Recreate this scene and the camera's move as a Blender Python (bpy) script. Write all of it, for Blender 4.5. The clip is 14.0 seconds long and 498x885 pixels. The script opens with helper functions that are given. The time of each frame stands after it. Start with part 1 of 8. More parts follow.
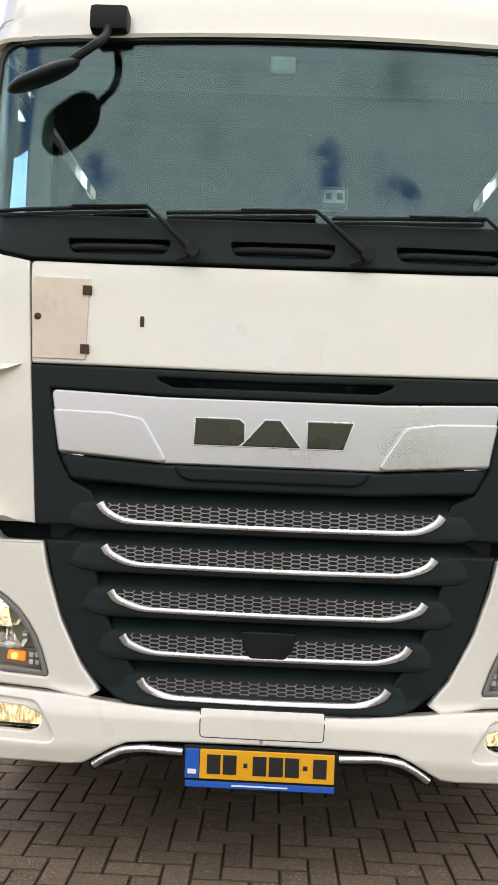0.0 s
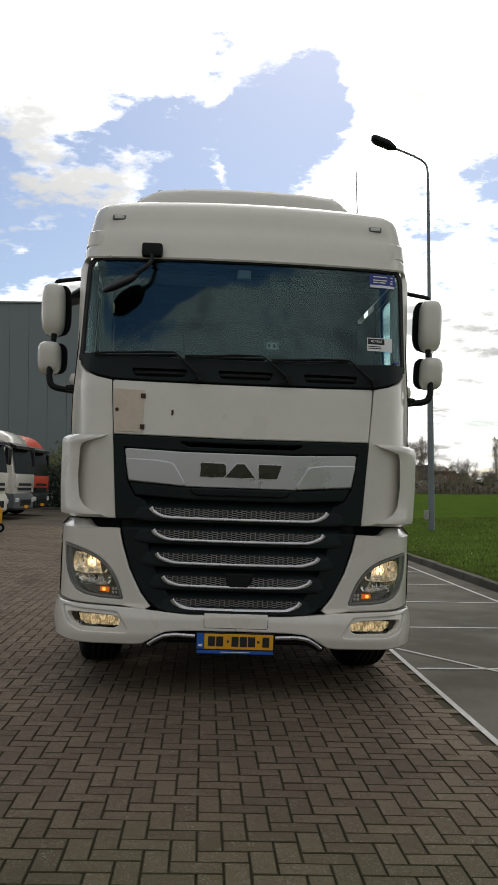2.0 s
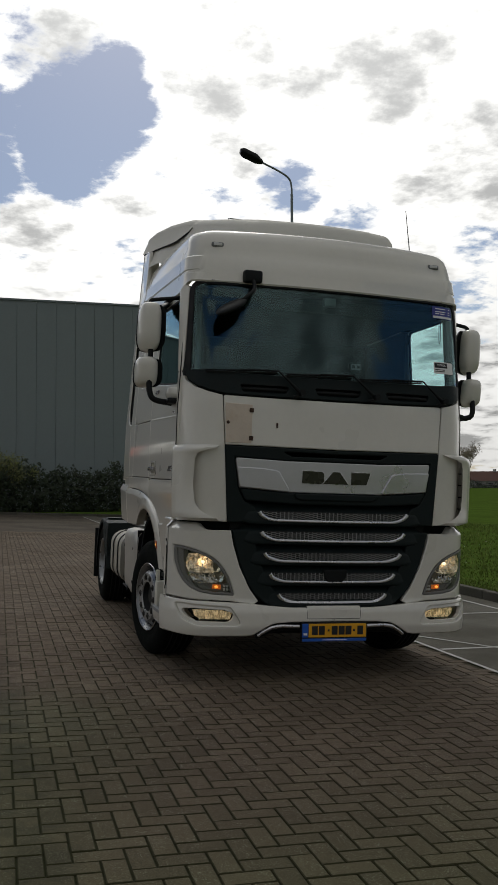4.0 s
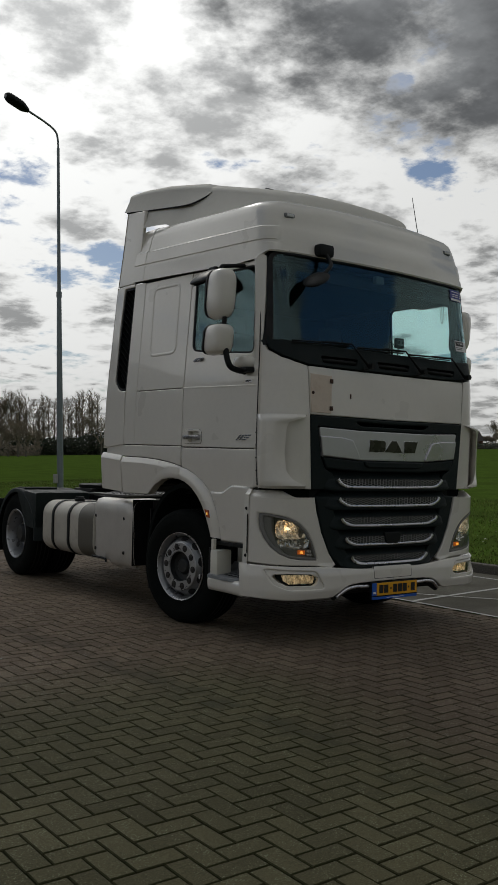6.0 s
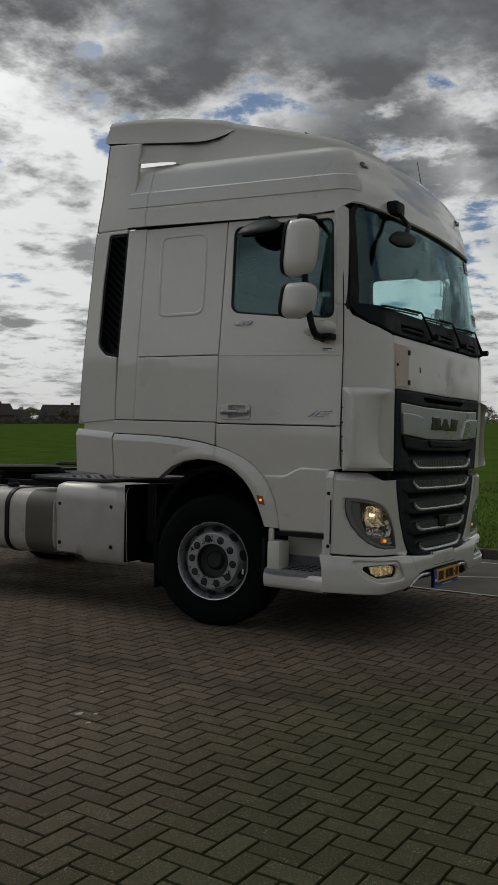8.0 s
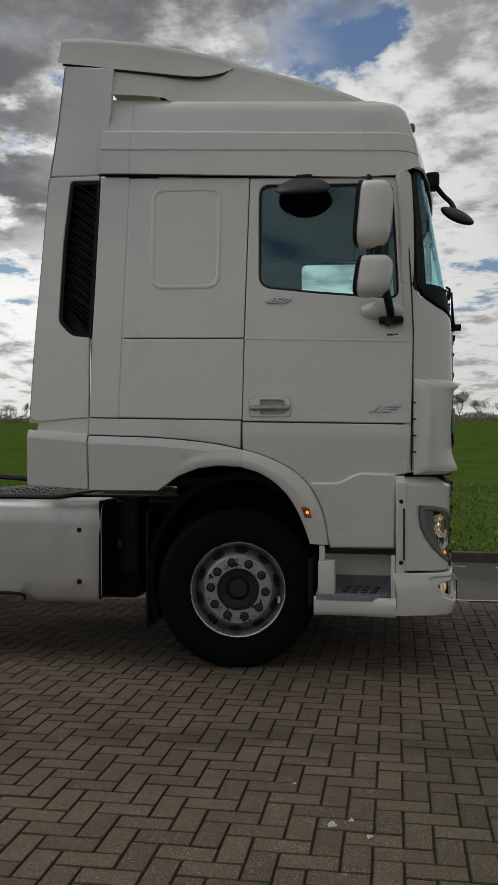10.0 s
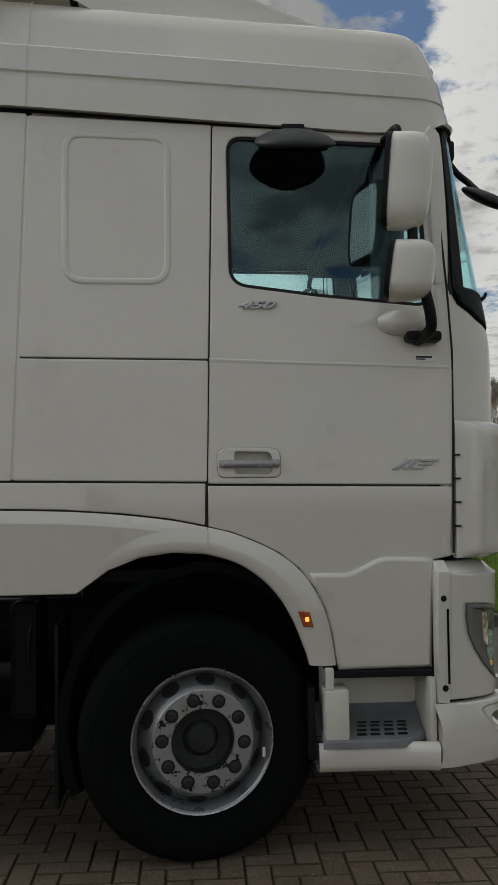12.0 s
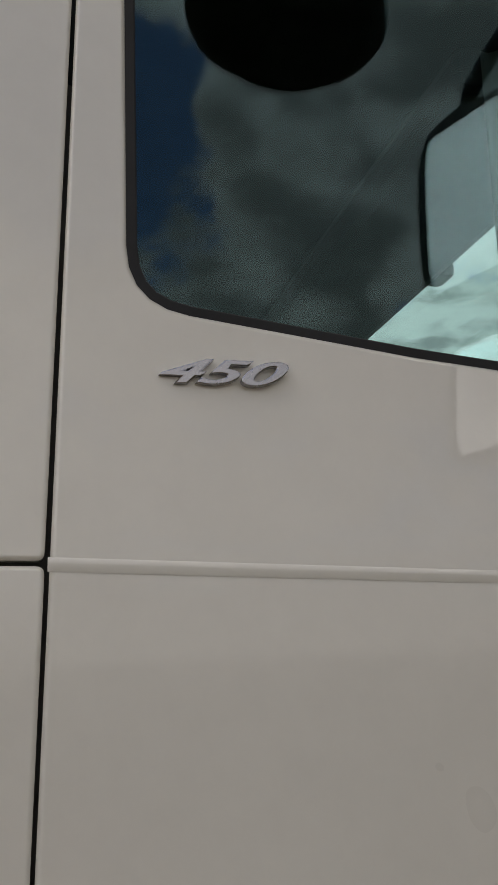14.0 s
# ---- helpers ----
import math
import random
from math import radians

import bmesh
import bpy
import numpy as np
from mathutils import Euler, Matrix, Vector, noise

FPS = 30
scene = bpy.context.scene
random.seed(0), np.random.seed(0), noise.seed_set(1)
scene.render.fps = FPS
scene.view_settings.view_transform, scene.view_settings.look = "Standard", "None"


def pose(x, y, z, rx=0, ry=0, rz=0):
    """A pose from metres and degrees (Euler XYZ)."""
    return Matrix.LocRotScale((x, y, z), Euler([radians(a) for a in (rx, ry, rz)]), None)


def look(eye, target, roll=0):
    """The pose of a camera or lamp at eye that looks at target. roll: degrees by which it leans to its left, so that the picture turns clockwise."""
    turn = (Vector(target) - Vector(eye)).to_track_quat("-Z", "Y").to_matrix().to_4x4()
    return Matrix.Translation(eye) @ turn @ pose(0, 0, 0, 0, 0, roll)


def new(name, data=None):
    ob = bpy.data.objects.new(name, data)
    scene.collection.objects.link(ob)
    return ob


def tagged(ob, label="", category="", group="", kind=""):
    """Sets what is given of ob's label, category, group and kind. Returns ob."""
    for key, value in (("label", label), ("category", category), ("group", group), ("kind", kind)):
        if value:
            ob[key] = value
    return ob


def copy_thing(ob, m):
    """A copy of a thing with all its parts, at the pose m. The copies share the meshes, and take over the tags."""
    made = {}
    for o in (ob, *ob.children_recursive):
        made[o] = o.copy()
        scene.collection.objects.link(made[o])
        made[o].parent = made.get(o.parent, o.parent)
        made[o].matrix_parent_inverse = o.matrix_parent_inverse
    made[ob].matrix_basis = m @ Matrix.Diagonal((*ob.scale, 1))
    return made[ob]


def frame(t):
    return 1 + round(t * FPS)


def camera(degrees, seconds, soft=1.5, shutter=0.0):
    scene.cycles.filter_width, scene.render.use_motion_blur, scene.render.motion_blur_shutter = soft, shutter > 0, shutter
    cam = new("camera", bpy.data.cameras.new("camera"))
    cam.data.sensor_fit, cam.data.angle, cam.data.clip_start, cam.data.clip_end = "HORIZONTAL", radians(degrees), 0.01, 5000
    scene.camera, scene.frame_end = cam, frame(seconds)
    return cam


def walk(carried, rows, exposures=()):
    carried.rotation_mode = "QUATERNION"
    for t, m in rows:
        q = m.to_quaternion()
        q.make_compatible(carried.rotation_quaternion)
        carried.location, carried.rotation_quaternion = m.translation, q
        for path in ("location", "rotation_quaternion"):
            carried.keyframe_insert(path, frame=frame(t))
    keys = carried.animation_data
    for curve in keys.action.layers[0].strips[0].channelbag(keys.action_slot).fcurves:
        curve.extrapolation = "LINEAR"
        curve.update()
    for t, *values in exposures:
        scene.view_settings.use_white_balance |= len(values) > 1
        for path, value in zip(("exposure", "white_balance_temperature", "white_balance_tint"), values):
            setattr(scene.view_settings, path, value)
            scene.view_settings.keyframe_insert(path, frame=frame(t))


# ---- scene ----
cam = camera(31.5, 14.0)
# the yard falls 2 degrees towards the kerb: poses in the truck's frame, then turned into the level world
FALL = pose(0, 0, 0, 0, 2.0, 0)
PATH = [
    (0, (0.133, 0.211, 1.458), (0.074, 2.21, 1.513), 2.3),
    (0.5, (0.11, -0.585, 1.396), (0.074, 1.411, 1.514), 2.2),
    (1, (0.064, -1.351, 1.418), (0.075, 0.644, 1.533), 2.1),
    (1.5, (-0.024, -2.119, 1.475), (0.047, -0.123, 1.578), 2.1),
    (2, (-0.128, -2.792, 1.463), (-0.031, -0.797, 1.566), 2.0),
    (2.5, (-0.429, -3.236, 1.48), (-0.304, -1.242, 1.583), 1.9),
    (5, (-4.042, -2.682, 1.415), (-3.139, -0.899, 1.498), 1.4),
    (5.5, (-4.738, -2.291, 1.418), (-3.682, -0.593, 1.47), 1.3),
    (6, (-5.335, -1.824, 1.405), (-4.136, -0.224, 1.455), 1.2),
    (6.5, (-5.812, -1.245, 1.431), (-4.503, 0.267, 1.467), 1.2),
    (7, (-6.184, -0.619, 1.425), (-4.742, 0.767, 1.451), 1.1),
    (7.5, (-6.469, 0.152, 1.41), (-4.894, 1.385, 1.416), 1.0),
    (8, (-6.637, 0.878, 1.39), (-4.961, 1.969, 1.395), 1.1),
    (10.5, (-6.516, 4.342, 1.384), (-4.522, 4.502, 1.398), -0.3),
    (11, (-6.063, 4.679, 1.385), (-4.064, 4.719, 1.403), -0.6),
    (11.5, (-5.455, 4.778, 1.465), (-3.456, 4.74, 1.492), -0.7),
    (12, (-4.807, 4.787, 1.554), (-2.813, 4.673, 1.645), -0.8),
    (12.5, (-4.092, 4.803, 1.614), (-2.114, 4.594, 1.822), -1.0),
    (13, (-3.358, 4.776, 1.722), (-1.399, 4.513, 2.026), -1.2),
    (13.5, (-2.703, 4.812, 1.853), (-0.777, 4.4, 2.205), -1.4),
    (14, (-2.157, 4.748, 1.99), (-0.254, 4.294, 2.405), -1.4),
]
EXPOSURES = [(0.0, 1.68, 6950, 13), (0.5, 1.23, 6900, 11), (1.0, 0.75, 6800, 10), (1.5, 0.19, 6800, 9), (2.0, -0.14, 6800, 9), (2.7, -0.44, 6800, 9), (5.0, -0.94, 6700, 8), (6.5, -1.02, 6620, 8),
             (8.2, -1.02, 6580, 8), (10.3, -0.53, 6680, 9), (11.0, -0.46, 6730, 9), (11.5, -0.42, 6760, 9), (12.0, -0.42, 6760, 8), (12.5, -0.46, 6780, 8), (13.0, -0.60, 6700, 8), (13.5, -0.60, 6780, 9), (14.0, 0.07, 7100, 13)]
walk(cam, [(t, FALL @ look(eye, target, roll)) for t, eye, target, roll in PATH], EXPOSURES)

# ---- world and sun ----
SUN_AZ, SUN_EL = radians(12), radians(46)        # azimuth from +y towards +x
sun_dir = Vector((math.sin(SUN_AZ) * math.cos(SUN_EL), math.cos(SUN_AZ) * math.cos(SUN_EL), math.sin(SUN_EL)))


class Nodes:
    """A short way to write node trees."""

    def __init__(self, tree):
        self.t = tree

    def add(self, kind, **kw):
        n = self.t.nodes.new(kind)
        for k, v in kw.items():
            key = k[2:].replace("_", " ")
            key = int(key) if key.isdigit() else key
            self.put(n.inputs[key], v)
        return n

    def put(self, sock, v):
        if hasattr(v, "is_output"):
            self.t.links.new(v, sock)
        else:
            sock.default_value = v

    def math(self, op, a, b=0.0, clamp=False):
        n = self.t.nodes.new("ShaderNodeMath")
        n.operation, n.use_clamp = op, clamp
        self.put(n.inputs[0], a), self.put(n.inputs[1], b)
        return n.outputs[0]

    def vec(self, op, a, b=(0, 0, 0)):
        n = self.t.nodes.new("ShaderNodeVectorMath")
        n.operation = op
        self.put(n.inputs[0], a), self.put(n.inputs[1], b)
        return n

    def span(self, v, a, b, c=0.0, d=1.0):
        n = self.t.nodes.new("ShaderNodeMapRange")
        n.interpolation_type = "SMOOTHSTEP"
        for k, x in enumerate((v, a, b, c, d)):
            self.put(n.inputs[k], x)
        return n.outputs[0]

    def mix(self, f, a, b, blend="MIX"):
        n = self.t.nodes.new("ShaderNodeMix")
        n.data_type, n.blend_type = "RGBA", blend
        self.put(n.inputs[0], f), self.put(n.inputs[6], a), self.put(n.inputs[7], b)
        return n.outputs[2]

    def noise(self, vec, scale, detail=4.0, rough=0.55, distort=0.0):
        n = self.add("ShaderNodeTexNoise")
        if vec is not None:
            self.put(n.inputs["Vector"], vec)
        for k, v in (("Scale", scale), ("Detail", detail), ("Roughness", rough), ("Distortion", distort)):
            n.inputs[k].default_value = v
        return n.outputs[0]


SKY_SEED = 1.7


def make_world():
    w = bpy.data.worlds.new("world")
    scene.world = w
    w.use_nodes = True
    w.node_tree.nodes.clear()
    n = Nodes(w.node_tree)
    d = n.vec("NORMALIZE", n.add("ShaderNodeTexCoord").outputs["Generated"]).outputs[0]
    xyz = n.add("ShaderNodeSeparateXYZ", i_0=d).outputs
    sky = n.add("ShaderNodeTexSky")
    sky.sky_type, sky.sun_disc, sky.sun_elevation, sky.sun_rotation = "NISHITA", False, SUN_EL, SUN_AZ
    blue = n.vec("MULTIPLY", sky.outputs[0], (0.098, 0.105, 0.118)).outputs[0]
    # broken cumulus, seen in perspective: white rims, grey bellies
    h = n.math("ADD", n.math("MAXIMUM", xyz[2], 0.0), 0.18)
    p = n.add("ShaderNodeCombineXYZ", i_0=n.math("DIVIDE", xyz[0], h), i_1=n.math("DIVIDE", xyz[1], h), i_2=SKY_SEED).outputs[0]
    big = n.noise(p, 1.6, 3.0, 0.5)
    fine = n.noise(p, 4.6, 10.0, 0.60)
    puff = n.noise(p, 11.0, 8.0, 0.62)
    cover = n.math("ADD", n.math("ADD", n.math("MULTIPLY", big, 0.50), n.math("MULTIPLY", fine, 0.50)), n.math("MULTIPLY", n.math("SUBTRACT", puff, 0.48), 0.31))

    def spot(az, el, wide):
        """1 in the middle of a round stretch of sky, 0 outside it."""
        a, e = radians(az), radians(el)
        dot = n.vec("DOT_PRODUCT", d, (math.sin(a) * math.cos(e), math.cos(a) * math.cos(e), math.sin(e))).outputs["Value"]
        return n.span(dot, math.cos(radians(wide * 1.15)), math.cos(radians(wide * 0.1)))

    def most(values):
        top = values[0]
        for v in values[1:]:
            top = n.math("MAXIMUM", top, v)
        return top
    # gaps of blue and a low streak of it in the south, a heavy grey deck high in the north-east, thinner blue towards the west and south
    gaps = most([n.math("MULTIPLY", spot(az, el, wide), k) for az, el, wide, k in (
        (5.4, 23.8, 4.4, 0.72), (4.0, 20.6, 4.0, 0.60), (1.7, 26.3, 2.4, 0.50), (-4, 19.3, 6.0, 0.70), (-10, 17.6, 6.5, 0.85), (-16, 17.8, 7.5, 0.95), (18.5, 19.2, 2.6, 0.45),
        (35.7, 19.8, 3.4, 0.44), (46.2, 20.2, 2.8, 0.44), (48.5, 18.0, 2.4, 0.32), (29, 10.5, 3.0, 0.35), (41, 16.8, 2.5, 0.45), (87, 27, 8, 0.8), (100.5, 27, 6.0, 0.72),
        (139, 24, 12, 0.95), (262, 39, 9, 0.95), (257, 34.5, 5, 0.7), (300, 45, 22, 0.9), (225, 44, 10, 0.6))]
                + [n.math("MULTIPLY", n.math("MULTIPLY", n.span(n.math("ABSOLUTE", n.math("SUBTRACT", xyz[2], 0.512)), 0.003, 0.030, 1.0, 0.0), spot(196, 30, 26)), 0.85)])
    wob = n.math("ADD", n.math("MULTIPLY", n.math("SUBTRACT", fine, 0.5), 0.16), n.math("MULTIPLY", n.math("SUBTRACT", big, 0.5), 0.10))
    ea, ee = radians(61), radians(43)
    deck = n.math("ADD", n.vec("DOT_PRODUCT", d, (math.sin(ea) * math.cos(ee), math.cos(ea) * math.cos(ee), math.sin(ee))).outputs["Value"], wob)
    heavy = n.math("MAXIMUM", n.span(deck, 0.878, 0.932), n.math("MULTIPLY", most([spot(65, 16, 7), spot(77, 18, 9), spot(102, 13.5, 6)]), n.span(fine, 0.36, 0.52)))
    west = n.span(n.vec("DOT_PRODUCT", d, (-0.97, -0.24, 0.0)).outputs["Value"], 0.2, 0.8, 0.0, 0.02)
    thin = n.math("ADD", n.math("ADD", 0.362, n.math("MULTIPLY", gaps, 0.25)), n.math("SUBTRACT", west, n.math("MULTIPLY", most([spot(185, 43.5, 14), spot(113, 30, 9)]), 0.07)))
    cloud = n.math("MAXIMUM", n.span(cover, thin, n.math("ADD", thin, 0.085)), heavy)
    belly = n.noise(n.vec("ADD", p, (0.05, 0.10, 0.2)).outputs[0], 4.2, 9.0, 0.58)
    thick = n.math("ADD", n.math("MULTIPLY", cover, 0.75), n.math("MULTIPLY", belly, 0.40))
    side = n.vec("DOT_PRODUCT", d, (math.sin(SUN_AZ), math.cos(SUN_AZ), 0.0)).outputs["Value"]
    # towards the sun the clouds are shone through, away from it they show more grey
    limit = n.span(side, -0.3, 0.97, 0.608, 0.624)
    grey = n.span(thick, n.math("SUBTRACT", limit, 0.05), n.math("ADD", limit, 0.075))
    shine = n.span(n.vec("DOT_PRODUCT", d, tuple(sun_dir)).outputs["Value"], 0.70, 0.97, 0.0, 0.75)
    bright = n.math("ADD", n.span(side, -0.6, 0.9, 0.62, 1.55), shine)
    lit = n.vec("SCALE", (0.975, 0.985, 1.0), (0, 0, 0))
    n.put(lit.inputs["Scale"], bright)
    belly_col = n.vec("SCALE", (0.95, 0.97, 1.0), (0, 0, 0))
    n.put(belly_col.inputs["Scale"], n.math("ADD", n.span(side, -0.6, 0.5, 0.25, 0.50), n.math("MULTIPLY", shine, 0.9)))
    cloud_col = n.mix(grey, lit.outputs[0], belly_col.outputs[0])
    deck_col = n.mix(n.span(n.math("ADD", n.math("MULTIPLY", belly, 0.6), n.math("MULTIPLY", fine, 0.4)), 0.36, 0.60), (0.46, 0.48, 0.51, 1), (0.215, 0.225, 0.242, 1))
    cloud_col = n.mix(heavy, cloud_col, deck_col)
    low = n.span(xyz[2], 0.0, 0.12, 0.35, 0.0)
    col = n.mix(cloud, blue, cloud_col)
    col = n.mix(low, col, (0.80, 0.80, 0.79, 1))
    under = n.span(xyz[2], -0.06, 0.0)
    col = n.mix(under, (0.06, 0.065, 0.05, 1), col)
    bg = n.add("ShaderNodeBackground", i_Color=col, i_Strength=1.0)
    n.add("ShaderNodeOutputWorld", i_Surface=bg.outputs[0])


make_world()
sun = new("sun", bpy.data.lights.new("sun", "SUN"))
sun.data.energy, sun.data.angle, sun.data.color = 0.6, radians(14), (1.0, 0.96, 0.9)
sun.matrix_world = look((0, 0, 30), Vector((0, 0, 30)) - sun_dir)


# ---- materials ----
def surface(name, colour, rough=0.5, metal=0.0, vary=0.15, scale=6.0, bump=0.0, bump_scale=60.0, coat=0.0, rough_vary=0.1, dirt=None,
            dirt_amount=0.0, random_tint=0.0, spec=0.5, island=0.0):
    """A painted, moulded or mineral surface: base colour with two scales of variation, roughness variation, fine relief."""
    m = bpy.data.materials.new(name)
    m.use_nodes = True
    n = Nodes(m.node_tree)
    b = m.node_tree.nodes["Principled BSDF"]
    co = n.add("ShaderNodeTexCoord").outputs["Object"]
    large, small = n.noise(co, scale, 3.0), n.noise(co, scale * 14, 4.0, 0.65)
    f = n.math("ADD", n.math("MULTIPLY", large, 0.6), n.math("MULTIPLY", small, 0.4))
    lo, hi = tuple(max(0, c * (1 - vary)) for c in colour), tuple(min(1, c * (1 + vary)) for c in colour)
    col = n.mix(n.span(f, 0.3, 0.7), (*lo, 1), (*hi, 1))
    if random_tint:
        r = n.add("ShaderNodeObjectInfo").outputs["Random"]
        k = n.span(r, 0.0, 1.0, 1 - random_tint, 1 + random_tint)
        s = n.vec("SCALE", col)
        n.put(s.inputs["Scale"], k)
        col = s.outputs[0]
    if island:
        r = n.add("ShaderNodeNewGeometry").outputs["Random Per Island"]
        k = n.span(r, 0.0, 1.0, 1 - island, 1 + island)
        s = n.vec("SCALE", col)
        n.put(s.inputs["Scale"], k)
        col = s.outputs[0]
    if dirt:
        spots = n.span(n.math("ADD", n.noise(co, scale * 2.3, 6.0, 0.7), n.math("MULTIPLY", small, 0.15)), 0.66 - 0.2 * dirt_amount, 0.80)
        col = n.mix(n.math("MULTIPLY", spots, dirt_amount), col, (*dirt, 1))
    n.put(b.inputs["Base Color"], col)
    n.put(b.inputs["Roughness"], n.span(large, 0.25, 0.75, max(0.02, rough - rough_vary), min(1, rough + rough_vary)))
    b.inputs["Metallic"].default_value = metal
    b.inputs["Specular IOR Level"].default_value = spec
    if coat:
        b.inputs["Coat Weight"].default_value, b.inputs["Coat Roughness"].default_value = coat, 0.05
    if bump:
        bp = n.add("ShaderNodeBump", i_Strength=bump, i_Distance=0.004, i_Height=n.noise(co, bump_scale, 5.0, 0.6))
        n.put(b.inputs["Normal"], bp.outputs[0])
    return m


def glass(name, tint, rough=0.0):
    """Thin tinted glazing: straight-through tint and a mirror by Fresnel."""
    m = bpy.data.materials.new(name)
    m.use_nodes = True
    m.node_tree.nodes.clear()
    n = Nodes(m.node_tree)
    see = n.add("ShaderNodeBsdfTransparent", i_Color=(*tint, 1))
    gloss = n.add("ShaderNodeBsdfGlossy", i_Color=(0.70, 0.95, 0.99, 1), i_Roughness=rough)
    facing = n.add("ShaderNodeLayerWeight", i_Blend=0.5).outputs["Facing"]
    f = n.math("ADD", n.math("MULTIPLY", n.math("POWER", facing, 5.0), 0.9), 0.055, True)
    mixed = n.add("ShaderNodeMixShader", i_0=f, i_1=see.outputs[0], i_2=gloss.outputs[0])
    n.add("ShaderNodeOutputMaterial", i_Surface=mixed.outputs[0])
    return m


def lamp_glow(name, colour, strength):
    m = bpy.data.materials.new(name)
    m.use_nodes = True
    b = m.node_tree.nodes["Principled BSDF"]
    b.inputs["Base Color"].default_value = (*colour, 1)
    b.inputs["Emission Color"].default_value = (*colour, 1)
    b.inputs["Emission Strength"].default_value = strength
    b.inputs["Roughness"].default_value = 0.3
    return m


def mottled_glow(name, colour, low, high, scale):
    """A ribbed reflector; the uneven light of its lamp is put in as emission."""
    m = lamp_glow(name, colour, high)
    n = Nodes(m.node_tree)
    b = m.node_tree.nodes["Principled BSDF"]
    co = n.add("ShaderNodeTexCoord").outputs["Object"]
    v = n.vec("MULTIPLY", co, (1.0, 0.3, 0.55)).outputs[0]
    n.put(b.inputs["Emission Strength"], n.span(n.noise(v, scale, 3.0, 0.7), 0.40, 0.62, low, high))
    b.inputs["Metallic"].default_value, b.inputs["Roughness"].default_value = 0.7, 0.2
    return m


WHITE = surface("white_paint", (0.76, 0.735, 0.668), 0.32, vary=0.03, scale=1.6, coat=1.0, rough_vary=0.06, dirt=(0.45, 0.42, 0.35), dirt_amount=0.06, bump=0.012, bump_scale=4)
DEFLM = surface("chalky_white_deflector", (0.66, 0.645, 0.59), 0.62, vary=0.04, scale=2, dirt=(0.42, 0.40, 0.34), dirt_amount=0.15, spec=0.25)
BADGE = surface("dark_chrome_badge", (0.42, 0.42, 0.45), 0.2, metal=0.95, vary=0.08, scale=30)
WHITE2 = surface("aged_white_plastic", (0.70, 0.685, 0.60), 0.45, vary=0.04, scale=3, dirt=(0.3, 0.27, 0.2), dirt_amount=0.15)
HATCH = surface("yellowed_hatch_paint", (0.70, 0.60, 0.50), 0.5, vary=0.06, scale=4, dirt=(0.5, 0.33, 0.2), dirt_amount=0.25)
DARK = surface("dark_grey_plastic", (0.0072, 0.0135, 0.0138), 0.55, vary=0.2, scale=8, bump=0.25, bump_scale=700, spec=0.22)
BLACK = surface("black_plastic", (0.006, 0.0075, 0.008), 0.5, vary=0.25, scale=8, bump=0.15, bump_scale=500, spec=0.22)
LINER = surface("dull_black_liner", (0.004, 0.006, 0.0055), 0.85, vary=0.25, scale=8, dirt=(0.012, 0.013, 0.011), dirt_amount=0.3, spec=0.08)
HOUSING = surface("weathered_dark_plastic", (0.020, 0.026, 0.027), 0.42, vary=0.2, scale=9, dirt=(0.05, 0.055, 0.05), dirt_amount=0.3, spec=0.4)
SEAM = surface("rubber_seal", (0.010, 0.010, 0.011), 0.75, vary=0.2)
SILVER = surface("silver_paint", (0.60, 0.60, 0.625), 0.33, metal=0.75, vary=0.03, scale=3, coat=0.3)
CHROME = surface("satin_chrome", (0.70, 0.70, 0.735), 0.30, metal=0.95, vary=0.04, scale=10)
HEXM = surface("grille_mesh_grey", (0.36, 0.36, 0.37), 0.38, metal=0.75, vary=0.1)
ALU = surface("brushed_aluminium", (0.60, 0.58, 0.54), 0.42, metal=0.45, vary=0.08, scale=5, dirt=(0.25, 0.24, 0.21), dirt_amount=0.15, bump=0.1, bump_scale=120)
WALKM = surface("worn_dark_chequer_plate", (0.085, 0.085, 0.082), 0.55, metal=0.3, vary=0.2, scale=6, dirt=(0.02, 0.02, 0.018), dirt_amount=0.5, spec=0.25)
TANKP = surface("dusty_cream_tank_paint", (0.50, 0.475, 0.41), 0.42, vary=0.10, scale=4, dirt=(0.2, 0.18, 0.14), dirt_amount=0.4)
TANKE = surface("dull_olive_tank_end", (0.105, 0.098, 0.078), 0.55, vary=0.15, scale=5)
STEEL = surface("wheel_silver_paint", (0.30, 0.31, 0.32), 0.33, metal=0.7, vary=0.12, scale=12, dirt=(0.10, 0.10, 0.10), dirt_amount=0.25)


def chipped(name, paint, under):
    """Grey paint with crisp, clustered chips down to a dark coat."""
    m = surface(name, paint, 0.36, metal=0.55, vary=0.06, scale=14)
    n = Nodes(m.node_tree)
    b = m.node_tree.nodes["Principled BSDF"]
    co = n.add("ShaderNodeTexCoord").outputs["Object"]
    chips = n.math("MULTIPLY", n.span(n.noise(co, 34, 5.0, 0.62), 0.545, 0.565), n.span(n.noise(co, 7.5, 3.0, 0.5), 0.50, 0.55))
    n.put(b.inputs["Base Color"], n.mix(chips, b.inputs["Base Color"].links[0].from_socket, (*under, 1)))
    return m


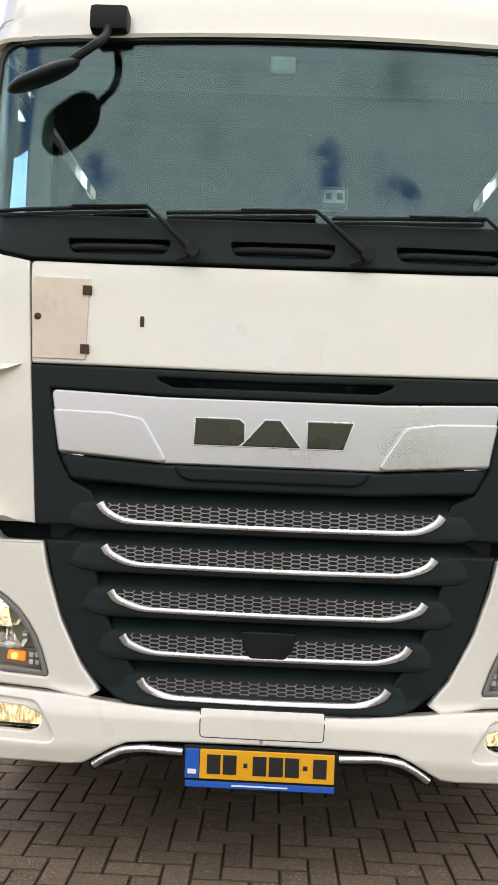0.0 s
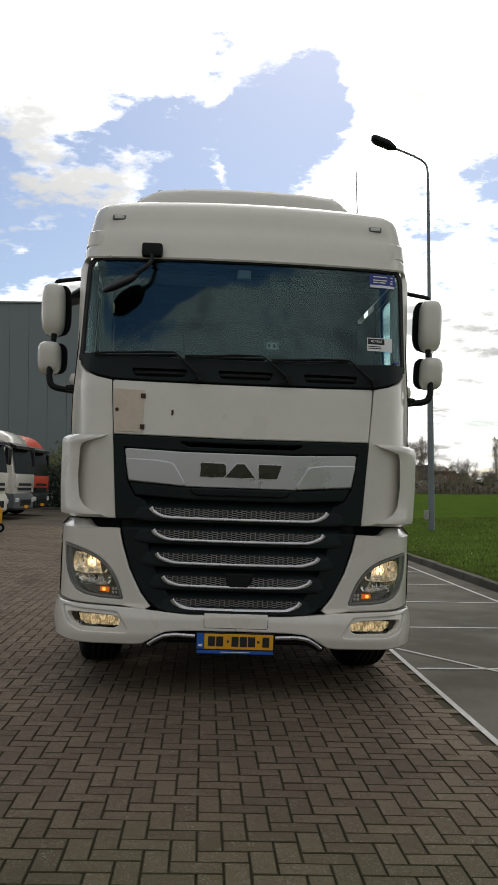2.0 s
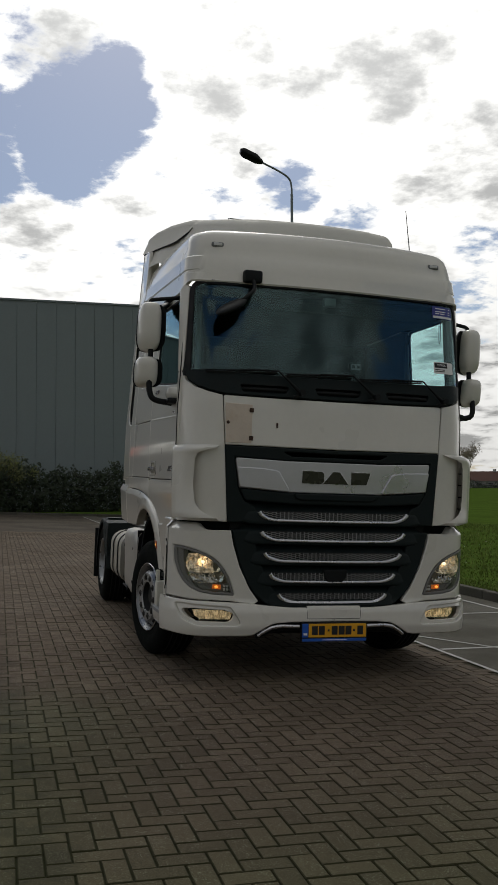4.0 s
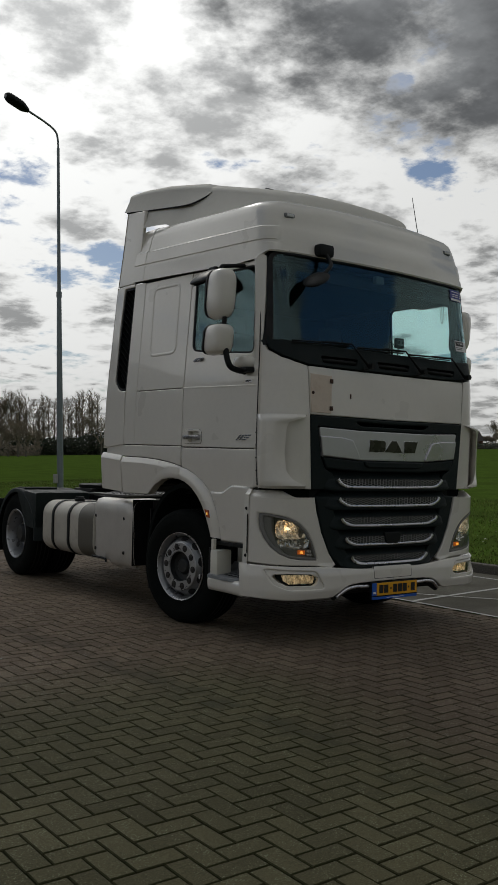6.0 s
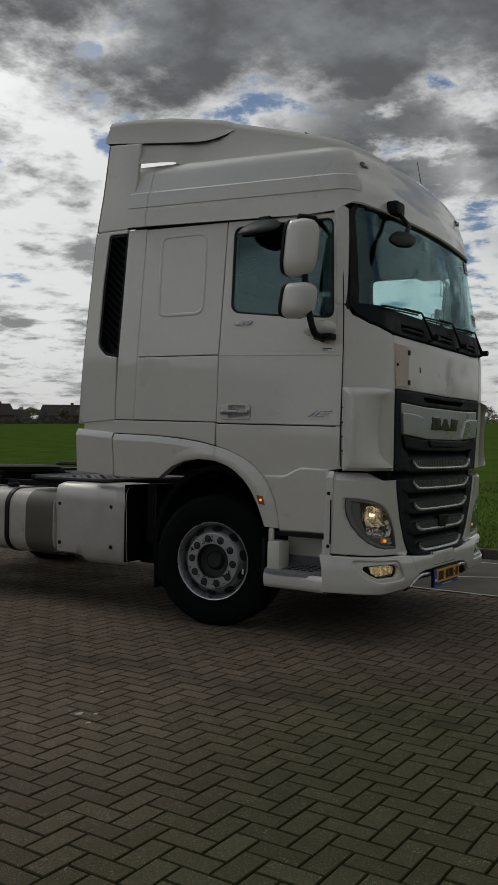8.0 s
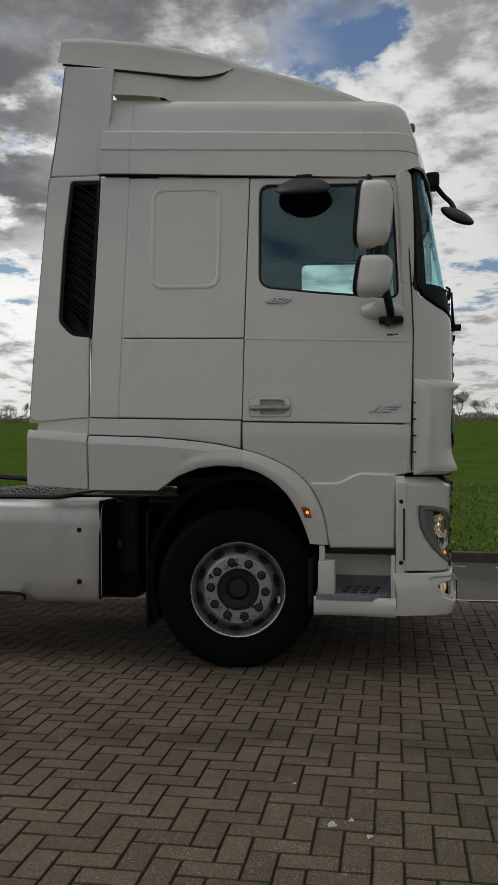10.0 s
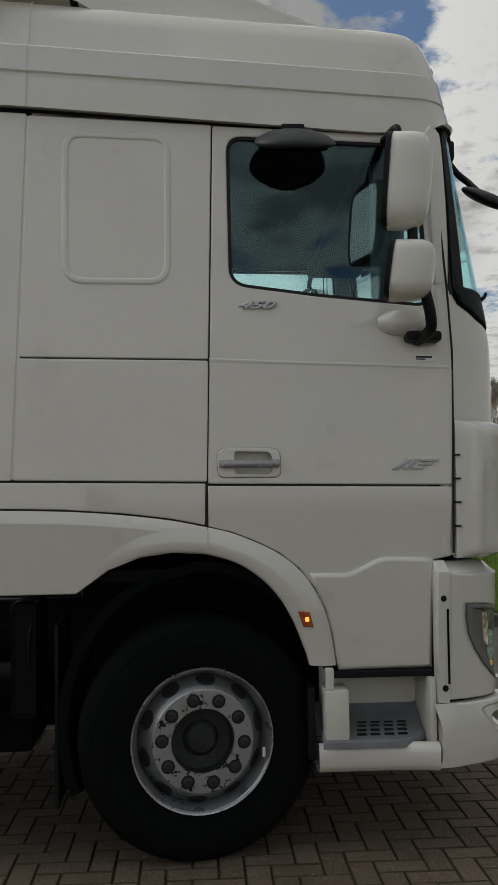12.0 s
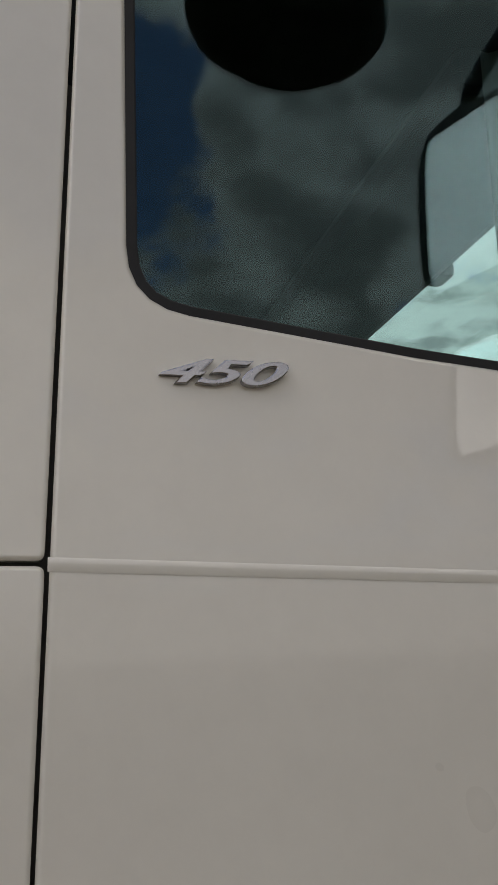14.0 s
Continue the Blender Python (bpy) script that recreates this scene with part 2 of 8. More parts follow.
RIMBARE = chipped("worn_rim_silver", (0.40, 0.405, 0.41), (0.012, 0.013, 0.013))
HUBM = surface("black_hub_paint", (0.015, 0.018, 0.019), 0.5, vary=0.3, scale=12, dirt=(0.08, 0.08, 0.07), dirt_amount=0.4)
NUT = surface("dark_wheel_nut", (0.05, 0.048, 0.045), 0.5, metal=0.5, vary=0.3, scale=30)
TYRE = surface("tyre_rubber", (0.004, 0.0056, 0.005), 0.85, vary=0.3, scale=9, dirt=(0.014, 0.015, 0.013), dirt_amount=0.3, spec=0.10, bump=0.3, bump_scale=260)
CHASSIS = surface("dark_chassis_paint", (0.009, 0.009, 0.010), 0.6, vary=0.3, scale=6, dirt=(0.02, 0.019, 0.017), dirt_amount=0.4, spec=0.15)
GREYSTEP = surface("grey_step_plastic", (0.20, 0.212, 0.22), 0.42, vary=0.12, scale=12, dirt=(0.06, 0.06, 0.055), dirt_amount=0.25)
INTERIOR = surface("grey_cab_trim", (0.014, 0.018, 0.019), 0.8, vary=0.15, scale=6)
SEATM = surface("dark_seat_fabric", (0.03, 0.032, 0.036), 0.9, vary=0.25, scale=20)
GLASS_F = glass("windscreen_glass", (0.84, 0.94, 0.93))
GLASS_S = glass("side_window_glass", (0.82, 0.93, 0.93))
LENS = glass("clear_lamp_lens", (0.97, 0.97, 0.96))
MIRROR = surface("mirror_glass", (0.85, 0.86, 0.87), 0.03, metal=1.0, vary=0.01, rough_vary=0.0)
REFLECTOR = surface("lamp_reflector", (0.88, 0.87, 0.85), 0.10, metal=0.95, vary=0.05, scale=20, bump=0.5, bump_scale=45)
HEADRIM = surface("grey_lamp_bezel", (0.19, 0.187, 0.176), 0.38, vary=0.1, spec=0.5)
BULB = lamp_glow("warm_lamp_bulb", (1.0, 0.80, 0.52), 3.2)
FOGMOT = mottled_glow("warm_ribbed_reflector", (1.0, 0.76, 0.46), 0.04, 0.55, 50)
HEADMOT = mottled_glow("warm_lit_facets", (1.0, 0.85, 0.64), 0.0, 0.34, 42)
AMBER = lamp_glow("amber_lamp", (1.0, 0.24, 0.03), 0.30)
AMBERCORE = lamp_glow("bright_amber_filament", (1.0, 0.42, 0.07), 1.9)
BACKING = surface("shaded_body_primer", (0.085, 0.082, 0.072), 0.7, vary=0.1)
AMBER_OFF = surface("amber_reflector", (0.42, 0.10, 0.03), 0.3, vary=0.2, scale=40)
CLEARW = surface("clear_white_lamp", (0.75, 0.75, 0.75), 0.2, vary=0.05)
PLATE = surface("yellow_plate", (0.82, 0.40, 0.015), 0.4, vary=0.03, scale=20)
PLATEBLUE = surface("blue_plate_band", (0.01, 0.10, 0.48), 0.4, vary=0.04, scale=20)
INK = surface("black_ink", (0.012, 0.012, 0.012), 0.5, vary=0.1)
PAPER = surface("white_sticker", (0.85, 0.85, 0.85), 0.6, vary=0.04)
STBLUE = surface("blue_sticker", (0.03, 0.045, 0.28), 0.5, vary=0.05)
YELLOW = surface("yellow_equipment_paint", (0.72, 0.35, 0.018), 0.5, vary=0.15, scale=5, dirt=(0.1, 0.08, 0.05), dirt_amount=0.4)
RED = surface("orange_red_paint", (0.62, 0.06, 0.02), 0.45, vary=0.08, scale=3)
RUST = surface("rusty_hinge", (0.06, 0.030, 0.018), 0.8, vary=0.4, scale=60)
EMBLEM = surface("dark_bronze_emblem", (0.055, 0.055, 0.04), 0.3, metal=0.6, vary=0.1)


# ---- mesh helpers ----
from mathutils import geometry


def link(name, verts, faces, material, parent=None, label="", smooth=False, normals=None):
    me = bpy.data.meshes.new(name)
    corner = None
    if normals:
        # one skin: corners at the same place share a vertex, and keep their own shading normals
        seen, index = {}, []
        for v in verts:
            index.append(seen.setdefault((round(v[0], 5), round(v[1], 5), round(v[2], 5)), len(seen)))
        kept = [f for f in faces if len({index[k] for k in f}) == len(f)]
        corner = [tuple(normals[k]) for f in kept for k in f]
        verts, faces = list(seen), [[index[k] for k in f] for f in kept]
    me.from_pydata([tuple(v) for v in verts], [], faces)
    me.materials.append(material)
    if smooth or normals:
        me.polygons.foreach_set("use_smooth", [True] * len(me.polygons))
    me.update()
    if normals:
        me.normals_split_custom_set(corner)
    ob = new(name, me)
    if parent is not None:
        ob.parent = parent
    if label:
        tagged(ob, label)
    return ob


def part(name, bm, material, parent, label="", smooth=0.0):
    """Links a bmesh as one mesh object under a thing or a part. smooth: the angle in degrees under which edges are shaded smooth."""
    me = bpy.data.meshes.new(name)
    bmesh.ops.recalc_face_normals(bm, faces=bm.faces)
    if smooth:
        for f in bm.faces:
            f.smooth = True
        for e in bm.edges:
            if len(e.link_faces) == 2 and e.calc_face_angle(0) > radians(smooth):
                e.smooth = False
    bm.to_mesh(me)
    bm.free()
    me.materials.append(material)
    ob = new(name, me)
    if parent is not None:
        ob.parent = parent
    if label:
        tagged(ob, label)
    return ob


def thing(name, label, category, m=None, group="", kind=""):
    e = new(name)
    e.empty_display_size = 0.2
    if m is not None:
        e.matrix_basis = m
    return tagged(e, label, category, group, kind)


def box(c, s, bevel=0.0, seg=2, bm=None, m=None):
    """A block about c of size s, with rounded edges."""
    bm = bm or bmesh.new()
    vs = bmesh.ops.create_cube(bm, size=1.0, matrix=(m or Matrix()) @ Matrix.LocRotScale(c, None, s))["verts"]
    if bevel:
        es = {e for v in vs for e in v.link_edges}
        bmesh.ops.bevel(bm, geom=list(es), offset=bevel, segments=seg, profile=0.6, affect="EDGES", clamp_overlap=True)
    return bm


def revolve(profile, centre, axis="x", seg=48, bm=None, caps=True):
    """Turns a profile of (along, radius) about an axis through centre."""
    bm = bm or bmesh.new()
    rings = []
    for a, r in profile:
        ring = []
        for k in range(seg):
            w = 2 * math.pi * k / seg
            p = {"x": (a, r * math.cos(w), r * math.sin(w)), "y": (r * math.cos(w), a, r * math.sin(w)), "z": (r * math.cos(w), r * math.sin(w), a)}[axis]
            ring.append(bm.verts.new(Vector(centre) + Vector(p)))
        rings.append(ring)
    for a, b in zip(rings, rings[1:]):
        for k in range(seg):
            bm.faces.new((a[k], a[(k + 1) % seg], b[(k + 1) % seg], b[k]))
    for ring in (rings[0], rings[-1]) if caps else ():
        if (ring[0].co - ring[seg // 2].co).length > 1e-4:
            bm.faces.new(ring)
    return bm


def tube(points, radius, seg=10, bm=None, flat=1.0):
    """A round bar along points; radius a number or one for each point."""
    bm = bm or bmesh.new()
    pts = [Vector(p) for p in points]
    rs = radius if isinstance(radius, (list, tuple)) else [radius] * len(pts)
    rings, up = [], None
    for i, p in enumerate(pts):
        d = (pts[min(i + 1, len(pts) - 1)] - pts[max(i - 1, 0)]).normalized()
        if up is None:
            up = Vector((0, 0, 1)) if abs(d.z) < 0.9 else Vector((1, 0, 0))
        side = d.cross(up).normalized()
        up = side.cross(d).normalized()
        rings.append([bm.verts.new(p + (side * math.cos(2 * math.pi * k / seg) * flat + up * math.sin(2 * math.pi * k / seg)) * rs[i]) for k in range(seg)])
    for a, b in zip(rings, rings[1:]):
        for k in range(seg):
            bm.faces.new((a[k], a[(k + 1) % seg], b[(k + 1) % seg], b[k]))
    bm.faces.new(rings[0]), bm.faces.new(rings[-1])
    return bm


def bend(points, n=6):
    """A smooth line (Catmull-Rom) through points."""
    p = [Vector(q) for q in points]
    p = [2 * p[0] - p[1]] + p + [2 * p[-1] - p[-2]]
    out = []
    for i in range(1, len(p) - 2):
        for k in range(n):
            t = k / n
            a, b, c, d = p[i - 1], p[i], p[i + 1], p[i + 2]
            out.append(0.5 * ((2 * b) + (c - a) * t + (2 * a - 5 * b + 4 * c - d) * t * t + (3 * b - a - 3 * c + d) * t ** 3))
    return out + [p[-2]]


def loft(rows, closed=False, caps=False, bm=None):
    bm = bm or bmesh.new()
    vs = [[bm.verts.new(p) for p in row] for row in rows]
    n = len(rows[0])
    for a, b in zip(vs, vs[1:]):
        for k in range(n if closed else n - 1):
            q = (a[k], a[(k + 1) % n], b[(k + 1) % n], b[k])
            if len({tuple(v.co) for v in q}) > 2:
                bm.faces.new(q)
    if caps:
        bm.faces.new(vs[0]), bm.faces.new(vs[-1])
    return bm


def rounded(points, seg=5):
    """A 2D outline whose corners (u, v, r) are rounded by r."""
    out, n = [], len(points)
    for i in range(n):
        p = Vector(points[i][:2])
        r = points[i][2] if len(points[i]) > 2 else 0
        if r <= 0:
            out.append(p)
            continue
        a, b = Vector(points[i - 1][:2]) - p, Vector(points[(i + 1) % n][:2]) - p
        half = max(a.angle(b) / 2, 0.05)
        d = min(r / math.tan(half), 0.48 * a.length, 0.48 * b.length)
        s, e = p + a.normalized() * d, p + b.normalized() * d
        for k in range(seg + 1):
            t = k / seg
            out.append(s * (1 - t) ** 2 + p * 2 * t * (1 - t) + e * t ** 2)
    return out


def area2(poly):
    return sum(a.x * b.y - b.x * a.y for a, b in zip(poly, poly[1:] + poly[:1]))


def dense(poly, step):
    out = []
    for a, b in zip(poly, poly[1:] + poly[:1]):
        k = max(1, math.ceil((b - a).length / step))
        out += [a.lerp(b, i / k) for i in range(k)]
    return [p for i, p in enumerate(out) if (p - out[i - 1]).length > 1e-5]


def inset(poly, d):
    """Moves an outline to its left by d."""
    out, n = [], len(poly)
    for i in range(n):
        a, b = (poly[i] - poly[i - 1]).normalized(), (poly[(i + 1) % n] - poly[i]).normalized()
        n1, n2 = Vector((-a.y, a.x)), Vector((-b.y, b.x))
        out.append(poly[i] + (n1 + n2) * (d / max(0.35, 1 + n1.dot(n2))))
    return out


def inside(p, poly):
    c, n = False, len(poly)
    for i in range(n):
        a, b = poly[i - 1], poly[i]
        if (a.y > p.y) != (b.y > p.y) and p.x < (b.x - a.x) * (p.y - a.y) / (b.y - a.y) + a.x:
            c = not c
    return c


def drape(name, outline, surf, material, parent, holes=(), depth=0.02, bev=0.006, step=0.08, label="", out=0.0):
    """A panel laid over a curved surface: surf(u, v, o) gives the point o metres proud of it. Rounded rim, openings, thickness."""
    loops = []
    for k, poly in enumerate([outline, *holes]):
        poly = [Vector(p[:2]) for p in poly]
        if (area2(poly) > 0) != (k == 0):
            poly.reverse()
        loops.append(dense(poly, step))
    tops = [inset(p, bev) for p in loops]
    pts, edges = [], []
    for t in tops:
        s = len(pts)
        pts += t
        edges += [(s + i, s + (i + 1) % len(t)) for i in range(len(t))]
    lo = Vector((min(p.x for p in tops[0]), min(p.y for p in tops[0])))
    hi = Vector((max(p.x for p in tops[0]), max(p.y for p in tops[0])))
    border = np.array([tuple(p) for p in pts])
    for i in range(1, math.ceil((hi.x - lo.x) / step)):
        for j in range(1, math.ceil((hi.y - lo.y) / step)):
            p = Vector((lo.x + i * step, lo.y + j * step))
            if inside(p, tops[0]) and not any(inside(p, t) for t in tops[1:]) and np.min(np.hypot(border[:, 0] - p.x, border[:, 1] - p.y)) > step * 0.35:
                pts.append(p)
    vs, _, tris, *_ = geometry.delaunay_2d_cdt(pts, edges, [], 2, 1e-6)
    e = 1e-3

    def normal(p):
        n = (surf(p.x + e, p.y, 0) - surf(p.x - e, p.y, 0)).cross(surf(p.x, p.y + e, 0) - surf(p.x, p.y - e, 0)).normalized()
        d = surf(p.x, p.y, 0.01) - surf(p.x, p.y, 0)
        return n if n.dot(d) > 0 else -n

    mid = vs[len(vs) // 2]
    a = (surf(mid.x + e, mid.y, 0) - surf(mid.x - e, mid.y, 0)).cross(surf(mid.x, mid.y + e, 0) - surf(mid.x, mid.y - e, 0))
    flip = a.dot(surf(mid.x, mid.y, 0.01) - surf(mid.x, mid.y, 0)) < 0
    V = [surf(p.x, p.y, out) for p in vs]
    N = [normal(p) for p in vs]
    F = []
    for t in tris:
        t = list(t)
        mid_t = (Vector(vs[t[0]]) + Vector(vs[t[1]]) + Vector(vs[t[2]])) / 3
        if not inside(mid_t, tops[0]) or any(inside(mid_t, h) for h in tops[1:]):
            continue
        if area2([Vector(vs[k]) for k in t]) < 0:
            t.reverse()
        F.append(t[::-1] if flip else t)
    base = len(V)
    V += [surf(p.x, p.y, out - depth) for p in vs]
    N += [-n for n in N[:base]]
    F += [[k + base for k in reversed(f)] for f in F]
    for t, o in zip(tops, loops):
        m = len(t)
        rows = []
        for p, q in zip(t, o):
            nn, a0, a1, a2 = normal(p), surf(p.x, p.y, out), surf(q.x, q.y, out - 0.6 * bev), surf(q.x, q.y, out - depth)
            w = (surf(q.x, q.y, 0) - surf(p.x, p.y, 0))
            w = w.normalized() if w.length > 1e-9 else nn
            rows.append((a0, nn, a1, (nn + 2 * w).normalized(), a1, w, a2, w, a2, -nn, surf(p.x, p.y, out - depth), -nn))
        s = len(V)
        for r in rows:
            V += r[0::2]
            N += r[1::2]
        for i in range(m):
            j = (i + 1) % m
            for k in (0, 2, 4):
                f = [s + 6 * i + k, s + 6 * i + k + 1, s + 6 * j + k + 1, s + 6 * j + k]
                F.append(f[::-1] if flip else f)
    return link(name, V, F, material, parent, label, normals=N)


def writing(name, text, size, m, material, parent, depth=0.004, shear=0.0, stretch=1.0, bold=0.0, bevel=0.0):
    """Raised letters in the built-in font, as a mesh."""
    cu = bpy.data.curves.new("letters", "FONT")
    cu.body, cu.size, cu.extrude, cu.shear, cu.align_x, cu.align_y, cu.offset = text, size, depth, shear, "CENTER", "CENTER", bold
    cu.bevel_depth = bevel
    tmp = new("letters", cu)
    me = bpy.data.meshes.new_from_object(tmp.evaluated_get(bpy.context.evaluated_depsgraph_get()))
    bpy.data.objects.remove(tmp)
    me.transform(Matrix.Diagonal((stretch, 1, 1, 1)))
    me.materials.clear()
    me.materials.append(material)
    ob = new(name, me)
    ob.parent = parent
    ob.matrix_basis = m
    return ob


# ---- the tractor unit: x across (its right side at -x), y from front to back, z up from the paving ----
def table(x, rows):
    return float(np.interp(x, [r[0] for r in rows], [r[1] for r in rows]))


def half_width(y, z):
    s = 1.278 + 0.036 * (min(y, 5.75) - 4.75)
    if z > 2.05:
        s -= 0.058 * (z - 2.05)
    if z < 1.45:
        s -= 0.085 * (1.45 - z)
    return s


FRONT = [(0.30, 3.46), (0.42, 3.425), (0.55, 3.43), (0.62, 3.455), (1.2, 3.44), (1.5, 3.43), (1.8, 3.42), (2.15, 3.425), (2.35, 3.455), (3.12, 3.568), (3.30, 3.61), (3.48, 3.67)]


def front_y(x, z):
    a = abs(x)
    k = 0.25 - 0.12 * min(1.0, max(0.0, (z - 2.3) / 0.7))
    q = 0.037 + 0.026 * min(1.0, max(0.0, (z - 2.3) / 0.7))
    return table(z, FRONT) + q * a * a + k * max(0.0, (a - 0.95) / 0.28) ** 3


def bend2(line):
    return [(q.x, q.y) for q in bend([(a, b, 0) for a, b in line], 5)]


def even(line, n):
    """n + 1 points at even steps along a line."""
    p = [Vector(q) for q in line]
    run = [0.0]
    for a, b in zip(p, p[1:]):
        run.append(run[-1] + (b - a).length)
    out, i = [], 0
    for k in range(n + 1):
        d = run[-1] * k / n
        while i < len(p) - 2 and run[i + 1] < d:
            i += 1
        out.append(p[i].lerp(p[i + 1], (d - run[i]) / max(1e-9, run[i + 1] - run[i])))
    return out


def on_side(sign):
    return lambda y, z, o: Vector((sign * (half_width(y, z) + o), y, z))


def on_front(x, z, o):
    e = 0.01
    d = (front_y(x + e, z) - front_y(x - e, z)) / (2 * e)
    n = Vector((d, -1.0, 0)).normalized()
    return Vector((x, front_y(x, z), z)) + n * o


truck = thing("tractor_unit", "white two-axle tractor unit with dark grille and lit lamps", "truck")
R, L = -1, 1
XC = 0.125


def cab_side(s):
    S = on_side(s)
    g = 0.002
    # upper door with window opening
    win = rounded([(4.656, 3.040, 0.07), (4.652, 2.385, 0.09), (4.27, 2.338, 0.3), (3.785, 2.295, 0.06), (3.825, 3.020, 0.06)])
    door = rounded([(4.715 - g, 3.084, 0.012), (4.752 - g, 1.552, 0.01), (3.712 + g, 1.534, 0.01), (3.694 + g, 2.10, 0.2), (3.757 + g, 3.056, 0.03)])
    dish = rounded([(4.640, 1.684, 0.015), (4.636, 1.590, 0.015), (4.482, 1.590, 0.03), (4.484, 1.680, 0.03)])
    d = drape("door", door, S, WHITE, truck, [win, dish], 0.03, 0.007)
    drape("window_seal", inset_poly(win, -0.010), S, SEAM, d, [inset_poly(win, 0.014)], 0.02, 0.003, out=-0.004)
    drape("window", inset_poly(win, 0.009), S, GLASS_S, d, (), 0.005, 0.001, out=-0.012)
    # raised waist line over the door
    rows = []
    for k in range(13):
        y = 3.72 + 1.02 * k / 12
        z = table(y, [(3.72, 2.035), (4.74, 2.068)])
        rows.append([S(y, z + 0.006, 0.000), S(y, z + 0.003, 0.002), S(y, z - 0.001, 0.0022), S(y, z - 0.010, 0.000)])
    part("waist_line", loft(rows), WHITE, d, smooth=50)
    # lower door
    arch = [(4.752, 1.375), (4.66, 1.352), (4.56, 1.313), (4.46, 1.262), (4.375, 1.195), (4.31, 1.11), (4.262, 1.01), (4.235, 0.90), (4.218, 0.785)]
    low = [(4.752 - g, 1.543)] + [(a - g, b + 0.001) for a, b in arch] + [(4.205, 0.766), (3.835, 0.764), (3.815, 0.785), (3.806, 1.218), (3.724, 1.232), (3.713 + g, 1.526)]
    dl = drape("lower_door", low, S, WHITE, truck, (), 0.03, 0.007)
    # the lower door stands proud below its shoulder line
    lowpr = rounded([(4.330, 1.172), (4.16, 1.170, 0.12), (4.03, 1.236, 0.15), (3.803, 1.228), (3.808, 0.762), (4.212, 0.762), (4.230, 0.90, 0.05), (4.256, 1.01, 0.05), (4.302, 1.11, 0.05)])
    drape("lower_door_shoulder", lowpr, S, WHITE, dl, (), 0.030, 0.020, step=0.13, out=0.020)
    # wheel arch moulding
    inner = [(5.29, 1.112), (5.16, 1.205), (5.03, 1.255), (4.90, 1.272), (4.76, 1.262), (4.64, 1.225), (4.54, 1.160), (4.46, 1.075), (4.395, 0.96), (4.345, 0.83), (4.335, 0.79)]
    shoulder = [(4.755, 1.372), (4.90, 1.402), (5.10, 1.428), (5.35, 1.447), (5.738, 1.458)]
    lower_rear = [(5.735, 1.112)] + inner[:4] + [(4.758, 1.263)] + [(a, b - 0.046) for a, b in shoulder]
    ra = drape("rear_arch_panel", lower_rear, S, WHITE, truck, (), 0.04, 0.006, step=0.06, out=0.026)
    rows = [[S(a, b, -0.02), S(a, b, 0.001), S(a, b - 0.004, 0.004), S(a, b - 0.044, 0.0245), S(a, b - 0.050, 0.0262)] for a, b in bend2(shoulder)]
    part("arch_shoulder", loft(rows), WHITE, ra, smooth=25)
    # flared lip over the arch, behind the door line
    rows = []
    for k, p in enumerate(q for q in bend([(a, b, 0) for a, b in inner], 3) if q.x > 4.756):
        n = Vector((p.x - 4.80, p.y - 0.62, 0)).normalized()
        f = min(1.0, k / 12)
        f = f * f * (3 - 2 * f)
        rows.append([S(p.x + n.x * e, p.y + n.y * e, o * f + (0.0255 - h) * (1 - f)) for e, o, h in ((0.103, 0.024, 0.004), (0.075, 0.030, 0.003), (0.048, 0.036, 0.002), (0.040, 0.037, 0.001), (0.010, 0.034, 0.0), (0.002, 0.029, 0.002), (0.0, 0.020, 0.006))] + [S(p.x, p.y, -0.05)])
    part("arch_lip", loft(rows), WHITE, truck, smooth=60)
    # broad moulding below the door, two soft facets
    outer_line = even([(a + 0.001, b - 0.003, 0) for a, b in bend2(arch)], 28)
    inner_line = even([(a, b, 0) for a, b in bend2(inner[4:])], 28)
    rows = []
    for a, b in zip(outer_line, inner_line):
        rows.append([S(a.x + (b.x - a.x) * e, a.y + (b.y - a.y) * e, o) for e, o in ((0.0, -0.02), (0.0, 0.004), (0.03, 0.008), (0.28, 0.020), (0.50, 0.031), (0.58, 0.033), (0.90, 0.030), (0.98, 0.025), (1.0, 0.016), (1.0, -0.05))])
    part("arch_moulding", loft(rows), WHITE, truck, smooth=60)
    # black inner arch liner
    rows = []
    for k in range(33):
        w = radians(-25 + 172 * k / 32)
        rows.append([Vector((s * x, 4.79 + (0.575 + dr) * math.cos(w), 0.56 + (0.66 + dr) * math.sin(w) * (0.98 if w < 1.5 else 1))) for x, dr in ((1.235, 0.012), (1.235, -0.03), (1.20, -0.045), (0.72, -0.045))])
    part("wheel_arch_liner", loft(rows), LINER, truck, smooth=40)
    # side panels behind the door
    up = rounded([(5.487, 3.112, 0.01), (5.517, 2.080, 0.01), (4.7415 + g, 2.070, 0.01), (4.7165 + g, 3.087, 0.01)])
    p = drape("upper_side_panel", up, S, WHITE, truck, (), 0.03, 0.006)
    field = rounded([(5.350, 3.048, 0.09), (5.348, 2.383, 0.10), (4.892, 2.380, 0.10), (4.888, 3.040, 0.09)], 8)
    drape("pressed_field_rim", inset_poly(field, -0.006), S, WHITE, p, [inset_poly(field, 0.040)], 0.010, 0.021, out=0.0075)
    mid = rounded([(5.520, 2.074, 0.01), (5.542, 1.576, 0.01), (4.7525 + g, 1.560, 0.01), (4.7410 + g, 2.064, 0.01)])
    drape("lower_side_panel", mid, S, WHITE, truck, (), 0.03, 0.006)
    strip = rounded([(5.682, 3.126, 0.01), (5.735, 1.578, 0.01), (5.548, 1.574, 0.01), (5.524, 2.09, 0.01), (5.494, 3.119, 0.01)])
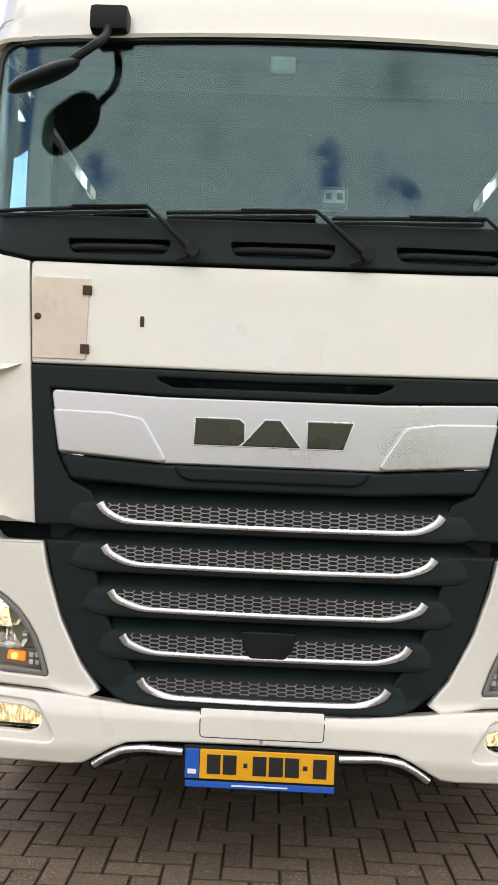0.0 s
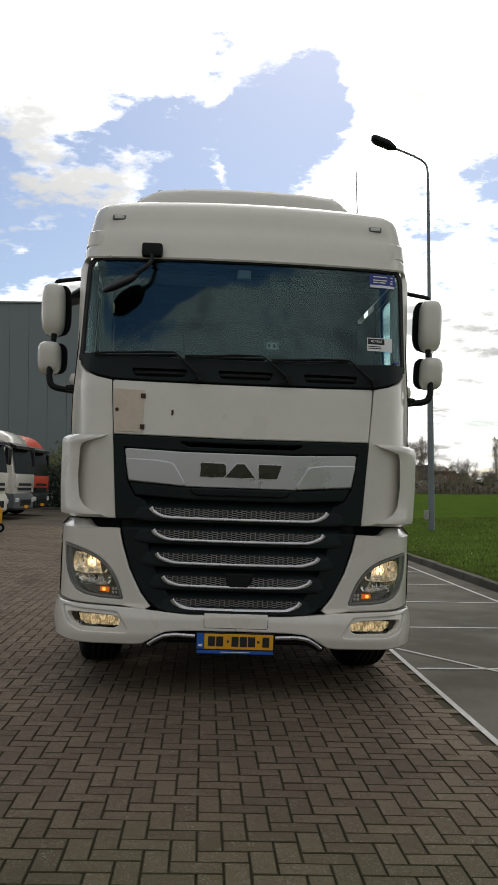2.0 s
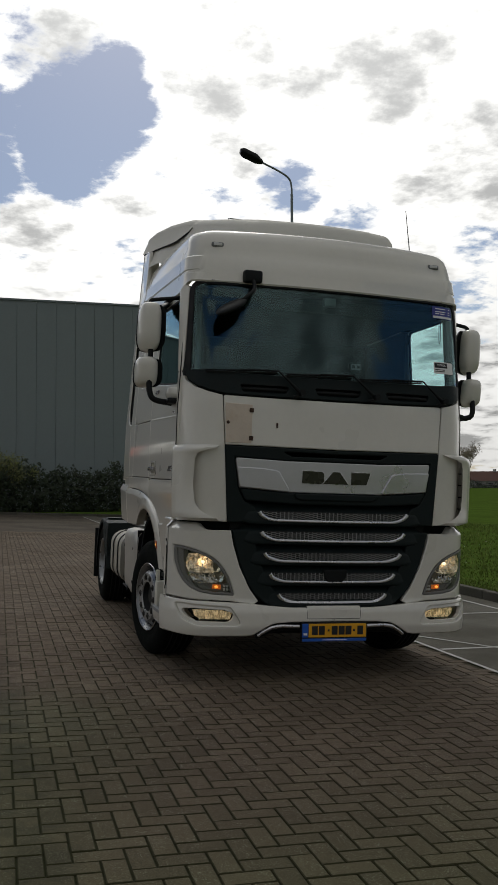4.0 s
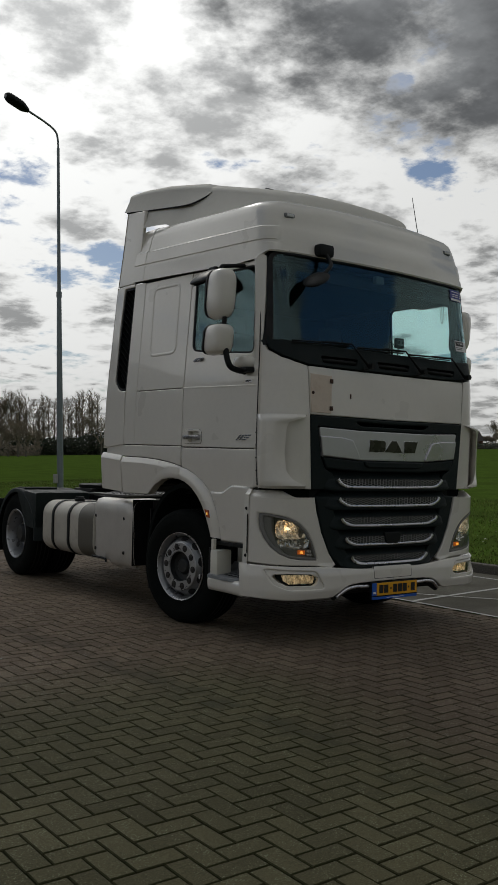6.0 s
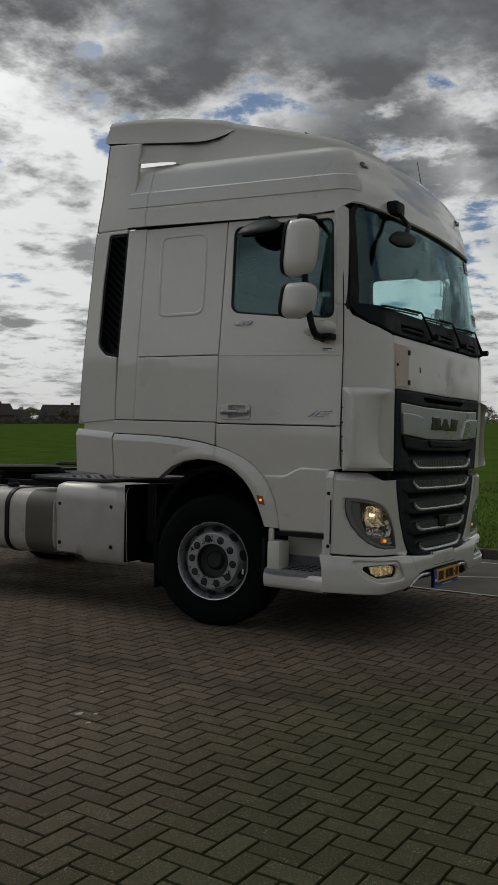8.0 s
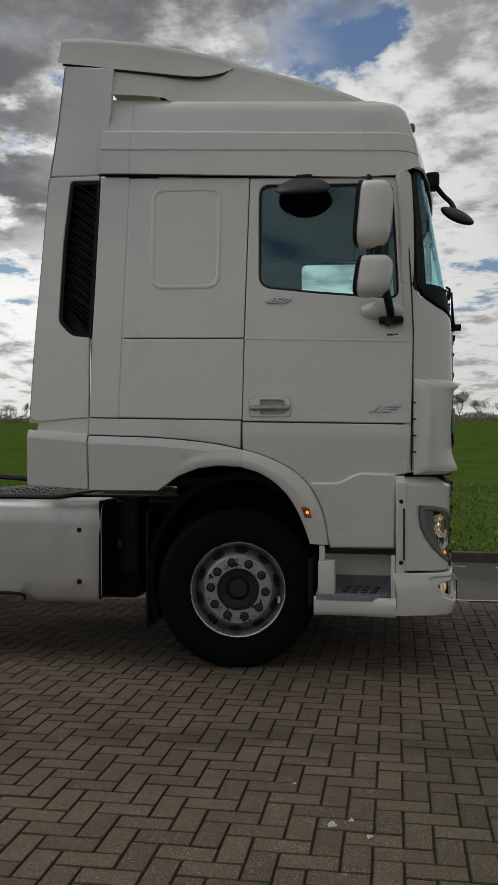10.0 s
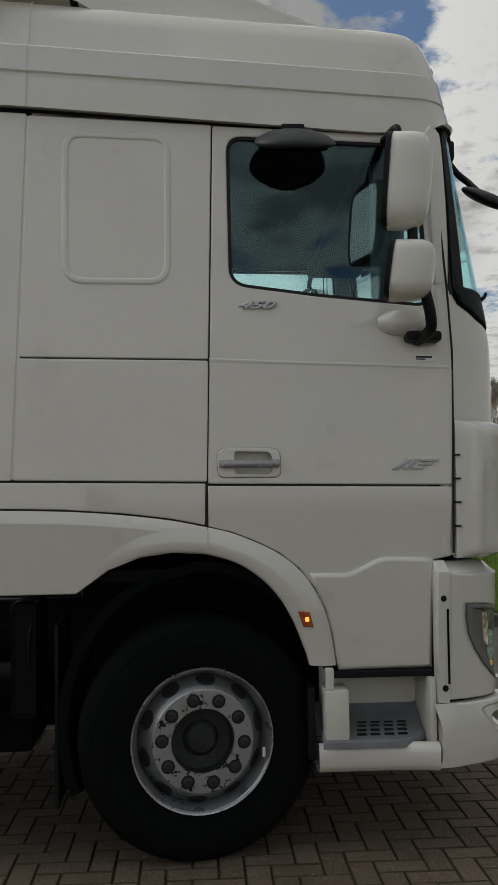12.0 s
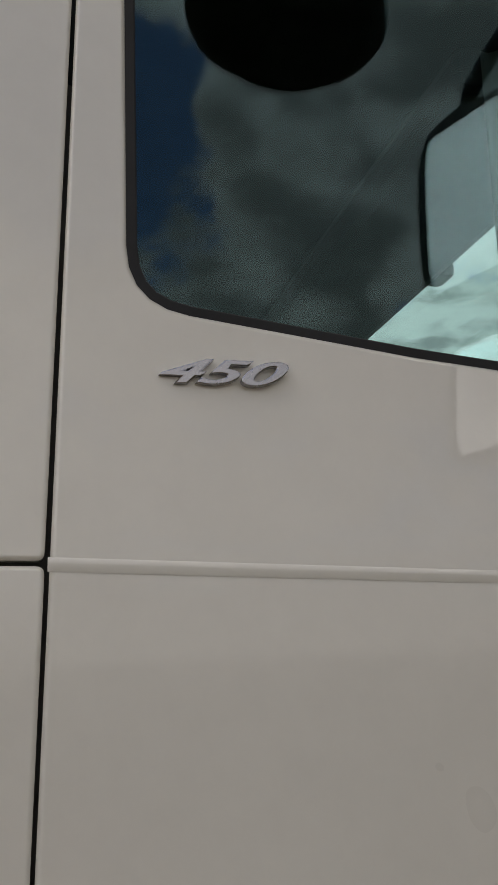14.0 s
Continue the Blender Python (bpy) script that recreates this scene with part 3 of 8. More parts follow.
    drape("rear_corner_strip", strip, S, WHITE, truck, (), 0.03, 0.005)
    # soft pressed groove between that strip and the side panels
    drape("pressed_groove", [(5.500, 3.112), (5.532, 2.08), (5.554, 1.580), (5.536, 1.580), (5.510, 2.08), (5.480, 3.106)], S, WHITE, truck, (), 0.01, 0.002, out=-0.0045)
    sill = rounded([(5.738, 1.570, 0.008), (5.740, 1.466, 0.01), (5.35, 1.455, 0.3), (5.10, 1.436, 0.3), (4.90, 1.410, 0.2), (4.762 + g, 1.381, 0.01), (4.759 + g, 1.553, 0.008)])
    drape("sill_panel", sill, S, WHITE, truck, (), 0.03, 0.006)
    # side air fairing behind the cab, with its dark louvre
    vent = rounded([(5.877, 3.098, 0.03), (5.915, 2.70, 0.3), (5.935, 2.20, 0.08), (5.86, 2.115, 0.12), (5.737, 2.10, 0.01), (5.698, 3.092, 0.01)])
    fair = rounded([(6.035, 3.142, 0.05), (6.139, 1.575, 0.02), (6.085, 1.548, 0.02), (5.742, 1.575, 0.01), (5.737, 2.085, 0.005), (5.86, 2.10, 0.12), (5.948, 2.19, 0.08), (5.927, 2.70, 0.3), (5.889, 3.110, 0.03), (5.692, 3.104, 0.005), (5.690, 3.136, 0.005)])
    f = drape("side_fairing", fair, S, WHITE, truck, (), 0.03, 0.008)
    drape("louvre_backing", inset_poly(vent, -0.02), S, BLACK, f, (), 0.006, 0.001, out=-0.075)
    drape("louvre_frame", inset_poly(vent, -0.012), S, BLACK, f, [inset_poly(vent, 0.010)], 0.070, 0.002, out=-0.010)
    for k in range(16):
        z0 = 2.12 + 0.062 * k
        y1 = table(z0, [(2.1, 5.86), (2.2, 5.925), (2.7, 5.905), (3.05, 5.875)])
        y0 = table(z0, [(2.1, 5.737), (3.05, 5.70)])
        rows = []
        for y, dz in ((y0, -0.03), (0.5 * (y0 + y1), 0.045), (y1, 0.12)):
            zz = max(2.10, min(z0 + dz, 3.082))
            rows.append([S(y, zz, -0.066), S(y, zz + 0.016, -0.020), S(y, zz + 0.028, -0.016), S(y, min(zz + 0.035, 3.090), -0.066)])
        part("louvre_blade", loft(rows), BLACK, f, smooth=30)
    lowf = rounded([(6.142, 1.452, 0.01), (6.152, 1.140, 0.02), (5.745, 1.118, 0.01), (5.746, 1.422, 0.01)])
    lf = drape("lower_side_fairing", lowf, S, WHITE, truck, (), 0.04, 0.006, step=0.06, out=0.028)
    rows = [[S(a, b, -0.02), S(a, b, 0.001), S(a, b - 0.004, 0.004), S(a, b - 0.044, 0.0265), S(a, b - 0.050, 0.0282)] for a, b in ((5.746, 1.470), (5.88, 1.480), (6.01, 1.490), (6.142, 1.500))]
    part("fairing_shoulder", loft(rows), WHITE, lf, smooth=25)
    fill = [(6.080, 1.560), (6.092, 1.490), (5.745, 1.462), (5.743, 1.572)]
    drape("fairing_step", fill, S, WHITE, truck, (), 0.03, 0.004, out=-0.012)
    part("step_return", loft([[S(6.078, 1.566, -0.012), S(6.06, 1.566, -0.2)], [S(6.090, 1.486, -0.012), S(6.07, 1.486, -0.2)]]), WHITE, truck)
    part("lower_return", loft([[S(6.140, 1.494, 0.004), S(6.12, 1.494, -0.2)], [S(6.145, 1.45, 0.022), S(6.12, 1.45, -0.2)], [S(6.150, 1.142, 0.022), S(6.13, 1.142, -0.2)]]), WHITE, lf)
    part("lower_ledge", loft([[S(6.140, 1.499, 0.002), S(6.08, 1.490, -0.03), S(5.99, 1.484, -0.03)], [S(6.00, 1.489, 0.002), S(5.99, 1.484, -0.02), S(5.98, 1.482, -0.03)]]), WHITE, lf)
    # end returns of the fairing
    rows = [[S(6.035 + 0.105 * k / 8, 3.142 - 1.6 * k / 8, 0.0) + Vector((0, 0.0, 0)), S(6.045 + 0.105 * k / 8, 3.142 - 1.6 * k / 8, -0.03), S(6.02 + 0.105 * k / 8, 3.142 - 1.6 * k / 8, -0.16)] for k in range(9)]
    part("fairing_return", loft(rows), WHITE, f, smooth=60)
    # door handle: dished surround, grip bar
    hx = rounded([(4.713, 1.698, 0.04), (4.708, 1.577, 0.03), (4.447, 1.575, 0.03), (4.449, 1.697, 0.04)])
    hd = drape("door_handle", hx, S, WHITE, d, [dish], 0.012, 0.005, step=0.03, out=0.007)
    drape("handle_gap", inset_poly(hx, -0.0015), S, SEAM, hd, [dish], 0.004, 0.001, step=0.05, out=0.0025)
    drape("handle_dish", inset_poly(dish, -0.006), S, WHITE2, hd, (), 0.003, 0.001, step=0.04, out=-0.033)
    part("grip", box((s * (half_width(4.58, 1.62) + 0.017), 4.578, 1.632), (0.022, 0.252, 0.034), 0.008), GREYM, hd, "grey grip bar", smooth=40)
    # mouldings and badges
    if s == R:
        m = Matrix(((0, 0, -1, -(half_width(4.53, 2.28) + 0.004)), (-1, 0, 0, 4.547), (0, 1, 0, 2.297), (0, 0, 0, 1)))
        writing("badge", "450", 0.043, m, BADGE, d, 0.0045, 0.45, 2.30, 0.0, 0.0013)
        # model badge as plain slanted strokes
        for name, poly in (("badge_stroke", [(3.976, 1.601), (3.950, 1.601), (3.890, 1.644), (3.915, 1.644)]), ("badge_stroke", [(3.936, 1.601), (3.912, 1.601), (3.852, 1.644), (3.878, 1.644)]),
                           ("badge_stroke", [(3.898, 1.601), (3.840, 1.601), (3.832, 1.611), (3.890, 1.611)]), ("badge_stroke", [(3.854, 1.644), (3.772, 1.644), (3.780, 1.633), (3.850, 1.633)]), ("badge_stroke", [(3.862, 1.627), (3.796, 1.627), (3.803, 1.617), (3.862, 1.617)])):
            drape(name, poly, S, BADGE, d, (), 0.008, 0.002, step=0.05, out=0.006)
        drape("type_label", [(3.868, 2.088), (3.868, 2.062), (3.780, 2.060), (3.780, 2.086)], S, PAPER, d, (), 0.002, 0.0005, step=0.05, out=0.002)
        for k in range(2):
            drape("label_line", [(3.862, 2.083 - 0.011 * k), (3.862, 2.075 - 0.008 * k), (3.79 + 0.03 * k, 2.074 - 0.008 * k), (3.79 + 0.03 * k, 2.082 - 0.011 * k)], S, INK, d, (), 0.001, 0.0002, step=0.05, out=0.003)
    # side marker lamp in the arch moulding
    lamp = drape("side_marker_lamp", [(4.385, 1.020), (4.362, 0.955), (4.318, 0.950), (4.335, 1.015)], S, AMBER_OFF, truck, (), 0.02, 0.004, step=0.04, label="lit amber side marker lamp", out=0.040)
    part("marker_glow", box((s * (half_width(4.35, 0.985) + 0.0405), 4.346, 0.985), (0.006, 0.016, 0.018), 0.003), AMBERCORE, lamp, "lit amber point")
    gap = [S(y, z, 0.0005) for y, z in ((3.712, 1.245), (3.711, 1.54), (3.706, 1.80), (3.702, 2.10), (3.712, 2.35), (3.735, 2.70), (3.756, 3.03))]
    part("door_gap", tube(gap, 0.0045, 6), SEAM, d)
    if s == L:
        return
    # kerb-view mirror over the side window
    km = thing_part("kerb_mirror")
    rows = []
    for k in range(25):
        t = -math.cos(math.pi * k / 24)
        w = max(0.02, (1 - abs(t) ** 2.6) ** 0.6)
        ring = []
        for j in range(20):
            a = 2 * math.pi * j / 20
            ring.append(Vector((s * (1.315 + 0.105 * w * math.cos(a)), 4.37 + 0.172 * t, 2.990 + (0.042 * w) * math.sin(a) - 0.060 * w * math.cos(a) - 0.018 * t * t)))
        rows.append(ring)
    part("housing", loft(rows, True, True), HOUSING, km, smooth=60)
    part("bracket", box((s * 1.235, 4.37, 3.058), (0.035, 0.10, 0.05), 0.01), BLACK, km, smooth=40)
    glassy = [[Vector((s * (1.312 + 0.090 * k * math.cos(a)), 4.37 + 0.140 * k * math.sin(a), 2.952 - 0.055 * k * math.cos(a) - 0.010 * (1 - k))) for a in np.linspace(0, 2 * math.pi, 31)[:-1]] for k in (1.0, 0.6, 0.05)]
    part("mirror_glass", loft(glassy, True), BLACK, km, smooth=60)


def thing_part(name, parent=None):
    """An empty that groups the pieces of one assembly of the truck."""
    e = new(name)
    e.parent = truck if parent is None else parent
    return e


def inset_poly(poly, d):
    p = [Vector(v[:2]) for v in poly]
    p = [q for i, q in enumerate(p) if (q - p[i - 1]).length > 1e-4]
    if area2(p) < 0:
        p.reverse()
    return inset(p, d)


GREYM = surface("grey_handle_plastic", (0.34, 0.34, 0.35), 0.26, metal=0.7, vary=0.08)


def cab_front():
    F = on_front
    # windscreen, its black border and the cowl below it
    ws = rounded([(-1.185, 2.36, 0.05), (-0.80, 2.30, 0.4), (0.80, 2.30, 0.4), (1.185, 2.36, 0.05), (1.155, 3.116, 0.10), (-1.155, 3.116, 0.10)])
    w = drape("windscreen", ws, F, GLASS_F, truck, (), 0.006, 0.001, step=0.05, label="tinted windscreen", out=-0.004)
    drape("windscreen_seal", inset_poly(ws, -0.014), F, SEAM, w, [inset_poly(ws, 0.018)], 0.02, 0.003, step=0.05, out=0.002)
    cow = [(-1.192, 2.46), (-1.17, 2.398), (-0.9, 2.378), (-0.45, 2.370), (0, 2.368), (0.45, 2.370), (0.9, 2.378), (1.17, 2.398), (1.192, 2.46), (1.196, 2.395), (1.180, 2.325), (1.125, 2.268), (1.04, 2.232), (0.93, 2.208), (0.6, 2.200), (0, 2.196), (-0.6, 2.200), (-0.93, 2.208), (-1.04, 2.232), (-1.125, 2.268), (-1.180, 2.325), (-1.196, 2.395)]
    slots = [rounded([(c - 0.20, 2.286, 0.02), (c - 0.175, 2.232, 0.03), (c + 0.175, 2.232, 0.03), (c + 0.20, 2.286, 0.02)]) for c in (-0.60, 0.01, 0.62)]
    c = drape("cowl", cow, F, DARK, truck, slots, 0.04, 0.008, step=0.05, label="dark plastic cowl below the windscreen", out=0.004)
    drape("cowl_backing", [(-1.15, 2.29), (-1.0, 2.30), (1.0, 2.30), (1.15, 2.29), (0.9, 2.215), (-0.9, 2.215)], F, BLACK, c, (), 0.004, 0.001, out=-0.045)
    for cx in (-0.60, 0.01, 0.62):
        bar = [F(cx + dx, 2.252, 0.004 - 0.03 * abs(dx / 0.19) ** 6) for dx in np.linspace(-0.19, 0.19, 13)]
        part("grab_handle", tube(bar, 0.015, 8), BLACK, c, "black grab bar", smooth=50)
    # wipers
    for px, pz, ex, ez, tx, tz in ((-0.315, 2.235, -0.497, 2.405, -1.06, 2.385), (0.316, 2.238, 0.126, 2.402, -0.425, 2.384), (0.93, 2.238, 0.745, 2.398, 0.185, 2.380)):
        wp = thing_part("wiper")
        a, b = F(px, pz, 0.034), F(ex, ez, 0.046)
        part("arm", tube([a, a.lerp(b, 0.35), b], [0.016, 0.011, 0.006], 8), BLACK, wp, smooth=60)
        part("pivot", revolve([(-0.05, 0.024), (0.0, 0.024), (0.008, 0.016)], (a.x, a.y - 0.004, a.z), "y", 16), BLACK, wp, smooth=40)
        bl = [F(ex + (tx - ex) * t, ez + (tz - ez) * t, 0.028) for t in np.linspace(0.0, 1.0, 9)]
        part("carrier", tube([b, F(ex + (tx - ex) * 0.5, ez + (tz - ez) * 0.5 + 0.006, 0.042)], [0.007, 0.005], 6), BLACK, wp)
        part("blade", tube(bl, 0.008, 6, flat=1.0), BLACK, wp)
        rub = [F(ex + (tx - ex) * t, ez + (tz - ez) * t - 0.014, 0.014) for t in np.linspace(0.0, 1.0, 9)]
        part("rubber", tube(rub, 0.006, 6), SEAM, wp)
        part("spray_nozzle", tube([a + Vector((-0.055, 0.01, -0.03)), a + Vector((-0.02, -0.01, -0.02))], [0.014, 0.008], 8), BLACK, wp)
    # bonnet flap
    hood = rounded([(-0.928, 2.196, 0.02), (-0.6, 2.188, 0.2), (0, 2.184, 0.4), (0.6, 2.188, 0.2), (0.928, 2.196, 0.02), (0.905, 1.812, 0.01), (0, 1.802, 0.6), (-0.905, 1.812, 0.01)])
    h = drape("bonnet_flap", hood, F, WHITE, truck, (), 0.03, 0.010, step=0.06)
    hatch = [(-0.912, 2.135), (-0.698, 2.128), (-0.702, 1.828), (-0.903, 1.830)]
    hh = drape("hatch", hatch, F, HATCH, h, (), 0.012, 0.003, step=0.06, label="yellowed rectangular hatch with rusty hinges", out=0.007)
    for z in (2.086, 1.868):
        drape("hinge", [(-0.722, z + 0.016), (-0.690, z + 0.016), (-0.690, z - 0.018), (-0.722, z - 0.018)], F, RUST, hh, (), 0.012, 0.002, step=0.05, label="rusty hinge", out=0.014)
    c = F(-0.888, 1.985, 0.008)
    part("lock_button", revolve([(0.004, 0.014), (-0.004, 0.012), (-0.008, 0.006)], c, "y", 12), RUST, hh)
    drape("keyhole", rounded([(-0.505, 1.995, 0.006), (-0.490, 1.995, 0.006), (-0.490, 1.955, 0.006), (-0.505, 1.955, 0.006)]), F, RUST, h, (), 0.006, 0.002, step=0.05, out=0.004)
    # corner panels and the air guides on them
    for s in (R, L):
        cor = [(s * a, b) for a, b in ((0.935, 2.195), (1.045, 2.219), (1.132, 2.256), (1.190, 2.316), (1.206, 2.385), (1.236, 2.385), (1.236, 2.20), (1.236, 1.236), (0.95, 1.222), (0.868, 1.219), (0.884, 1.45), (0.908, 1.80))]
        k = drape("corner_panel", cor, F, WHITE, truck, (), 0.03, 0.008, step=0.045)
        pil = [(s * a, b) for a, b in ((1.202, 2.47), (1.208, 2.395), (1.236, 2.395), (1.236, 2.70), (1.236, 3.055), (1.205, 3.110), (1.172, 3.07))]
        drape("front_pillar", pil, F, WHITE, truck, (), 0.03, 0.006, step=0.03)
        rows = []
        for i in range(27):
            z = 1.222 + 0.585 * i / 26
            hgt = min(1.0, (z - 1.222) / 0.035, (1.807 - z) / 0.055)
            hgt = math.sin(max(0.0, hgt) * math.pi / 2) ** 0.6
            xin = table(z, [(1.222, 0.93), (1.24, 0.955), (1.265, 1.02), (1.30, 1.075), (1.36, 1.105), (1.50, 1.118), (1.70, 1.112), (1.74, 1.10), (1.765, 1.05), (1.785, 0.985), (1.807, 0.945)])
            row = []
            for t in np.linspace(0, 1, 16):
                if t < 0.6:
                    u = t / 0.6
                    x = xin + (1.205 - xin) * u
                    o = (0.055 + 0.035 * u) * hgt
                    p = F(s * x, z, 0.0) + Vector((s * 0.02 * u * hgt, -o, 0))
                else:
                    u = (t - 0.6) / 0.4
                    y0 = front_y(1.205, z)
                    a = u * math.pi / 2
                    y = y0 - 0.09 * hgt + (3.700 - y0 + 0.09 * hgt) * (1 - math.cos(a)) ** 0.8
                    x = 1.205 + 0.02 * hgt + (half_width(3.7, z) + 0.045 * hgt * (1 - u) - 1.205 - 0.02 * hgt) * math.sin(a)
                    p = Vector((s * x, y, z))
                row.append(p)
            b = F(s * (xin + 0.062 * hgt), z, 0.002)
            rows.append([b, b.lerp(row[0], 0.8) + Vector((-s * 0.004, 0, 0))] + row + [Vector((s * (half_width(3.7, z) - 0.04), 3.702, z))])
        g = part("air_guide", loft(rows), WHITE, k, smooth=50)
        for z in (1.40, 1.51, 1.62):
            q = F(s * 1.150, z, 0.020)
            part("duct_rib", box(q, (0.050, 0.035, 0.006), 0.002), WHITE2, g)
        for z in (1.36, 1.46, 1.56, 1.66):
            part("guide_rib", box((s * (half_width(3.7, z) - 0.0), 3.695, z), (0.03, 0.02, 0.008), 0.002), BLACK, g)
        # dark gap between cab and bumper
        gap = [(s * a, b) for a, b in ((0.80, 1.222), (1.20, 1.230), (1.20, 1.155), (0.80, 1.140))]
        drape("cab_gap", gap, F, LINER, truck, (), 0.01, 0.002, step=0.06, out=-0.085)


def silver_panel():
    F = on_front
    sp = rounded([(-0.822, 1.716, 0.02), (-0.4, 1.700, 0.3), (0.4, 1.700, 0.3), (0.822, 1.716, 0.02), (0.785, 1.484, 0.01), (0.385, 1.456, 0.02), (-0.385, 1.456, 0.02), (-0.785, 1.484, 0.01)])
    p = drape("name_panel", sp, F, SILVER, truck, (), 0.03, 0.008, step=0.05, label="satin silver front panel", out=0.012)
    for s in (R, L):
        wing = rounded([(s * 0.812, 1.645, 0.01), (s * 0.60, 1.640, 0.1), (s * 0.475, 1.622, 0.04), (s * 0.375, 1.458, 0.02), (s * 0.785, 1.488, 0.01)])
        drape("panel_wing", wing, F, SILVER, p, (), 0.020, 0.009, step=0.05, out=0.025)
    # the maker's mark as three plain dark blocks with a silver outline
    for a in ([(-0.283, 1.628), (-0.125, 1.628), (-0.105, 1.612), (-0.105, 1.548), (-0.125, 1.532), (-0.286, 1.532)],
              [(-0.03, 1.628), (0.025, 1.628), (0.100, 1.532), (-0.112, 1.532)],
              [(0.125, 1.628), (0.288, 1.628), (0.255, 1.532), (0.125, 1.532)]):
        m = drape("emblem_block", a, F, EMBLEM, p, (), 0.010, 0.004, step=0.06, label="dark bronze emblem block", out=0.020)
        drape("emblem_edge", inset_poly(a, -0.005), F, CHROME, m, (), 0.006, 0.002, step=0.06, out=0.0145)
    # band above the panel with its air slot
    band = [(-0.905, 1.806), (0, 1.796), (0.905, 1.806), (0.884, 1.45), (0.868, 1.217), (0.60, 1.217), (0.66, 1.345), (0.74, 1.385), (0.79, 1.48), (0.826, 1.722), (0.4, 1.706), (-0.4, 1.706), (-0.826, 1.722), (-0.79, 1.48), (-0.74, 1.385), (-0.66, 1.345), (-0.60, 1.217), (-0.868, 1.217), (-0.884, 1.45)]
    b = drape("grille_surround", band, F, DARK, truck, [rounded([(-0.45, 1.772, 0.01), (-0.37, 1.738, 0.02), (0.37, 1.738, 0.02), (0.45, 1.772, 0.01), (0, 1.765, 0.2)])], 0.05, 0.010, step=0.06, label="dark grey plastic grille surround", out=0.006)
    lip = rounded([(-0.785, 1.480, 0.01), (-0.385, 1.452, 0.02), (0.385, 1.452, 0.02), (0.785, 1.480, 0.01), (0.735, 1.388, 0.03), (0.35, 1.365, 0.05), (-0.35, 1.365, 0.05), (-0.735, 1.388, 0.03)])
    drape("panel_lip", lip, F, DARK, b, (), 0.05, 0.014, step=0.05, out=0.020)
    mid = rounded([(-0.36, 1.452, 0.02), (0.36, 1.452, 0.02), (0.335, 1.415, 0.02), (0.30, 1.398, 0.03), (-0.30, 1.398, 0.03), (-0.335, 1.415, 0.02)])
    drape("lip_step", mid, F, DARK, b, (), 0.02, 0.012, step=0.05, out=0.036)


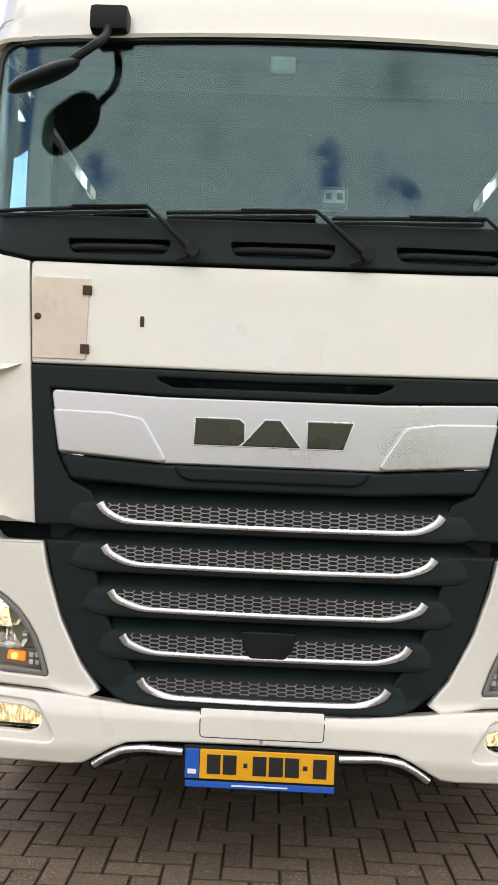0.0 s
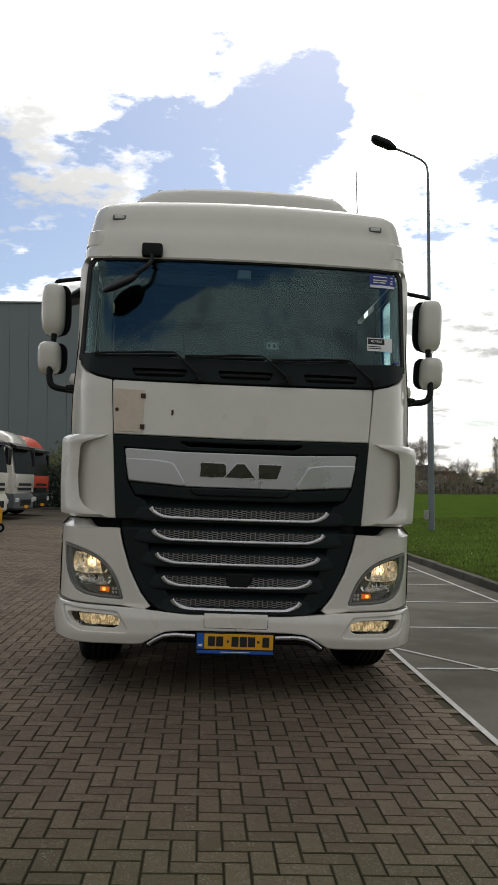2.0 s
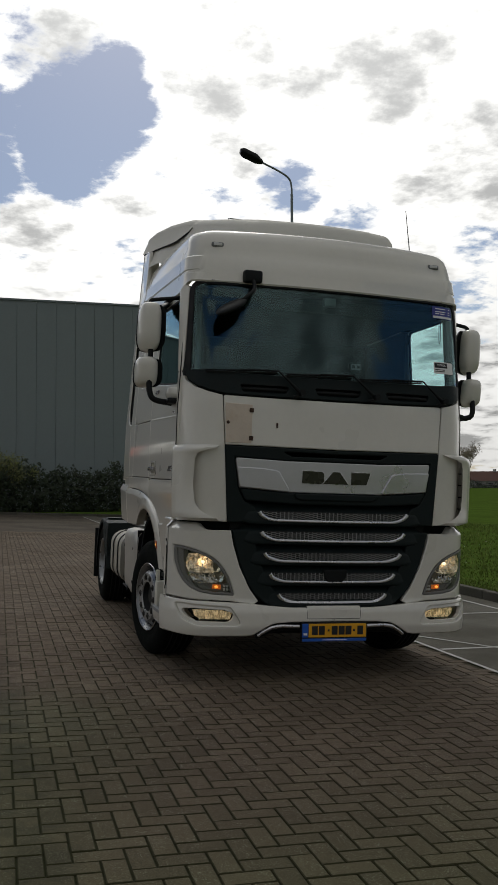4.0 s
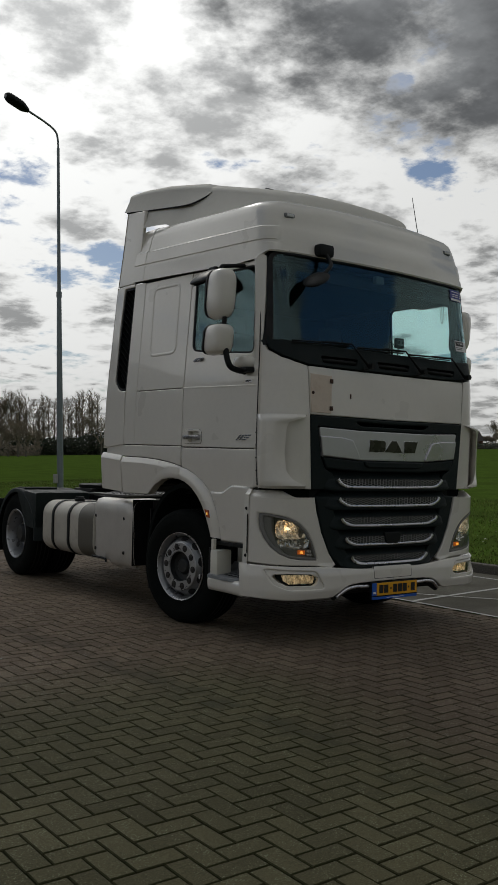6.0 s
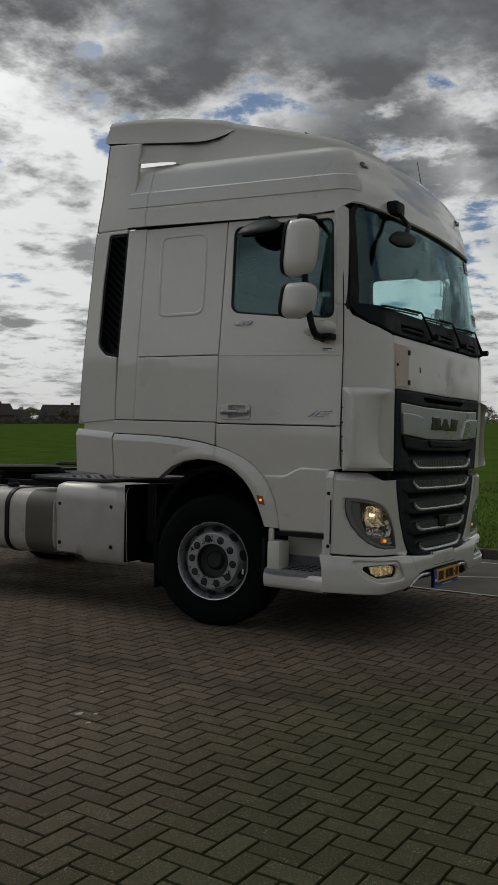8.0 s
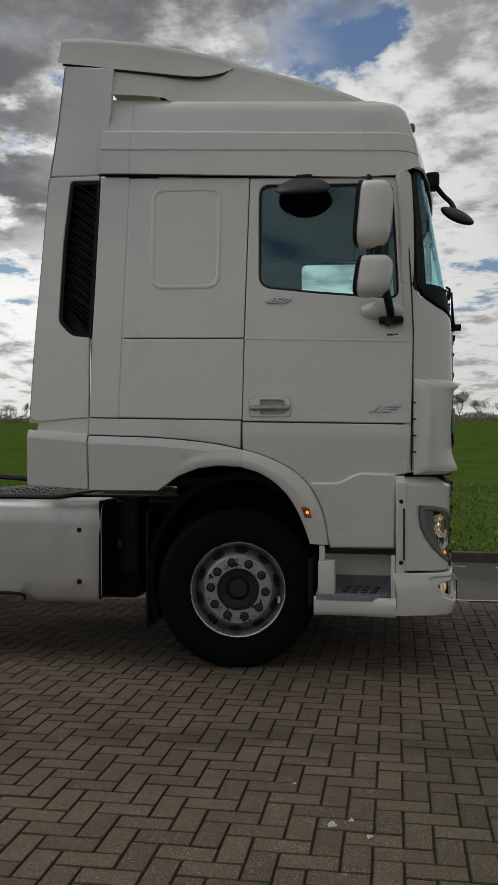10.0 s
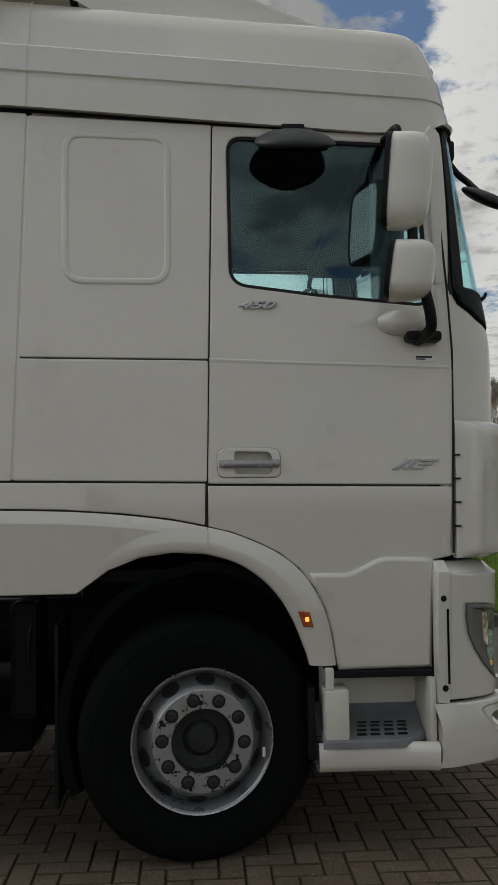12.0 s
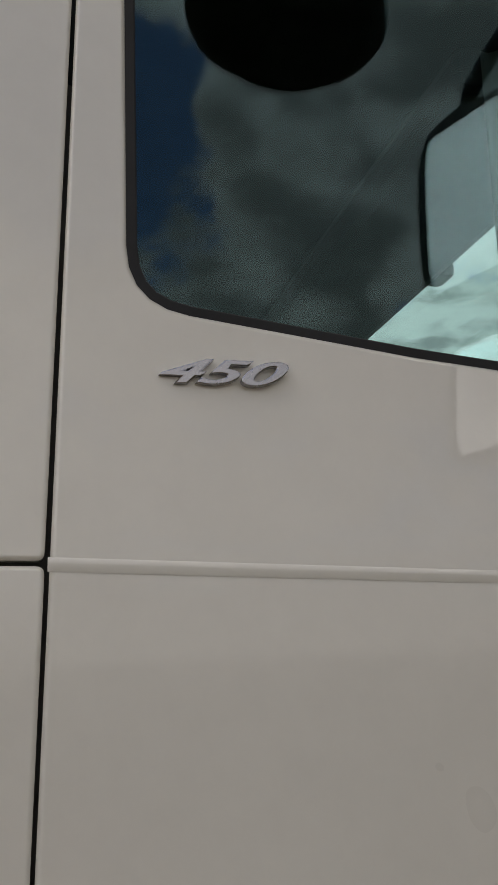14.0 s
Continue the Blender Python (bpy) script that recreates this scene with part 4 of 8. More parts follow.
def grille():
    F = on_front
    back = [(-0.84, 1.36), (0.84, 1.36), (0.83, 1.15), (0.72, 0.80), (0.60, 0.60), (0.3, 0.55), (-0.3, 0.55), (-0.60, 0.60), (-0.72, 0.80), (-0.83, 1.15)]
    gr = drape("grille", back, F, BLACK, truck, (), 0.01, 0.002, step=0.08, label="dark slatted grille with five bright strips", out=-0.075)
    # frame of the lower grille
    edge = lambda z: table(z, [(0.53, 0.30), (0.56, 0.46), (0.60, 0.55), (0.66, 0.625), (0.75, 0.69), (0.90, 0.757), (1.05, 0.80), (1.16, 0.825)])
    for s in (R, L):
        fr = [(s * (edge(z) + 0.0), z) for z in (1.16, 1.05, 0.90, 0.75, 0.66, 0.60, 0.56)] + [(0.0, 0.532), (0.0, 0.575)] + [(s * (edge(z) - 0.16), z + 0.02) for z in (0.60, 0.66, 0.75, 0.90, 1.05, 1.14)]
        drape("grille_frame", fr, F, DARK, gr, (), 0.06, 0.012, step=0.05, out=0.006)
    for i, (zt, wt, zb, wb) in enumerate(((1.305, 0.622, 1.240, 0.527), (1.150, 0.600, 1.086, 0.500), (0.987, 0.570, 0.925, 0.465), (0.827, 0.520, 0.768, 0.425), (0.670, 0.450, 0.612, 0.360))):
        # slat: recessed top slope, bright strip seat, rounded lower lip; it runs out into a blunt knuckle at each side
        reach = (0.80, 0.79, 0.725, 0.655, 0.56)[i]
        prof = [(-0.070, 0.128), (-0.045, 0.118), (-0.004, 0.076), (0.010, 0.062), (0.016, 0.040), (0.020, 0.0), (0.024, -0.018), (0.020, -0.030), (0.000, -0.038), (-0.070, -0.040)]
        rows = []
        for x in np.linspace(-reach, reach, 33):
            t = max(0.0, (abs(x) - wt) / max(0.03, reach - wt))
            sink, grow = 0.045 * t ** 3, 1 - 0.45 * t ** 3
            rise = 0.022 * t * t
            rows.append([F(x, zb + rise + b * grow, a - sink) for a, b in prof])
        sl = part("slat", loft(rows, caps=False), DARK, gr, smooth=35)
        # opening with honeycomb
        hz0, hz1 = zb + 0.012, zb + 0.062
        def w_at(z):
            return wb + (wt - wb) * max(0, (z - zb) / (zt - zb)) ** 0.7 - 0.018
        V, Fc = [], []

        def bar(a, b, r=0.0019):
            d = Vector((b[0] - a[0], b[1] - a[1]))
            if d.length < 1e-5:
                return
            n = Vector((-d.y, d.x)).normalized() * r
            s0 = len(V)
            for q, o in (((a[0] + n.x, a[1] + n.y), 0.020), ((a[0] - n.x, a[1] - n.y), 0.020), ((b[0] - n.x, b[1] - n.y), 0.020), ((b[0] + n.x, b[1] + n.y), 0.020),
                         ((a[0] + n.x, a[1] + n.y), 0.006), ((a[0] - n.x, a[1] - n.y), 0.006), ((b[0] - n.x, b[1] - n.y), 0.006), ((b[0] + n.x, b[1] + n.y), 0.006)):
                V.append(F(q[0], q[1], o))
            Fc.extend([(s0, s0 + 1, s0 + 2, s0 + 3), (s0, s0 + 3, s0 + 7, s0 + 4), (s0 + 1, s0 + 5, s0 + 6, s0 + 2)])
        a_, b_, c_ = 0.0215, 0.0120, 0.0076
        for ci in range(-24, 25):
            for cj in range(-1, 5):
                cx, cz = ci * (a_ + b_), hz0 + 2 * c_ * cj + (c_ if ci % 2 else 0.0)
                for p0, p1 in (((cx - b_, cz + c_), (cx + b_, cz + c_)), ((cx + b_, cz + c_), (cx + a_, cz)), ((cx + b_, cz - c_), (cx + a_, cz))):
                    mx, mz = (p0[0] + p1[0]) / 2, (p0[1] + p1[1]) / 2
                    if hz0 - 0.004 < mz < hz1 + 0.003 and abs(mx) < w_at(min(max(mz, hz0), zt)):
                        bar(p0, p1)
        link("honeycomb", V, Fc, HEXM, sl, "grey honeycomb mesh")
        dark = [(-w_at(hz0) - 0.01, hz0 - 0.012), (w_at(hz0) + 0.01, hz0 - 0.012), (w_at(zt) + 0.01, hz1 + 0.006), (-w_at(zt) - 0.01, hz1 + 0.006)]
        drape("mesh_backing", dark, F, SEAM, sl, (), 0.004, 0.001, step=0.06, out=0.0205 - 0.003)
        # bright strip
        path = [(-wt, zt), (-wt + 0.022, zt - 0.028), (-wb - 0.022, zb + 0.010), (-wb + 0.03, zb)] + [(x, zb - 0.004 * (1 - (x / wb) ** 2)) for x in np.linspace(-wb + 0.09, wb - 0.09, 9)] + [(wb - 0.03, zb), (wb + 0.022, zb + 0.010), (wt - 0.022, zt - 0.028), (wt, zt)]
        pts = bend([(x, 0, z) for x, z in path], 3)
        rows = []
        for j, q in enumerate(pts):
            d = pts[min(j + 1, len(pts) - 1)] - pts[max(j - 1, 0)]
            n = Vector((-d.z, d.x)).normalized()
            h = 0.0095 * (1.0 + 0.5 * max(0, (abs(q.x) - wb + 0.03) / (wt - wb)))
            rows.append([F(q.x + n.x * e * h, q.z + n.y * e * h, o) for e, o in ((1.0, 0.016), (0.9, 0.028), (0.0, 0.033), (-0.9, 0.030), (-1.0, 0.016))])
        part("bright_strip", loft(rows), CHROME, sl, "satin chrome strip", smooth=50)
    drape("radar_cover", rounded([(-0.088, 0.862, 0.01), (0.112, 0.862, 0.01), (0.10, 0.80, 0.01), (0.07, 0.765, 0.02), (-0.05, 0.765, 0.02), (-0.078, 0.80, 0.01)]), F, BLACK, gr, (), 0.03, 0.006, step=0.05, label="black radar cover", out=0.034)


def bumper():
    F = on_front
    bp = thing_part("bumper")
    for s in (R, L):
        lampo = [(1.196, 1.030), (1.15, 1.024), (1.10, 1.012), (1.05, 0.995), (1.00, 0.972), (0.955, 0.943), (0.915, 0.906), (0.88, 0.862), (0.845, 0.804), (0.82, 0.745), (0.795, 0.668), (0.80, 0.655), (0.95, 0.664), (1.04, 0.682), (1.10, 0.714), (1.145, 0.766), (1.175, 0.834), (1.192, 0.905), (1.198, 0.98)]
        lampo = [(s * a, b) for a, b in lampo]
        up = [(s * a, b) for a, b in ((0.835, 1.150), (1.10, 1.150), (1.236, 1.165), (1.236, 0.640), (1.10, 0.628), (0.80, 0.612), (0.645, 0.588), (0.602, 0.614), (0.674, 0.706), (0.757, 0.872), (0.812, 1.04))]
        u = drape("upper_corner", up, F, WHITE, bp, [lampo], 0.04, 0.012, step=0.04, out=0.010)
        # slanted ledge on top
        rows = []
        for x in np.linspace(0.835, 1.236, 16):
            k = min(1.0, max(0.0, (x - 0.985) / 0.13))
            k = k * k * (3 - 2 * k)
            rows.append([F(s * x, zz, oo) for zz, oo in ((1.148, 0.010), (1.154, 0.004), (1.154 + 0.051 * k, -0.045 * k - 0.004), (1.152 + 0.056 * k, -0.10))])
        part("top_ledge", loft(rows), WHITE, u, smooth=60)
        # side cheek to the step
        rows = []
        for z in np.linspace(0.63, 1.17, 12):
            y0 = front_y(1.236, z)
            rows.append([F(s * 1.230, z, 0.010), F(s * 1.240, z, 0.004), Vector((s * (1.250 - 0.010 * abs(z - 0.9)), y0 + 0.03, z)), Vector((s * (1.235 - 0.01 * (1.17 - z)), 3.805, z)), Vector((s * 1.19, 3.808, z))])
        for z, b, c in ((1.185, 0.018, 0.0), (1.215, 0.045, 0.0), (1.216, 0.16, 0.0)):
            y0 = front_y(1.236, 1.17)
            rows.append([F(s * 1.230, 1.17, 0.010 - b), F(s * 1.240, 1.17, 0.004 - b), Vector((s * (1.247 - b), y0 + 0.03, z)), Vector((s * (1.235 - b), 3.805, z)), Vector((s * (1.19 - b), 3.808, z))])
            for q in rows[-1][:2]:
                q.z = z
        part("side_return", loft(rows), WHITE, u, smooth=40)
        for z in (1.06, 0.69):
            part("cover_bolt", revolve([(0, 0.014), (s * 0.004, 0.012)], (s * 1.243, 3.775, z), "x", 10), BLACK, u)
        part("cover_slot", box((s * 1.2425, 3.758, 0.862), (0.006, 0.009, 0.31), 0.002), LINER, u, "dark narrow slot")
        # headlamp
        hl = thing_part("headlamp")
        tagged(hl, "lit headlamp with clear lens, faceted bowls and lit amber indicator")
        drape("bezel", inset_poly(lampo, 0.002), F, HEADRIM, hl, [inset_poly(lampo, 0.020)], 0.04, 0.006, step=0.03, out=0.010)
        drape("housing", inset_poly(lampo, 0.0), F, LAMPIN, hl, (), 0.004, 0.001, step=0.04, out=-0.085)
        drape("lens", inset_poly(lampo, 0.013), F, LENS, hl, (), 0.006, 0.002, step=0.03, out=0.004)
        panel = [(s * a, b) for a, b in ((0.955, 0.950), (0.905, 0.882), (0.862, 0.815), (0.835, 0.752), (0.905, 0.755), (0.935, 0.81), (0.952, 0.88))]
        drape("inner_panel", panel, F, LAMPGREY, hl, (), 0.02, 0.004, step=0.03, out=-0.020)
        for cx, cz, rx, rz in ((1.040, 0.905, 0.116, 0.078), (1.012, 0.806, 0.118, 0.058)):
            c = F(s * cx, cz, -0.088)
            bowl = revolve([(0.0, 0.010), (-0.004, 0.22), (-0.012, 0.42), (-0.026, 0.63), (-0.042, 0.82), (-0.060, 0.98), (-0.064, 1.0)], (0, 0, 0), "y", 16, caps=False)
            for v in bowl.verts:
                ang = math.atan2(v.co.z, v.co.x)
                sq = (abs(math.cos(ang)) ** 5 + abs(math.sin(ang)) ** 5) ** -0.2
                v.co = Vector((v.co.x * sq, v.co.y, v.co.z * sq))
                jx, jz = 0.05 * math.sin(61 * v.co.x + 37 * v.co.z), 0.05 * math.sin(43 * v.co.z - 71 * v.co.x)
                v.co += Vector((jx, 0.012 * math.sin(90 * v.co.x + 50 * v.co.z), jz)) * min(1.0, 3 * (1.01 - min(1.0, v.co.x ** 2 + v.co.z ** 2)))
                top = table(cx + v.co.x * s * rx, [(0.845, 0.76), (0.88, 0.825), (0.915, 0.872), (0.955, 0.910), (1.0, 0.940), (1.1, 0.980)])
                v.co.z = min(v.co.z, (top - cz) / rz)
                v.co = Vector((c.x + v.co.x * rx, c.y + v.co.y + 0.32 * s * v.co.x * rx, c.z + v.co.z * rz))
            part("reflector", bowl, HEADMOT if cz > 0.85 else REFLECTOR, hl, "bright faceted reflector bowl")
            for k in range(7):
                x = -0.8 + 1.6 * k / 6
                part("facet", tube([(c.x + x * rx, c.y - 0.030 + 0.32 * s * x * rx, c.z - 0.8 * rz * math.sqrt(1 - x * x)), (c.x + x * rx * 0.9, c.y - 0.016 + 0.32 * s * x * rx, c.z), (c.x + x * rx, c.y - 0.030 + 0.32 * s * x * rx, c.z + 0.8 * rz * math.sqrt(1 - x * x))], 0.0035, 5), REFLECTOR, hl)
            if cz > 0.85:
                part("bulb", revolve([(0.004, 0.010), (-0.022, 0.012), (-0.034, 0.006)], (c.x, c.y - 0.004, c.z), "y", 12), BULB, hl, "warm lit bulb", smooth=60)
                part("lit_facets", revolve([(-0.014, 0.014), (-0.018, 0.024), (-0.028, 0.038)], (c.x, c.y + 0.002, c.z), "y", 14, caps=False), HEADMOT, hl, "warm lit facets round the bulb")
        ind = [(s * a, b) for a, b in ((0.890, 0.735), (0.948, 0.739), (0.953, 0.706), (0.892, 0.700))]
        drape("indicator", ind, F, AMBER, hl, (), 0.02, 0.005, step=0.03, label="lit amber indicator", out=-0.018)
        part("indicator_bulb", revolve([(0.006, 0.010), (-0.004, 0.012), (-0.012, 0.006)], F(s * 0.925, 0.720, -0.016), "y", 10), AMBERCORE, hl, "bright amber bulb", smooth=60)
        for i in range(2):
            for k in range(3):
                x, z = 0.814 + 0.022 * k, 0.690 + 0.026 * i
                if i == 1 and k == 0:
                    continue
                drape("side_light", rounded([(s * x, z, 0.003), (s * (x + 0.016), z + 0.001, 0.003), (s * (x + 0.016), z + 0.020, 0.003), (s * x, z + 0.019, 0.003)], 2), F, CLEARW, hl, (), 0.012, 0.003, step=0.04, out=-0.014)
        drape("lower_tray", [(s * a, b) for a, b in ((0.815, 0.742), (0.895, 0.750), (1.01, 0.757), (1.09, 0.772), (1.078, 0.738), (1.04, 0.708), (0.98, 0.686), (0.805, 0.672))], F, HEADRIM, hl, (), 0.01, 0.003, step=0.04, out=-0.032)
        drape("outer_trim", [(s * a, b) for a, b in ((1.146, 1.00), (1.186, 1.012), (1.186, 0.91), (1.166, 0.838), (1.136, 0.772), (1.090, 0.722), (1.04, 0.694), (1.082, 0.738), (1.116, 0.80), (1.138, 0.88))], F, HEADRIM, hl, (), 0.05, 0.008, step=0.03, out=0.001)
        # lower bumper corner with fog lamp pocket
        fog = [(s * a, b) for a, b in ((0.80, 0.520), (0.815, 0.478), (0.85, 0.462), (1.06, 0.470), (1.11, 0.498), (1.140, 0.535), (1.135, 0.555), (1.06, 0.560), (0.87, 0.548))]
        rows = []
        def lowrow(x):
            zt = table(abs(x), [(0, 0.572), (0.35, 0.574), (0.55, 0.590), (0.68, 0.602), (0.80, 0.610), (1.25, 0.632)])
            zb = table(abs(x), [(0, 0.462), (0.22, 0.460), (0.38, 0.458), (0.50, 0.447), (0.57, 0.408), (0.63, 0.362), (0.68, 0.352), (1.0, 0.352), (1.25, 0.372)])
            return zt, zb
        lo = [(s * x, lowrow(x)[0] - 0.004) for x in np.linspace(0.0, 1.236, 20)] + [(s * x, lowrow(x)[1]) for x in np.linspace(1.236, 0.0, 24)]
        fog = [tuple(q) for q in rounded([(*q, 0.03) for q in fog], 4)]
        wedge = [tuple(q) for q in rounded([(s * a, b, r) for a, b, r in ((1.176, 0.598, 0.02), (1.02, 0.586, 0.2), (0.825, 0.572, 0.05), (0.735, 0.432, 0.03), (1.05, 0.440, 0.10), (1.135, 0.480, 0.08))], 5)]
        pock = [wedge]
        lw = drape("lower_corner", lo, F, WHITE, bp, pock, 0.05, 0.010, step=0.04, out=0.030)
        drape("fog_surround", inset_poly(wedge, -0.004), F, WHITE, lw, [inset_poly(fog, -0.002)], 0.03, 0.007, step=0.03, out=0.014)
        fl = thing_part("fog_lamp")
        tagged(fl, "lit rectangular fog lamp in a bumper pocket")
        drape("housing", inset_poly(fog, -0.004), F, DARK, fl, (), 0.004, 0.001, step=0.05, out=-0.060)
        glow = [(s * a, b) for a, b in ((0.804, 0.524), (0.820, 0.474), (1.04, 0.476), (1.085, 0.503), (1.10, 0.545), (1.05, 0.550), (0.88, 0.542))]
        drape("reflector", glow, F, FOGMOT, fl, (), 0.004, 0.002, step=0.03, label="warm ribbed reflector", out=-0.035)
        for k in range(8):
            x = 0.845 + 0.022 * k
            drape("rib", [(s * x, 0.530), (s * (x + 0.012), 0.531), (s * (x + 0.010), 0.488), (s * (x - 0.002), 0.488)], F, FOGMOT, fl, (), 0.010, 0.003, step=0.04, out=-0.029)
        drape("lens", [(s * a, b) for a, b in ((0.812, 0.526), (0.828, 0.474), (1.04, 0.476), (1.075, 0.552), (0.88, 0.546))], F, LENS, fl, (), 0.005, 0.002, step=0.04, out=0.0)
        # wrap-round to the side
        rows = []
        for z in np.linspace(0.372, 0.632, 9):
            y0 = front_y(1.236, z)
            b = 0.012 * math.sin(math.pi * (z - 0.372) / 0.26)
            rows.append([F(s * 1.225, z, 0.030), Vector((s * (1.262 + b), y0 - 0.0, z)), Vector((s * (1.268 + b), y0 + 0.05, z)), Vector((s * (1.250 + b - 0.03 * max(0.0, (z - 0.48) / 0.15)), 3.80, z)), Vector((s * 1.15, 3.80, z))])
        part("lower_wrap", loft(rows), WHITE, lw, smooth=60)
        # bright trim under the middle
        tr = [F(s * x, table(x, [(0.26, 0.436), (0.42, 0.442), (0.50, 0.432), (0.56, 0.400), (0.605, 0.366)]) - 0.012, 0.016) for x in np.linspace(0.28, 0.605, 14)]
        part("bright_trim", tube(tr, 0.015, 8), CHROME, bp, "chrome trim under the bumper", smooth=60)
        tr = [F(s * x, table(x, [(0.0, 0.43), (0.42, 0.43), (0.50, 0.415), (0.56, 0.385), (0.62, 0.36)]) - 0.012, -0.02) for x in np.linspace(0.0, 0.62, 14)]
        part("lower_valance", tube(tr, 0.028, 8), BLACK, bp, smooth=60)
    flap = rounded([(-0.222, 0.584, 0.01), (0.224, 0.584, 0.01), (0.222, 0.484, 0.015), (-0.220, 0.484, 0.015)])
    drape("tow_flap", flap, F, WHITE, bp, (), 0.02, 0.003, step=0.06, out=0.0312)
    drape("flap_seam", inset_poly(flap, -0.0022), F, SEAM, bp, (), 0.006, 0.001, step=0.06, out=0.0304)
    # number plate, its characters as plain bars
    pl = thing_part("number_plate")
    tagged(pl, "yellow number plate with blue band in a black holder")
    part("holder", box((0.0, 3.392, 0.386), (0.548, 0.022, 0.142), 0.006), BLACK, pl)
    part("plate", box((0.024, 3.378, 0.397), (0.478, 0.008, 0.104), 0.003), PLATE, pl)
    part("blue_band", box((-0.242, 3.378, 0.397), (0.050, 0.008, 0.104), 0.003), PLATEBLUE, pl)
    part("foot_strip", box((0.0, 3.379, 0.325), (0.53, 0.006, 0.022), 0.002), PLATEBLUE, pl)
    part("foot_line", box((0.0, 3.3748, 0.325), (0.20, 0.002, 0.005)), PAPER, pl)
    for x, w in ((-0.165, 0.048), (-0.108, 0.048), (-0.052, 0.014), (-0.002, 0.048), (0.056, 0.050), (0.113, 0.050), (0.160, 0.016), (0.212, 0.048)):
        part("plate_bar", box((x, 3.373, 0.398), (w, 0.003, 0.068 if w > 0.02 else 0.016), 0.001), INK, pl)
    part("band_bar", box((-0.242, 3.373, 0.370), (0.030, 0.003, 0.016)), PAPER, pl)


LAMPGREY = surface("warm_grey_lamp_trim", (0.20, 0.175, 0.13), 0.32, vary=0.06, spec=0.5)
LAMPIN = surface("dark_lamp_housing", (0.10, 0.095, 0.08), 0.3, metal=0.3, vary=0.1, scale=12)
DISCM = surface("grey_wheel_disc", (0.25, 0.26, 0.265), 0.36, metal=0.65, vary=0.12, scale=10, dirt=(0.06, 0.06, 0.06), dirt_amount=0.25)


def spread(thing_root, x0, x1, d, y_end=None):
    """Moves the flanks of all meshes under an object outwards by d, growing from x0 to x1; with y_end it dies away before that y."""
    for ob in (thing_root, *thing_root.children_recursive):
        if ob.type != "MESH":
            continue
        for v in ob.data.vertices:
            k = min(1.0, max(0.0, (abs(v.co.x) - x0) / (x1 - x0)))
            k = k * k * (3 - 2 * k)
            if y_end is not None:
                k *= min(1.0, max(0.0, (y_end - v.co.y) / 0.10))
            v.co.x += math.copysign(d * k, v.co.x)


